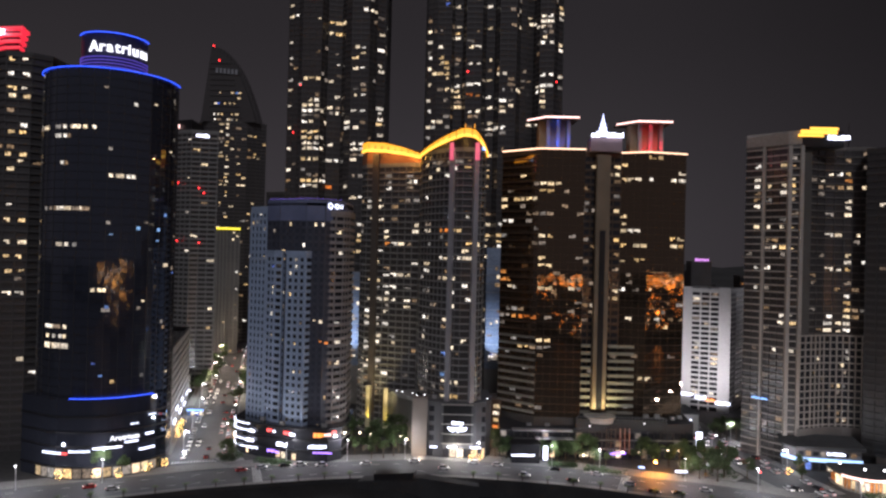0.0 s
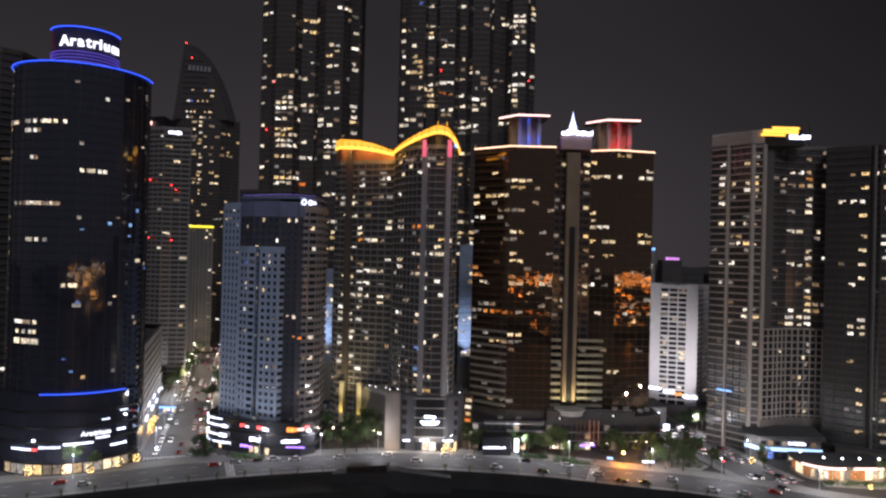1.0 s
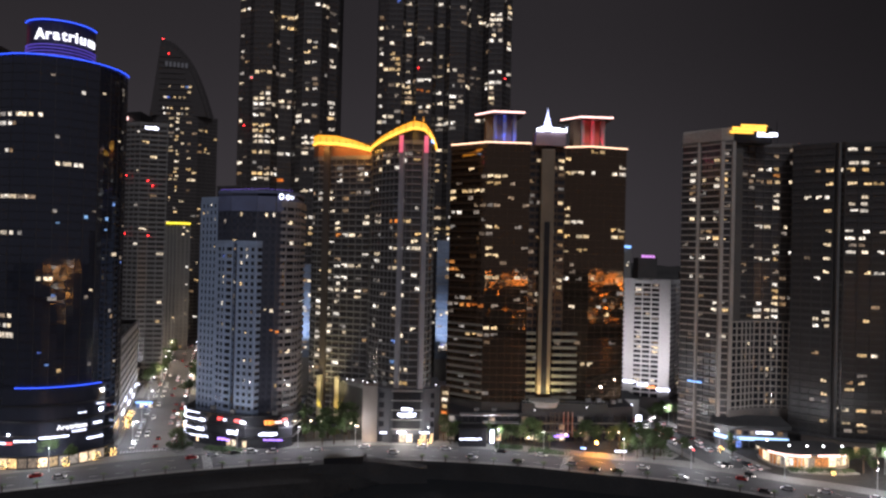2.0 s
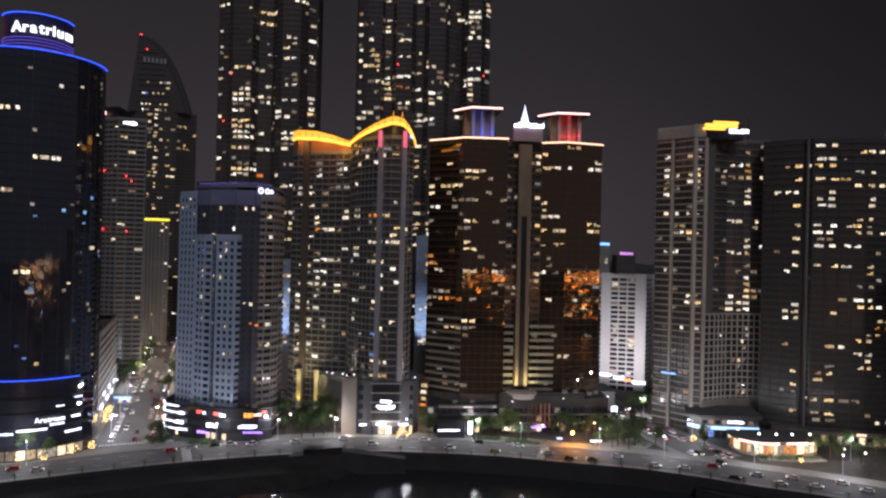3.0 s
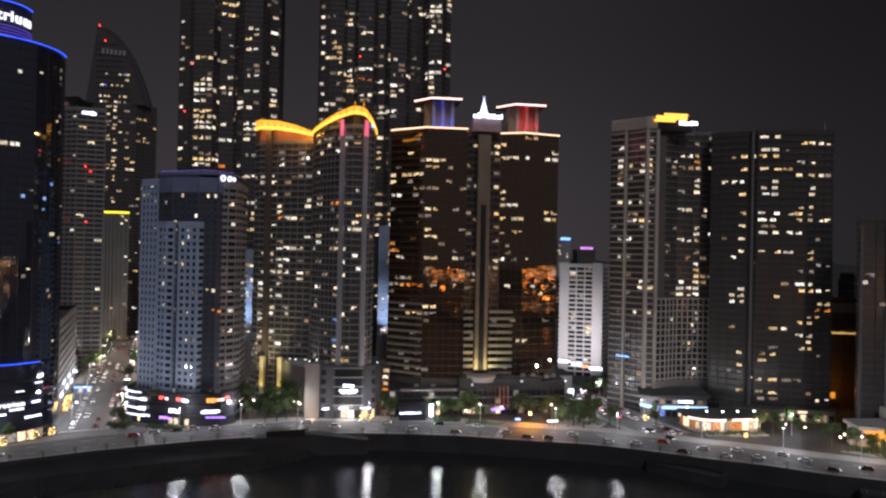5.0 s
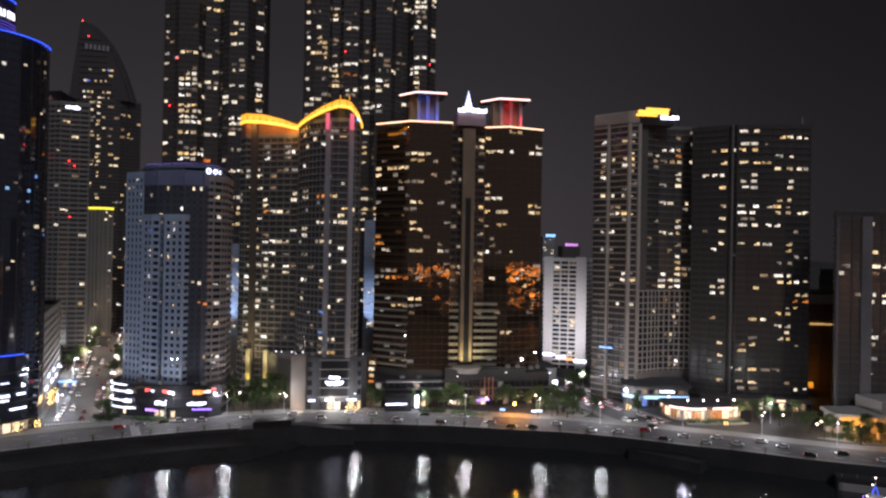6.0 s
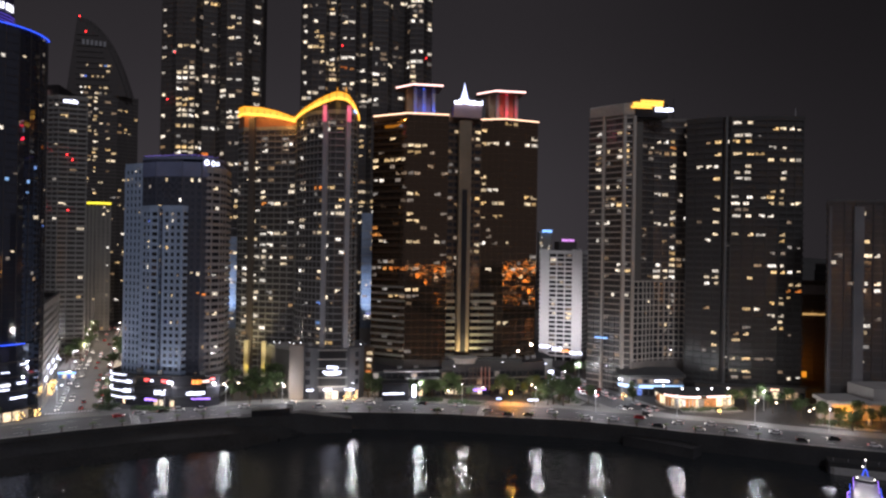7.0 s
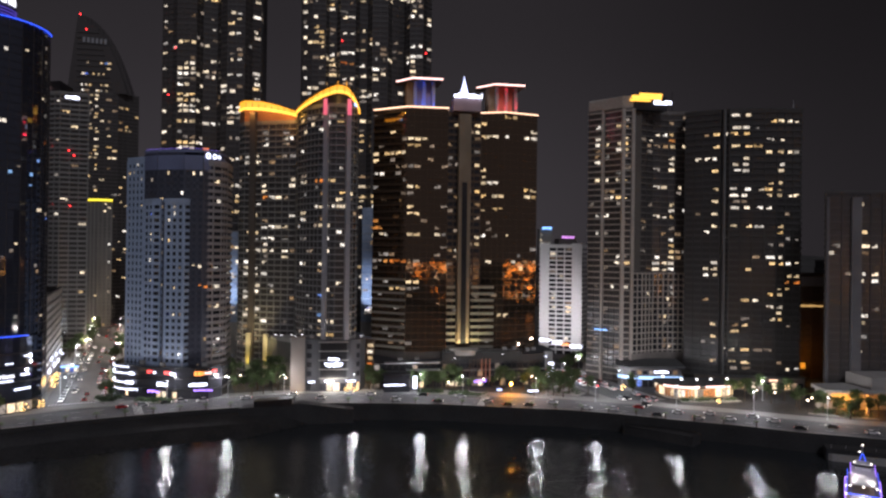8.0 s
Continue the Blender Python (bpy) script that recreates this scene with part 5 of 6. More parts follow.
bm = ring(bmesh.new(), GP, -0.2, 0.5, -0.3, 0.3)
bm.to_mesh(gb)
bm.free()
gb.materials.append(beige)
for f in range(14):
    piece("floor_band", gb, GRID, pose(0, 0, 16 + f * 3.05))
gp = bpy.data.meshes.new("pier")
bm = box(bmesh.new(), (0, 0, 28), (0.45, 1.1, 56))
bm.to_mesh(gp)
bm.free()
gp.materials.append(beige)
for i in range(5):
    p, q = Vector(GP[i]), Vector(GP[i + 1])
    n = max(1, round((q - p).length / 2.6))
    for j in range(n):
        c = p.lerp(q, j / n)
        piece("pier", gp, GRID, pose(c.x, c.y, 0, 0, 0, math.degrees(math.atan2(q.y - p.y, q.x - p.x))))
part("base_wall", ring(bmesh.new(), GP, -0.2, 0.7, 0, 15), surface("taupe_stone", (0.22, 0.195, 0.175), 0.7), GRID, "plain taupe stone base")
rnd = random.Random(7)
for i in range(34):
    x = rnd.uniform(164, 188)
    piece("window", window_mesh(1.5, 1.5, rnd.choice("wyddd")), GRID, pose(x, 306.7 + (x - 164) * 0.43 if x < 171 else 309.75, 18.05 + 3.05 * rnd.randrange(12), 0, 0, 12))

R2P = [(184.5, 302), (190.5, 296.2), (197, 291), (198.2, 293), (200.5, 288.4), (211, 285.2), (222, 282), (233.5, 280), (236, 300), (236, 322), (199, 322)]
R2 = tower("dark_wide_tower", "dark wide apartment tower with many lit rooms", "tower", R2P, 137, glass("night_glass", (0.055, 0.052, 0.05), 0.25, 0.04, 0.2), surface("night_band", (0.042, 0.039, 0.037), 0.6, 0, 2, 0.05, 0.35, 0.1, each=0.3), 3.05, band_h=1.05, band_d=0.5, bay=4.6, pil=0.4, dens=0.2, fronts=7, key="dark_wide", seed=95, tones="wwwyyd", win_h=1.35)
part("shear_wall", box(bmesh.new(), (198.6, 290.6, 69), (1.0, 2.8, 138)), surface("grey_shear_wall", (0.14, 0.135, 0.13), 0.7), R2)
part("mast", cyl(bmesh.new(), (232, 284, 138), 0.3, 0.1, 5, 6), pale_metal, R2)
EB = thing("east_tower_podium", "low dark shop podium with a few lit fronts", "building")
EP = [(187, 296), (200, 284.4), (233, 275.5), (236, 279), (200, 288), (190, 299)]
part("wall", prism(bmesh.new(), EP, 0, 6), surface("podium_taupe", (0.16, 0.14, 0.125), 0.7), EB)
part("roof", prism(bmesh.new(), spread(EP, 0.5), 6, 6.5), roof_felt, EB)
for i in range(11):
    c = Vector((200, 284.2)).lerp(Vector((233, 275.3)), (i + 0.5) / 11)
    o = part("shop_window", box(bmesh.new(), (0, 0, 2.2), (2.2, 0.3, 3.0)), (shop_glass, room_warm, shop_glass, shop_room, room_dim)[i % 5], EB)
    o.matrix_basis = pose(c.x, c.y, 0.1, 0, 0, -15)
sign(EB, "shop_sign", (219, 278.6, 5.0), 4, 0.9, led_warm, -15)
FR = tower("dark_edge_tower", "dark glass tower with pale vertical piers", "tower", [(224.5, 251), (231, 249), (236, 247.6), (243, 246), (252, 243), (270, 236), (300, 236), (300, 284), (250, 284)], 94, tower_glass, dark_band, 3.1, band_h=0.8, band_d=0.2, bay=5, pil=0.4, dens=0.14,
           fronts=6, key="dark_edge", seed=97, tones="wwydd")
part("pale_pier", box(bmesh.new(), (236.5, 247, 46), (4.2, 1.6, 92), -14), surface("grey_pier_b", (0.15, 0.145, 0.15), 0.6), FR)
part("pale_pier", box(bmesh.new(), (225, 250.6, 46), (1.2, 1.6, 92), -14), surface("grey_pier_c", (0.12, 0.115, 0.12), 0.6), FR)
MS = tower("orange_lit_block", "brown mid-rise with orange lit base", "building", [(246, 312), (262, 308), (282, 306), (282, 330), (246, 330)], 55, surface("brown_wall", (0.10, 0.07, 0.05), 0.7), brown_panel, 3.2, band_h=1.4, bay=4.5, pil=1.0, dens=0.05, fronts=2, seed=98, tones="yd")
part("white_top_band", box(bmesh.new(), (260, 308, 52), (24, 1.6, 5), -8), pale_metal, MS)
sign(MS, "warm_letters", (263, 306.8, 39), 16, 1.2, lamp_glow("dim_warm", (1.0, 0.6, 0.2), 0.5), -8)
lamp("orange_lamp", "POINT", (251, 300, 13), 1300, (1.0, 0.4, 0.05), 0.4)
sign(MS, "orange_sign", (250, 303.5, 7.5), 9, 4, lamp_glow("orange_shop", (1.0, 0.36, 0.02), 0.6), -8)

# ---- the low shops by the east street ----
ST = thing("blue_band_store", "two-storey shop with a blue light band", "shop")
SP = [(149, 300), (152, 294.5), (160, 293), (177, 290), (180, 303), (152, 308)]
part("wall", prism(bmesh.new(), SP, 0, 9.5), surface("store_wall", (0.13, 0.12, 0.12), 0.6), ST)
part("roof", prism(bmesh.new(), spread(SP, 1.4), 9.5, [10.2, 10.2, 10.6, 11, 12.2, 12]), roof_felt, ST, "dark overhanging roof")
part("light_band", strip(bmesh.new(), [(148.6, 300), (151.7, 294.0), (160, 292.5), (177.2, 289.5)], 0.1, 0.6, 4.2, 5.6), lamp_glow("blue_white_led", (0.36, 0.62, 1.0), 1.7), ST, "blue-white light band")
sign(ST, "shop_sign", (167, 290.9, 7.8), 7, 1.2, led_white, -10)
for i in range(8):
    part("shop_window", box(bmesh.new(), (153.5 + i * 2.9, 293.6 - i * 0.5, 7.4), (1.9, 0.5, 1.7), -10), room_dim if i % 2 else dark_glass, ST)
    part("shop_window", box(bmesh.new(), (153.5 + i * 2.9, 293.6 - i * 0.5, 2.2), (2.1, 0.5, 2.8), -10), room_blue if i % 4 == 1 else shop_room if i % 4 == 0 else shop_glass, ST)

CAFE = thing("corner_cafe", "rounded glass cafe, brightly lit inside", "shop")
CP = [(158, 279)] + arc(168, 274, 10.5, 200, 285, 10) + [(186, 264.5), (191, 268), (192, 282), (160, 284)]
part("floor_slab", prism(bmesh.new(), CP, 0, 0.4), concrete, CAFE)
part("lit_room", prism(bmesh.new(), spread(CP, -1.2), 0.4, 4.6), surface("cafe_wall", (0.5, 0.36, 0.22), 0.7), CAFE)
part("roof", prism(bmesh.new(), spread(CP, 0.9), 5.6, 6.3), roof_felt, CAFE)
part("sign_band", strip(bmesh.new(), [CP[1], CP[3], CP[5], CP[7], CP[9], CP[11]], 1.15, 1.4, 5.4, 6.2), led_pink, CAFE, "pink-white light band")
part("sign_band", strip(bmesh.new(), [(174, 263.9), (186, 264.3)], 1.15, 1.4, 5.4, 6.2), led_pink, CAFE, "pink-white light band")
for i, (x, y) in enumerate(CP[1:12]):
    part("glazing_post", box(bmesh.new(), (x, y, 2.5), (0.25, 0.25, 4.6)), pale_metal, CAFE)
for i, (p, q) in enumerate(zip(CP[:13], CP[1:14])):
    n = max(1, round(math.dist(p, q) / 2.8))
    for j in range(n):
        c, u = Vector(p).lerp(Vector(q), (j + 0.5) / n), (Vector(q) - Vector(p)).normalized()
        o = part("shop_window", box(bmesh.new(), (0, 0, 2.5), (math.dist(p, q) / n - 0.25, 0.2, 3.6 if (i + j) % 3 else 2.8)), (room_orange, shop_room, room_warm, room_orange, room_white, room_dim, room_orange)[(i * 3 + j) % 7], CAFE)
        o.matrix_basis = pose(c.x - u.y * 0.3, c.y + u.x * 0.3, 0.3, 0, 0, math.degrees(math.atan2(u.y, u.x)))
roof_lamp_glass = lamp_glow("roof_lamp_glass", (0.95, 0.97, 1.0), 4.5, False)
for x, y in ((160, 276), (165, 268), (172, 267), (179, 267), (187, 267)):
    part("roof_lamp", box(bmesh.new(), (x, y, 8.6), (0.6, 0.6, 0.6)), roof_lamp_glass, CAFE)
    part("roof_lamp_post", cyl(bmesh.new(), (x, y, 6.2), 0.08, 0.08, 2.4, 6), dark_metal, CAFE)
lamp("cafe_lamp", "POINT", (170, 260, 4.8), 1800, (1.0, 0.8, 0.6), 0.5)
lamp("cafe_lamp", "POINT", (184, 259.6, 4.8), 1800, (1.0, 0.8, 0.6), 0.5)

OB = thing("orange_canopy_building", "low building with an orange-lit open front", "building")
part("roof", prism(bmesh.new(), [(210, 232), (228, 227), (262, 222), (262, 244), (214, 246)], 8.6, 10.0), concrete, OB)
part("back_wall", prism(bmesh.new(), [(214, 240), (262, 232), (262, 244), (216, 246)], 0, 8.6), beige, OB)
for x, y in ((212, 232), (227, 228.4), (243, 226)):
    part("post", box(bmesh.new(), (x, y, 4.3), (0.9, 0.9, 8.6)), beige, OB)
part("upper_storey", prism(bmesh.new(), [(229, 229), (262, 224), (262, 244), (231, 246)], 10, 15), surface("upper_white", (0.3, 0.28, 0.26), 0.7), OB)
lamp("canopy_lamp", "POINT", (221, 230.5, 6.6), 7000, (1.0, 0.42, 0.06), 0.4)
part("canopy_bulb", box(bmesh.new(), (219, 228.2, 5.2), (0.9, 0.9, 0.9)), lamp_orange_glass, OB)

# ---- the glow of the city on the night haze, painted on a far backdrop ----
m, nt, p = nodes_of("painted_haze")
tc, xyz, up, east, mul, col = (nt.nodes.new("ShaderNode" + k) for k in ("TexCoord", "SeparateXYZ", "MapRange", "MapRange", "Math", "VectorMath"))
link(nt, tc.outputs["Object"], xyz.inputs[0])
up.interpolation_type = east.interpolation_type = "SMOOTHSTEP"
# Glow graded into the emission: brighter at the horizon, fainter to the east.
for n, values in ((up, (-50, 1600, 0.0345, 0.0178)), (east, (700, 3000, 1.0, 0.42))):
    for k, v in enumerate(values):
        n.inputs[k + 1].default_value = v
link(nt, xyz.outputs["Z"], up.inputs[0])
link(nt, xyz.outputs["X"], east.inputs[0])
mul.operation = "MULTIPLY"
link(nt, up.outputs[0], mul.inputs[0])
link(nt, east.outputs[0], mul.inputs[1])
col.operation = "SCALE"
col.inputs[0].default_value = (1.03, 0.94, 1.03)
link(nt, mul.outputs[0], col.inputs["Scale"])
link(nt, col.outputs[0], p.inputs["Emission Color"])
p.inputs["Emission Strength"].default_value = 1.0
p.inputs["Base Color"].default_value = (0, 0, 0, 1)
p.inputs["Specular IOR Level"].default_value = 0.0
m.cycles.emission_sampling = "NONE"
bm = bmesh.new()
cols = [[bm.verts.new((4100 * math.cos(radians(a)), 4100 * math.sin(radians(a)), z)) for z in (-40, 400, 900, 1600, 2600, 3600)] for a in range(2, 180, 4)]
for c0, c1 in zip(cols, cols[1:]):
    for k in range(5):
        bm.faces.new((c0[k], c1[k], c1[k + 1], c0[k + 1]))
tagged(part("backdrop", bm, m), "backdrop with night haze glow painted on", "sky", kind="structure")

# ---- the far city behind ----
rnd = random.Random(77)
for i in range(46):
    x = rnd.choice((rnd.uniform(190, 420), rnd.uniform(520, 1000), rnd.uniform(-900, 900)))
    y = rnd.uniform(760, 1500)
    if -330 < x < 170 and y < 1000:
        y += 500
    w, d, h = rnd.uniform(18, 45), rnd.uniform(15, 30), rnd.uniform(25, 74)
    tower("distant_block", "far dark city block with a few lit windows", "building", [(x, y), (x + w, y), (x + w, y + d), (x, y + d)], h, dark_metal, dark_band, 4.0, band_h=1.4, band_d=0.3, bay=9, pil=0, dens=0.16, fronts=1, every=3, seed=200 + i,
          tones="wyyod", win_h=2.2)
tower("distant_lit_tower", "distant tower with blue and violet crown lights", "tower", [(297, 905), (312, 900), (318, 915), (300, 925)], 98, concrete, concrete, 4, band_h=1.2, bay=5, dens=0.2, fronts=2, seed=300)
DT = thing("distant_sign_block", "distant block with a violet roof sign", "building")
part("wall", box(bmesh.new(), (337, 912, 43), (26, 20, 86)), dark_band, DT)
sign(DT, "roof_sign", (337, 901, 88), 18, 4, lamp_glow("far_violet", (0.75, 0.3, 0.9), 1.0))
sign(DT, "roof_sign", (306, 899, 100), 14, 4, led_blue)
HILL = bmesh.new()
nx = 90
rows = []
for j in range(5):
    rows.append([HILL.verts.new((-3600 + 7200 * i / nx, 2300 + 220 * j, -2 + (j / 4) ** 0.8 * (55 + 70 * noise.noise((i * 0.13, 3.1, 0)) + 30 * noise.noise((i * 0.5, 9, 0))))) for i in range(nx + 1)])
for j in range(4):
    for i in range(nx):
        HILL.faces.new((rows[j][i], rows[j][i + 1], rows[j + 1][i + 1], rows[j + 1][i]))
tagged(part("distant_hills", HILL, soil), "low dark hills on the horizon", "hill", kind="structure")

# the other shore, seen only as light in the glass fronts
SHORE = bmesh.new()
prism(SHORE, [(-1800, -2600), (3200, -2600), (3200, -60), (330, -60), (130, -75), (95, -300), (60, -700), (-1800, -900)], -8, 1)
tagged(part("far_shore", SHORE, surface("dark_tarred_ground", (0.012, 0.011, 0.010), 0.9, 0, 0.4, 0.01, 0.4, 0.0)), "dark far shore across the water", "ground", kind="structure")
rnd = random.Random(99)
NEAR_SHORE = ((150, -130), (190, -260), (240, -420), (300, -600), (300, -330), (420, -620), (470, -110), (560, -300), (700, -260), (820, -330), (650, -450))
DEEP_SHORE = ((430, -1500), (520, -1100), (1300, -900), (1500, -1400), (200, -1300), (900, -1000), (1800, -1100), (620, -800))
for nm, mt, n, lo, hi in (("far_shore_orange_lights", lamp_glow("sodium_far", (1.0, 0.36, 0.06), 17.0, False), 1300, 1.6, 3.6), ("far_shore_white_lights", lamp_glow("white_far", (1.0, 0.86, 0.66), 15.0, False), 620, 1.2, 3.0)):
    bm = bmesh.new()
    for i in range(n):
        far = i % 5 < 3
        cl = rnd.choice(DEEP_SHORE if far else NEAR_SHORE)
        x, y = cl[0] + rnd.gauss(0, 190 if far else 45), cl[1] + rnd.gauss(0, 260 if far else 60)
        if y < -80 and x > 100 or y < -720:
            s = rnd.uniform(lo, hi) * (1 if far else 0.3)
            box(bm, (x, y, rnd.uniform(3, 34) if far else rnd.uniform(2, 14)), (s, s, s * 0.8))
    tagged(part(nm, bm, mt), "scattered street and window lights on the far shore", "lights", kind="stuff")

# ---- street lamps ----
def street_lamp():
    th = thing("street_lamp", "tall grey street lamp with a bright head", "street lamp", group="street lamps")
    part("pole", cyl(bmesh.new(), (0, 0, 0), 0.13, 0.07, 9.4, 8), pale_metal, th)
    part("base", cyl(bmesh.new(), (0, 0, 0), 0.25, 0.2, 0.5, 8), pale_metal, th)
    part("arm", box(bmesh.new(), (0, -0.9, 9.35), (0.1, 2.0, 0.1)), pale_metal, th)
    head = part("head", box(bmesh.new(), (0, -1.8, 9.3), (0.45, 1.0, 0.16), 0, 0.04), pale_metal, th)
    part("light", box(bmesh.new(), (0, -1.8, 9.14), (0.45, 0.75, 0.14)), lamp_glass, head, "bright white lamp glass")
    return th


LAMP = street_lamp()
LAMP.matrix_basis = pose(17.3, 292.2, 0.15, 0, 0, -6)
LAMPS = [(17.3, 291.5)]
for x, y, tr in ((47.7, 290, -10), (66.6, 285.4, -15), (98.3, 275.5, -20), (-14, 295, 0), (-38, 291, 12), (-62, 284, 14), (-124, 257, 22), (-150, 247, 22), (122, 264, -28), (154, 252, -30), (180, 236, -30), (203, 222, -28), (199, 258, -30), (216, 244, -30),
                 (-108.5, 296, 90), (-117, 330, 90), (-125, 362, 90), (-137, 400, 100), (-140, 428, 100), (-156, 478, 100), (-163, 505, 100), (-178, 560, 100), (-93, 312, -75), (-101, 350, -75), (-116, 410, -75), (-128, 455, -75), (-142, 510, -75), (-155, 560, -75), (146, 290, -80), (123, 312, 80), (141, 335, -80), (119, 360, 80)):
    copy_thing(LAMP, pose(x, y, 0.15, 0, 0, tr))
    LAMPS.append((x, y))
for i, (x, y) in enumerate(LAMPS):
    if 15 <= i < 29:
        lamp("street_light", "POINT", (x, y - 1.2, 8.9), 3600 if i in (16, 17) else 5600, (0.86, 0.92, 1.0) if i < 19 else (1.0, 0.84, 0.62), 0.22)
    else:
        lamp("street_light", "POINT", (x, y - 1.2, 8.9), 4100, (0.92, 0.96, 1.0), 0.5 if i < 15 else 0.22)

GLOBE = thing("globe_lamp", "short lamp post with a round warm globe", "street lamp", group="globe lamps")
part("pole", cyl(bmesh.new(), (0, 0, 0), 0.07, 0.06, 4.4, 8), dark_metal, GLOBE)
bm = bmesh.new()
bmesh.ops.create_icosphere(bm, subdivisions=2, radius=0.42)
bmesh.ops.translate(bm, vec=(0, 0, 4.8), verts=bm.verts)
part("globe", bm, lamp_glow("globe_glass", (1.0, 0.82, 0.6), 6, False), GLOBE, "glowing warm globe")
GLOBE.matrix_basis = pose(86, 298, 0.1)
for x, y in ((94.7, 300), (99.5, 300.5), (104.4, 301.8), (109, 303.5), (79, 297), (113, 306), (58, 298), (61, 291), (-17, 314), (-14, 309), (-36, 318), (-31, 316), (210, 240), (205, 236), (196, 258), (201, 252)):
    copy_thing(GLOBE, pose(x, y, 0.1))
for x, y, w in ((95, 298, 500), (105, 300, 500), (-33, 316, 900), (-15, 311, 500), (208, 238, 700), (60, 294, 500)):
    lamp("globe_light", "POINT", (x, y, 4.8), w, (1.0, 0.85, 0.62), 0.4)
SOD = thing("sodium_lamp", "orange sodium lamp on a short post", "street lamp")
part("pole", cyl(bmesh.new(), (88.9, 283.4, 0), 0.08, 0.07, 4.6, 8), dark_metal, SOD)
part("globe", cyl(bmesh.new(), (88.9, 283.4, 4.6), 0.6, 0.5, 1.0, 10), lamp_orange_glass, SOD, "glowing orange lamp")
lamp("sodium_light", "POINT", (88.9, 282.4, 4.8), 9500, (1.0, 0.36, 0.04), 0.3)
BOARD = thing("light_board", "tall white advertising light box", "sign")
part("panel", box(bmesh.new(), (119.5, 318, 5.2), (2.6, 0.6, 7.4)), led_white, BOARD)
part("foot", box(bmesh.new(), (119.5, 318, 0.8), (1.4, 0.4, 1.6)), dark_metal, BOARD)
for x, y, mt in ((84, 286, led_blue), (97.6, 281.5, led_cool), (100.2, 281.8, led_cool)):
    B = thing("small_sign", "low lit sign board", "sign")
    part("panel", box(bmesh.new(), (x, y, 1.9), (2.4, 0.4, 0.8), -15), mt, B)
    part("foot", box(bmesh.new(), (x, y, 0.75), (0.2, 0.2, 1.5)), dark_metal, B)
SIGNAL = thing("traffic_light", "traffic light on a post showing red", "traffic light")
part("pole", cyl(bmesh.new(), (126.5, 272, 0), 0.1, 0.08, 6, 8), dark_metal, SIGNAL)
part("housing", box(bmesh.new(), (126.5, 271.8, 5.6), (1.4, 0.35, 0.5)), dark_metal, SIGNAL)
part("red_lamp", box(bmesh.new(), (126.2, 271.5, 5.6), (0.5, 0.2, 0.4)), beacon_glass, SIGNAL)


# ---- trees and hedges ----
def leaf_cloud(bm, rnd, c, r, n, size):
    for i in range(n):
        while True:
            v = Vector((rnd.uniform(-1, 1), rnd.uniform(-1, 1), rnd.uniform(-1, 1)))
            if 0.25 < v.length < 1:
                break
        q = Vector(c) + Vector((v.x * r[0], v.y * r[1], v.z * r[2]))
        s = size * rnd.uniform(0.6, 1.3)
        a = Vector((rnd.gauss(0, 1), rnd.gauss(0, 1), rnd.gauss(0, 0.6))).normalized()
        b = a.cross(Vector((rnd.gauss(0, 1), rnd.gauss(0, 1), rnd.gauss(0, 1)))).normalized()
        bm.faces.new([bm.verts.new(q + a * s), bm.verts.new(q + b * s * 0.55), bm.verts.new(q - a * s), bm.verts.new(q - b * s * 0.55)])


fairy_glow = lamp_glow("fairy_glow", (1.0, 0.62, 0.2), 7, False)


def tree(seed, height):
    rnd = random.Random(seed)
    th = thing("street_tree", "leafy green street tree lit by lamps", "tree", group="street trees")
    bm = cyl(bmesh.new(), (0, 0, 0), 0.24, 0.12, height * 0.55, 8)
    for k in range(6):
        a = rnd.uniform(0, 6.28)
        g = bmesh.ops.create_cone(bm, cap_ends=True, segments=5, radius1=0.1, radius2=0.03, depth=height * 0.4)["verts"]
        bmesh.ops.rotate(bm, matrix=Matrix.Rotation(rnd.uniform(0.5, 1.0), 3, "X"), verts=g)
        bmesh.ops.rotate(bm, matrix=Matrix.Rotation(a, 3, "Z"), verts=g)
        bmesh.ops.translate(bm, vec=(math.sin(a) * height * 0.12, -math.cos(a) * height * 0.12, height * (0.5 + 0.03 * k)), verts=g)
    part("trunk", bm, trunk_bark, th)
    bm = bmesh.new()
    for k in range(11):
        a, rr = rnd.uniform(0, 6.28), rnd.uniform(0.05, 0.3) * height
        leaf_cloud(bm, rnd, (math.cos(a) * rr, math.sin(a) * rr, height * rnd.uniform(0.5, 0.92)), [height * rnd.uniform(0.11, 0.19)] * 2 + [height * 0.11], 120, 0.27)
    part("crown", bm, leaf, th)
    return th


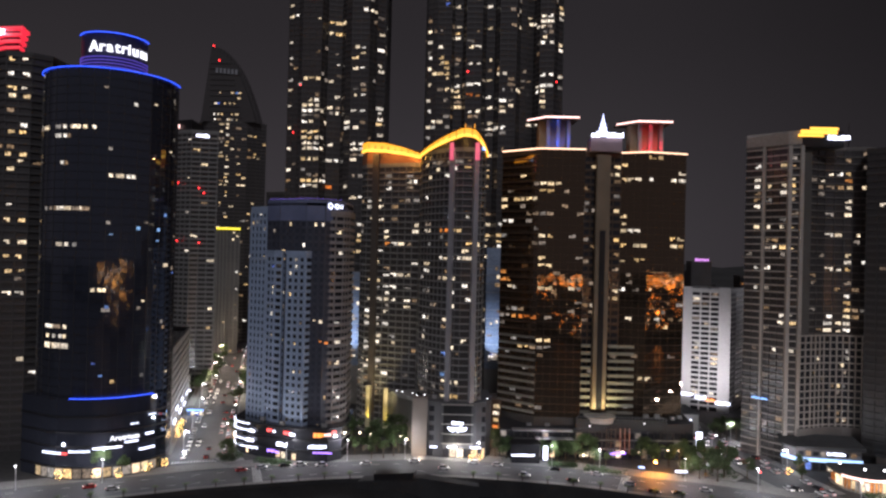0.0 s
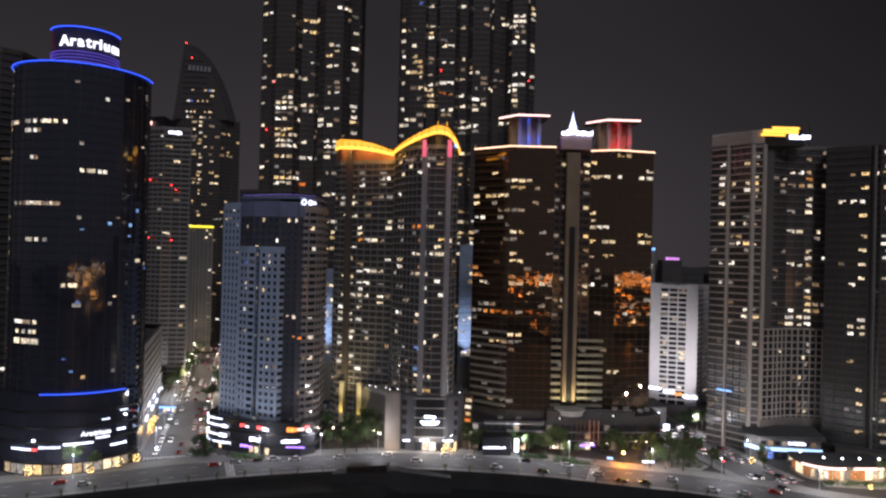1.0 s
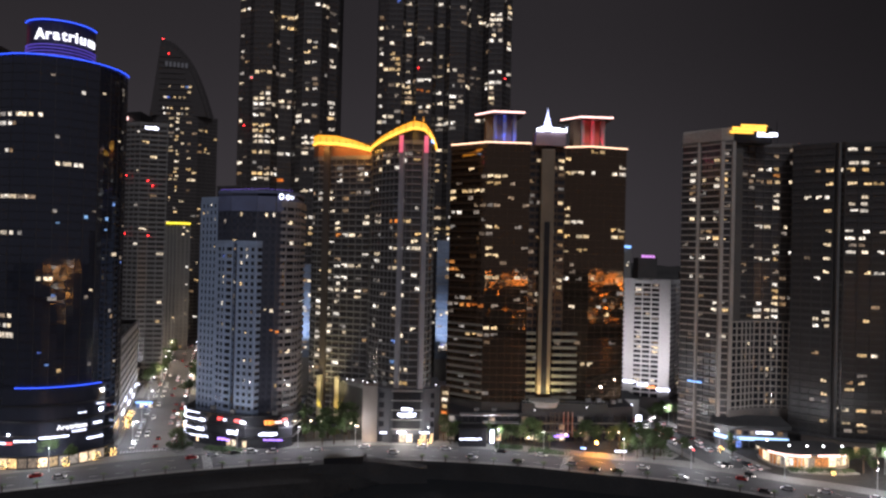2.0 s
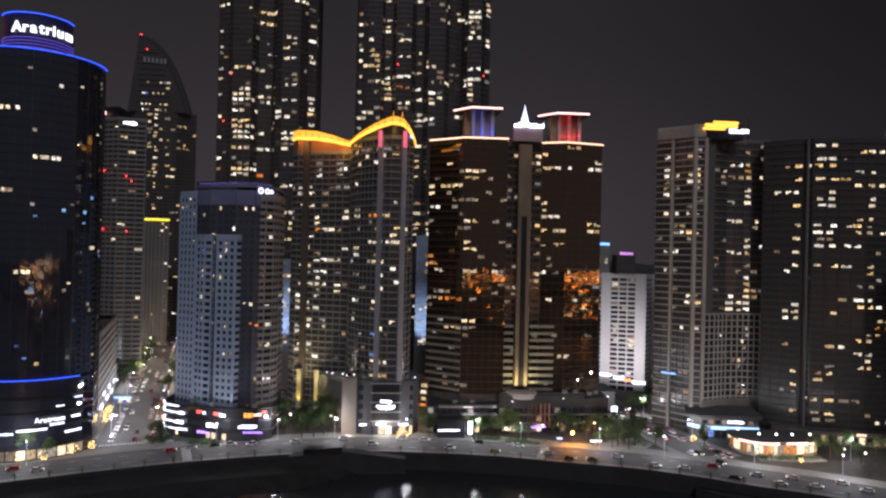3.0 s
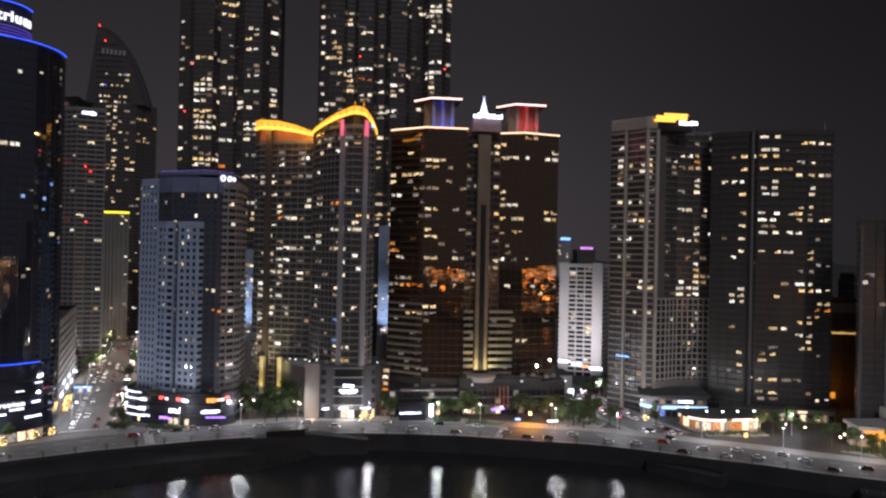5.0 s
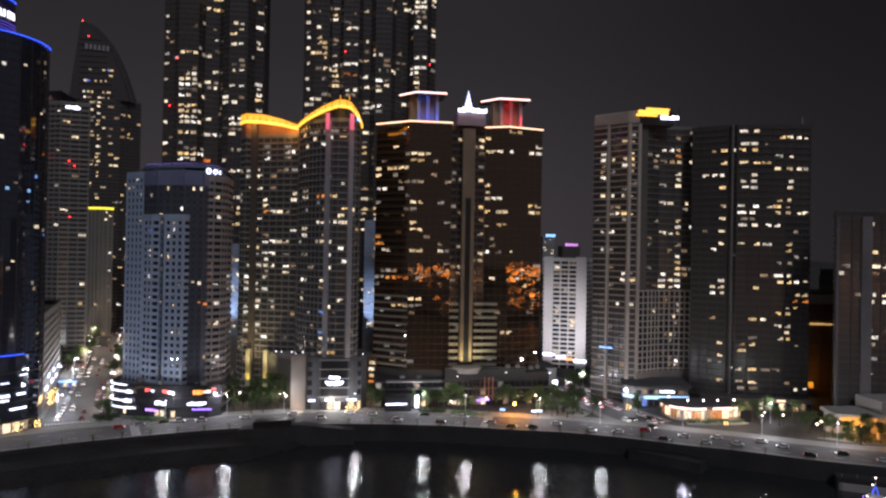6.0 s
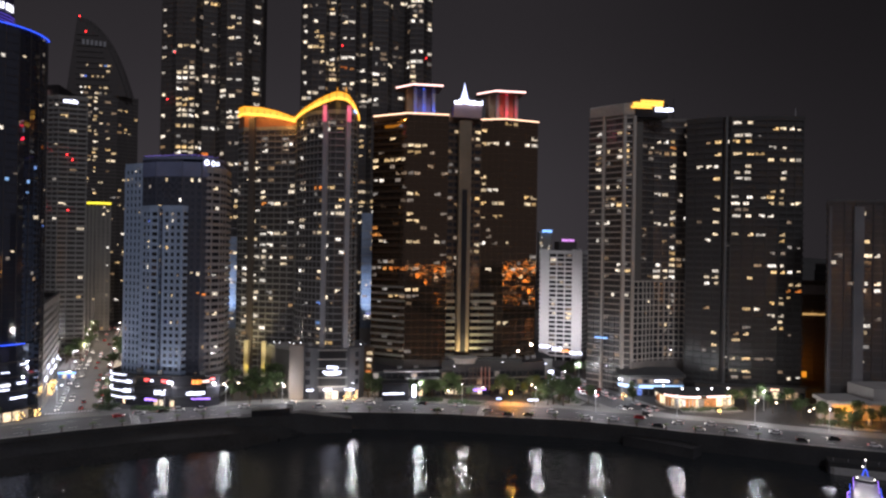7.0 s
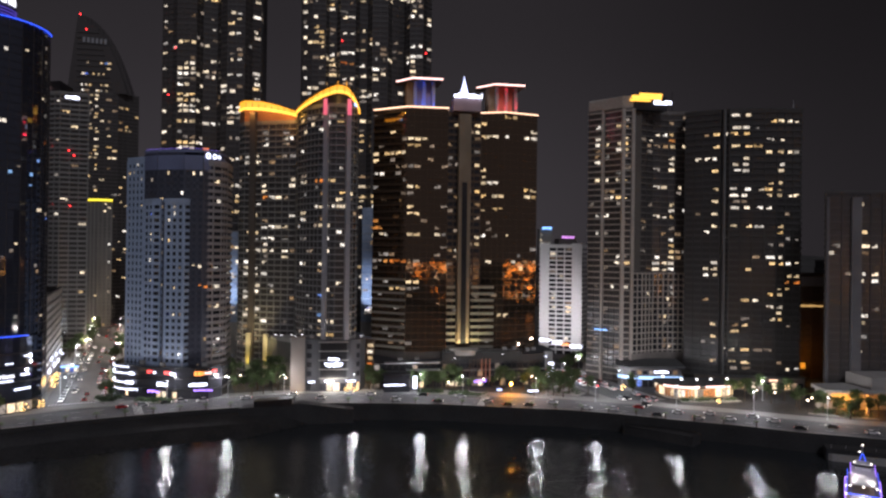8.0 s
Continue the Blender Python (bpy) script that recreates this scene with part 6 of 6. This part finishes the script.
TREES = [tree(1, 8.5), tree(2, 7.0), tree(3, 10.0)]
rnd = random.Random(42)
spots = [(-36, 300), (-33, 306), (-30, 311), (-26, 306), (-23, 314), (-19, 312), (-37, 309), (-28, 300), (-16.5, 304), (24.5, 302), (27.5, 297), (25, 308), (47, 297), (51, 295), (55, 297), (58, 294), (62, 296), (50, 291.5), (66, 289), (70, 292),
         (86, 291), (91, 292), (97, 294), (101, 291), (106, 295), (108, 290), (112, 295), (114, 288), (118, 292), (119, 284), (121, 296), (116, 279), (108, 281), (111, 301), (117, 303), (141, 350), (143, 346), (139, 344), (146, 342),
         (-92, 325), (-91, 331), (-93, 320), (-147, 425), (-150, 432), (-156, 470), (-160, 480), (-158, 492), (-165, 500), (-163, 512), (-152, 440), (-170, 520), (-168, 487), (-172, 478), (-150, 455), (-118, 420), (-125, 440), (-132, 470),
         (203, 240), (206, 246), (200, 252), (210, 236), (213, 250), (207, 231), (216, 222), (211, 228), (197, 262), (224, 224), (193, 254), (190, 259), (-142, 428), (-146, 421), (-144, 437), (-148, 447), (-151, 457), (-146, 414), (-134, 262), (-141, 260), (-127, 263), (-148, 262), (-119, 266), (220, 226),
         (-29, 294), (-24, 297), (-20, 299), (30, 299), (33, 301), (44, 299), (49, 300), (54, 300), (62, 300), (66, 298), (84, 299), (90, 301), (95, 303), (101, 303), (107, 304), (103, 286), (99, 280), (105, 277), (111, 276), (117, 282), (121, 288), (124, 279), (113, 286), (140, 338), (136, 342),
         (-114, 399), (-116, 392), (-158, 497), (-162, 503), (-166, 494), (-155, 488), (-171, 545), (-176, 560), (-180, 590), (204, 262), (209, 257), (215, 240), (219, 235), (227, 223), (232, 221), (212, 221), (186, 262), (149, 285), (147, 279), (-88, 288), (-84, 286)]
for i, (x, y) in enumerate(spots):
    src = TREES[i % 3]
    k = rnd.uniform(0.75, 1.1) * (0.65 if y < 263 and x < 0 else 1.65 if i < 9 else 1.5 if 405 < y < 460 else 1.15)
    if i < 3:
        src.matrix_basis = pose(x, y, 0.1, 0, 0, rnd.uniform(0, 360))
        continue
    o = copy_thing(src, pose(x + rnd.uniform(-1, 1), y + rnd.uniform(-1, 1), 0.1, 0, 0, rnd.uniform(0, 360)))
    o.scale = (k, k, k)


def palm(seed):
    rnd = random.Random(seed)
    th = thing("promenade_palm", "small dark palm on the promenade", "palm tree", group="promenade palms")
    part("trunk", cyl(bmesh.new(), (0, 0, 0), 0.2, 0.13, 2.6, 8), trunk_bark, th)
    bm = bmesh.new()
    for k in range(13):
        a, lift = k * 2.4, rnd.uniform(-0.1, 0.6)
        d, w = Vector((math.cos(a), math.sin(a), 0)), Vector((-math.sin(a), math.cos(a), 0)) * 0.22
        pts = [Vector((0, 0, 2.6)) + d * r + Vector((0, 0, lift * r - 0.34 * r * r)) for r in (0, 0.6, 1.2, 1.7)]
        vs = [(bm.verts.new(p - w * f), bm.verts.new(p + w * f)) for p, f in zip(pts, (0.4, 1, 0.9, 0.1))]
        for (a0, a1), (b0, b1) in zip(vs, vs[1:]):
            bm.faces.new((a0, a1, b1, b0))
    part("fronds", bm, leaf, th)
    return th


PALM = palm(1)
for i in range(34):
    a = at_quay(-146 + i * 9.4, 3.2)
    if i == 0:
        PALM.matrix_basis = pose(a[0], a[1], 0.16)
    elif not -30 < a[0] < 12:
        copy_thing(PALM, pose(a[0], a[1], 0.16, 0, 0, i * 77))

rnd = random.Random(31)
for x, y, h in ((-128, 260, 3.4), (-120.5, 262.5, 3.4), (-112.5, 270, 3.2), (-109, 277, 3.0), (-141, 258, 3.0), (14, 295.4, 2.0), (18, 296.4, 2.2), (176, 255.4, 1.6), (145, 286, 2.6)):
    th = thing("lit_shrub", "shrub hung with small warm lights", "shrub", group="lit shrubs")
    bm = bmesh.new()
    leaf_cloud(bm, rnd, (x, y, 0.4 + h * 0.55), (h * 0.42, h * 0.42, h * 0.5), 160, 0.2)
    part("leaves", bm, leaf, th)
    part("stem", cyl(bmesh.new(), (x, y, 0), 0.1, 0.06, h * 0.7, 6), trunk_bark, th)
    bm = bmesh.new()
    for k in range(26):
        v = Vector((rnd.gauss(0, 1), rnd.gauss(0, 1), rnd.gauss(0, 1))).normalized()
        box(bm, (x + v.x * h * 0.44, y + v.y * h * 0.44, 0.4 + h * 0.55 + v.z * h * 0.5), (0.16, 0.16, 0.16))
    tagged(part("fairy_light", bm, fairy_glow, th), "small warm lights", kind="stuff")


KIOSK_A = thing("street_kiosk", "small kiosk lit in blue and white", "kiosk")
part("wall", box(bmesh.new(), (-127, 364, 1.9), (9, 5, 3.8)), concrete, KIOSK_A)
part("roof", box(bmesh.new(), (-127, 364, 4.0), (10, 6, 0.4)), roof_felt, KIOSK_A)
part("sign_band", box(bmesh.new(), (-127, 361.2, 3.3), (8.6, 0.3, 0.8)), led_blue, KIOSK_A, "blue light band")
for k in range(4):
    part("shop_window", box(bmesh.new(), (-130.2 + k * 2.1, 361.4, 1.5), (1.7, 0.2, 2.0)), room_white if k % 2 else room_blue, KIOSK_A)
for i, (x, y, h) in enumerate(((-121, 325, 5.0), (-119.5, 319, 4.6), (-123, 331, 4.8), (-125, 338, 4.4), (-94, 322, 3.6))):
    th = thing("lit_street_tree", "young street tree wound with warm fairy lights", "tree", group="lit street trees")
    part("stem", cyl(bmesh.new(), (x, y, 0), 0.14, 0.07, h * 0.8, 6), trunk_bark, th)
    bm = bmesh.new()
    for k in range(5):
        leaf_cloud(bm, rnd, (x + rnd.uniform(-1, 1), y + rnd.uniform(-1, 1), h * rnd.uniform(0.55, 0.95)), (1.1, 1.1, 0.8), 60, 0.22)
    part("crown", bm, leaf, th)
    bm = bmesh.new()
    for k in range(34):
        box(bm, (x + rnd.gauss(0, 0.8), y - 0.5 + rnd.gauss(0, 0.8), h * rnd.uniform(0.15, 1.0)), (0.17, 0.17, 0.17))
    tagged(part("fairy_light", bm, fairy_glow, th), "small warm lights", kind="stuff")
SHOP_ROW = thing("street_shop_terrace", "low street shops with bright window fronts", "building")
for k in range(9):
    y = 452 + k * 19
    x = -137 - (y - 440) * 0.262 - 20
    o = part("shop_front", box(bmesh.new(), (0, 0, 3.2 + k % 3), (8, 17, 6.4 + 2 * (k % 3))), concrete, SHOP_ROW)
    o.matrix_basis = pose(x - 5, y + 6, 0, 0, 0, 14.5)
    for j in range(3):
        g = part("shop_window", box(bmesh.new(), (4.1, -5.5 + j * 5.5, 1.9), (0.25, 4.2, 2.8)), (shop_room, room_white, shop_room)[(j + k) % 3], SHOP_ROW)
        g.matrix_basis = o.matrix_basis
    s = part("shop_sign", box(bmesh.new(), (4.2, 0, 4.4), (0.3, 9, 1.0)), (led_cool, led_white, led_pink, led_violet)[k % 4], SHOP_ROW, "bright sign band")
    s.matrix_basis = o.matrix_basis


def hedge(pts, h, seed, label="clipped green hedge in a planted island"):
    rnd = random.Random(seed)
    th = thing("hedge", label, "hedge")
    part("planter", prism(bmesh.new(), spread(pts, 0.4), 0, 0.35), kerbstone, th)
    bm = bmesh.new()
    xs, ys = [p[0] for p in pts], [p[1] for p in pts]
    tri = list(zip(pts, pts[1:] + pts[:1]))
    n = 0
    while n < 60:
        c = (rnd.uniform(min(xs), max(xs)), rnd.uniform(min(ys), max(ys)))
        if all((b[0] - a[0]) * (c[1] - a[1]) - (b[1] - a[1]) * (c[0] - a[0]) > 0 for a, b in tri):
            leaf_cloud(bm, rnd, (*c, 0.3 + h * rnd.uniform(0.3, 0.8)), (1.3, 1.3, h * 0.5), 45, 0.25)
            n += 1
    part("leaves", bm, hedge_leaf, th)


hedge([(-93, 289), (-86, 283), (-81, 289), (-87, 298)], 2.0, 1)
hedge([(-76, 284), (-60, 280.5), (-59, 284), (-75, 289)], 1.6, 2)
hedge([(100, 284), (118, 276), (124, 282), (121, 300), (104, 300)], 1.8, 3)
hedge([(161, 259), (180, 256.5), (188, 258), (187, 261), (162, 263)], 1.4, 4)
hedge([(60, 283), (76, 279), (77, 284), (62, 290)], 1.4, 5)
hedge([(203, 232), (214, 222), (224, 220), (214, 231)], 2.4, 6)
hedge([(46, 290), (57, 287.5), (58, 292), (47, 294)], 1.4, 7)


# ---- cars ----
def car(paint, seed, tall=1.0):
    th = thing("car", {"w": "white", "k": "black", "s": "silver", "r": "red", "o": "orange"}[seed] + " car on the road with its lights on", "car", group="cars on the road")
    sec = [(-2.2, 0.45, 0.75), (-2.1, 0.35, 0.95), (-1.2, 0.3, 1.0), (1.1, 0.3, 0.98), (2.0, 0.35, 0.85), (2.2, 0.45, 0.7)]
    bm = bmesh.new()
    rings = []
    for x, z0, z1 in sec:
        w = 0.9 if abs(x) < 2.15 else 0.8
        rings.append([bm.verts.new((x, -w, z0)), bm.verts.new((x, w, z0)), bm.verts.new((x, w * 0.95, z1)), bm.verts.new((x, -w * 0.95, z1))])
    for a, b in zip(rings, rings[1:]):
        for k in range(4):
            bm.faces.new((a[k], a[(k + 1) % 4], b[(k + 1) % 4], b[k]))
    bm.faces.new(rings[0])
    bm.faces.new(rings[-1][::-1])
    bmesh.ops.recalc_face_normals(bm, faces=bm.faces)
    part("body", bm, paint, th)
    lo, hi = [(-1.75, -0.84), (1.2, -0.84), (1.2, 0.84), (-1.75, 0.84)], [(-1.3, -0.68), (0.45, -0.68), (0.45, 0.68), (-1.3, 0.68)]
    bm = bmesh.new()
    a, b = [bm.verts.new((x, y, 0.95)) for x, y in lo], [bm.verts.new((x, y, 0.95 + 0.5 * tall)) for x, y in hi]
    for i in range(4):
        bm.faces.new((a[i], a[(i + 1) % 4], b[(i + 1) % 4], b[i]))
    bm.faces.new(b)
    part("cabin_glass", bm, dark_glass, th)
    part("roof", box(bmesh.new(), (-0.42, 0, 0.97 + 0.5 * tall), (1.8, 1.38, 0.07), 0, 0.03), paint, th)
    wb = cyl(bmesh.new(), (0, 0, -0.11), 0.33, 0.33, 0.22, 12)
    wm = bpy.data.meshes.new("wheel")
    wb.to_mesh(wm)
    wb.free()
    wm.materials.append(rubber)
    for x in (-1.35, 1.35):
        for y in (-0.82, 0.82):
            piece("wheel", wm, th, pose(x, y, 0.33, 90, 0, 0))
    for y in (-0.6, 0.6):
        part("headlight", box(bmesh.new(), (2.19, y, 0.66), (0.1, 0.36, 0.18)), head_glow, th, "lit white headlight")
        part("tail_light", box(bmesh.new(), (-2.2, y, 0.76), (0.08, 0.36, 0.16)), tail_glow, th, "lit red tail light")
    return th


def paint(name, col):
    return surface(name, col, 0.3, 0.1, 20, 0.5, 0.08, 0.0)


CARS = [car(paint("white_paint", (0.75, 0.75, 0.75)), "w"), car(paint("black_paint", (0.015, 0.015, 0.017)), "k"), car(paint("silver_paint", (0.42, 0.43, 0.44)), "s"), car(paint("red_paint", (0.4, 0.02, 0.02)), "r"), car(paint("white_van_paint", (0.7, 0.7, 0.7)), "w", 1.6)]
parked = []
rnd = random.Random(8)
for x, inland, d in ((-139, 8, 1), (-119, 17, 0), (-112, 12, 1), (-71, 20, 1), (-64, 21.5, 1), (-56, 22, 1), (-50, 22, 1), (-43, 20, 0), (-26, 20, 0), (-8, 22, 0), (2, 13, 1), (13, 22.5, 0), (22, 21, 1), (33, 10, 1), (44, 21, 0), (51, 9, 1), (59, 20, 1),
                     (70, 12.5, 0), (79, 8, 1), (88, 9, 0), (97, 16, 1), (109, 9, 1), (118, 11, 0), (126, 19, 1), (133, 8, 1), (139, 16, 0), (147, 9, 1), (151, 19, 0), (157, 12, 1), (163, 21, 1), (169, 17, 0), (177, 9, 1), (188, 16, 0), (199, 11, 1)):
    a = at_quay(x, inland)
    parked.append((a[0], a[1], a[2] + (0 if d else 180), 0.03))
for line, n0, n1, lanes, z in ((STREET_A, 4, 58, (-6, -2.2, 3, 6.5, 9.8), 0.05), (STREET_B, 4, 30, (-6.4, -3, 2.4, 6.2), 0.07)):
    for i in range(n0, min(n1, len(line) - 1)):
        for k, off in enumerate(lanes):
            if rnd.random() < ((0.8 if k in (0, 4) else 0.2) if line is STREET_A else 0.55) and not (line is STREET_A and 18 < i < 22):
                u = (Vector(line[i + 1]) - Vector(line[i])).normalized()
                q = Vector(line[i]) + Vector((u.y, -u.x)) * off
                ang = math.degrees(math.atan2(u.y, u.x))
                parked.append((q.x, q.y, ang + (180 if off < 0 else 0), z))
used = set()
for i, (x, y, tr, z) in enumerate(parked):
    k = rnd.choice((0, 0, 0, 1, 1, 2, 2, 3, 4))
    if k not in used:
        used.add(k)
        CARS[k].matrix_basis = pose(x, y, z, 0, 0, tr)
    else:
        copy_thing(CARS[k], pose(x, y, z, 0, 0, tr))

# ---- the excursion boat ----
BOAT = thing("excursion_boat", "white excursion boat outlined in blue and violet lights", "boat", (161, 154.5, -6), 50)
hull = [(-17, -4.2), (8, -4.4), (13, -3.0), (17.5, 0), (13, 3.0), (8, 4.4), (-17, 4.2)]
white_gloss = surface("white_boat_paint", (0.7, 0.7, 0.72), 0.35, 0, 3, 0.3, 0.1, 0.05)
deck_wood = surface("deck_boards", (0.34, 0.25, 0.17), 0.6, 0, 4, 0.4, 0.25, 0.1)
boat_lamp_glass = lamp_glow("boat_lamp_glass", (1.0, 0.93, 0.85), 4.5)
part("hull", prism(bmesh.new(), hull, -0.6, [2.4, 2.5, 3.1, 3.5, 3.1, 2.5, 2.4]), white_gloss, BOAT)
part("rubbing_strake", ring(bmesh.new(), hull, -0.05, 0.18, 1.5, 1.8), dark_metal, BOAT)
part("main_deck", prism(bmesh.new(), spread(hull, -0.4), 2.3, 2.62), deck_wood, BOAT, "brown boarded deck")
part("lower_cabin", box(bmesh.new(), (-2.5, 0, 3.9), (21, 6.6, 2.6), 0, 0.2), white_gloss, BOAT)
part("upper_deck", box(bmesh.new(), (-3, 0, 5.3), (23, 7.8, 0.22), 0, 0.08), deck_wood, BOAT, "brown boarded upper deck")
part("upper_cabin", box(bmesh.new(), (1.5, 0, 6.5), (10, 5.4, 2.2), 0, 0.2), white_gloss, BOAT)
part("top_deck", box(bmesh.new(), (0.5, 0, 7.7), (13, 6.2, 0.2), 0, 0.08), white_gloss, BOAT)
part("wheelhouse", box(bmesh.new(), (5, 0, 8.7), (4, 4, 2.0), 0, 0.2), white_gloss, BOAT)
part("wheelhouse_glass", box(bmesh.new(), (5, 0, 9.0), (4.1, 4.1, 0.8)), dark_glass, BOAT)
for z, x, l, w in ((4.1, -2.5, 19, 6.7), (6.7, 1.5, 8.6, 5.5)):
    n = int(l / 1.9)
    for i in range(n):
        for s in (-1, 1):
            part("cabin_window", box(bmesh.new(), (x - l / 2 + (i + 0.5) * l / n, s * w / 2, z), (l / n - 0.4, 0.08, 0.95)), room_white, BOAT, "lit cabin window")
    part("stern_window", box(bmesh.new(), (x - l / 2 - (0.95 if z < 5 else 0.75), 0, z), (0.1, 3.6, 1.1)), room_white, BOAT, "lit cabin window")
for s in (-1, 1):
    part("rail_light", strip(bmesh.new(), [(-17, s * 4.4), (8, s * 4.6), (13, s * 3.2), (17.6, s * 0.2)], -0.1, 0.1, 3.3, 3.55), led_violet, BOAT, "violet light line along the rail")
    part("rail_light", box(bmesh.new(), (-3, s * 3.95, 6.2), (23, 0.12, 0.14)), neon_blue, BOAT, "blue light line along the rail")
    part("rail_light", box(bmesh.new(), (0.5, s * 3.15, 8.7), (13, 0.12, 0.14)), led_violet, BOAT, "violet light line along the rail")
    for i in range(12):
        part("rail_post", cyl(bmesh.new(), (-14 + i * 2.0, s * 3.95, 5.4), 0.05, 0.05, 0.85, 6), pale_metal, BOAT)
    leg = part("mast_leg", box(bmesh.new(), (0, 0, 0), (0.2, 0.2, 8.0)), neon_blue, BOAT, "blue-lit leg of the mast frame")
    leg.matrix_basis = pose(9.5, s * 1.3, 7.4, s * 17, 0, 0)
part("mast_tie", box(bmesh.new(), (9.5, 0, 8.0), (0.3, 3.0, 0.3)), white_gloss, BOAT)
part("mast", cyl(bmesh.new(), (9.5, 0, 11.0), 0.16, 0.06, 3.0, 8), pale_metal, BOAT)
part("stern_light", box(bmesh.new(), (-17.1, 0, 2.6), (0.2, 8, 0.3)), neon_blue, BOAT, "blue light line at the stern")
part("stern_light", box(bmesh.new(), (-14.6, 0, 5.5), (0.2, 7.6, 0.25)), neon_blue, BOAT, "blue light line at the stern")
part("awning", box(bmesh.new(), (-9.5, 0, 8.0), (8.5, 6.4, 0.15), 0, 0.05), white_gloss, BOAT)
for x in (-13.4, -5.8):
    for s in (-3, 3):
        part("awning_post", cyl(bmesh.new(), (x, s, 5.4), 0.07, 0.07, 2.6, 6), pale_metal, BOAT)
for x, y, z in ((-15.8, -2.6, 3.6), (-15.8, 0, 3.6), (-15.8, 2.6, 3.6), (-14.2, -3.2, 7.7), (-14.2, 0, 7.7), (-14.2, 3.2, 7.7), (-4.6, -2.4, 7.2), (-4.6, 2.4, 7.2), (2.6, -2.2, 10.1), (2.6, 2.2, 10.1), (9.5, 0, 13.9), (9.2, 0.7, 11.8), (-8, -4.2, 3.4), (0, -4.4, 3.4), (0, 4.4, 3.4), (-8, 4.2, 3.4)):
    part("deck_lamp", box(bmesh.new(), (x, y, z), (0.3, 0.42, 0.3), 0, 0.05), boat_lamp_glass, BOAT, "bright deck lamp")
for x, y, z, w in ((-16, 0, 5.0, 260), (-9.5, -2.0, 9.4, 260), (-4, 2, 9.6, 220), (12, 0, 6.5, 160)):
    q = pose(161, 154.5, -6, 0, 0, 50) @ Vector((x, y, z))
    lamp("deck_light", "POINT", q, w, (1.0, 0.94, 0.9), 0.3)
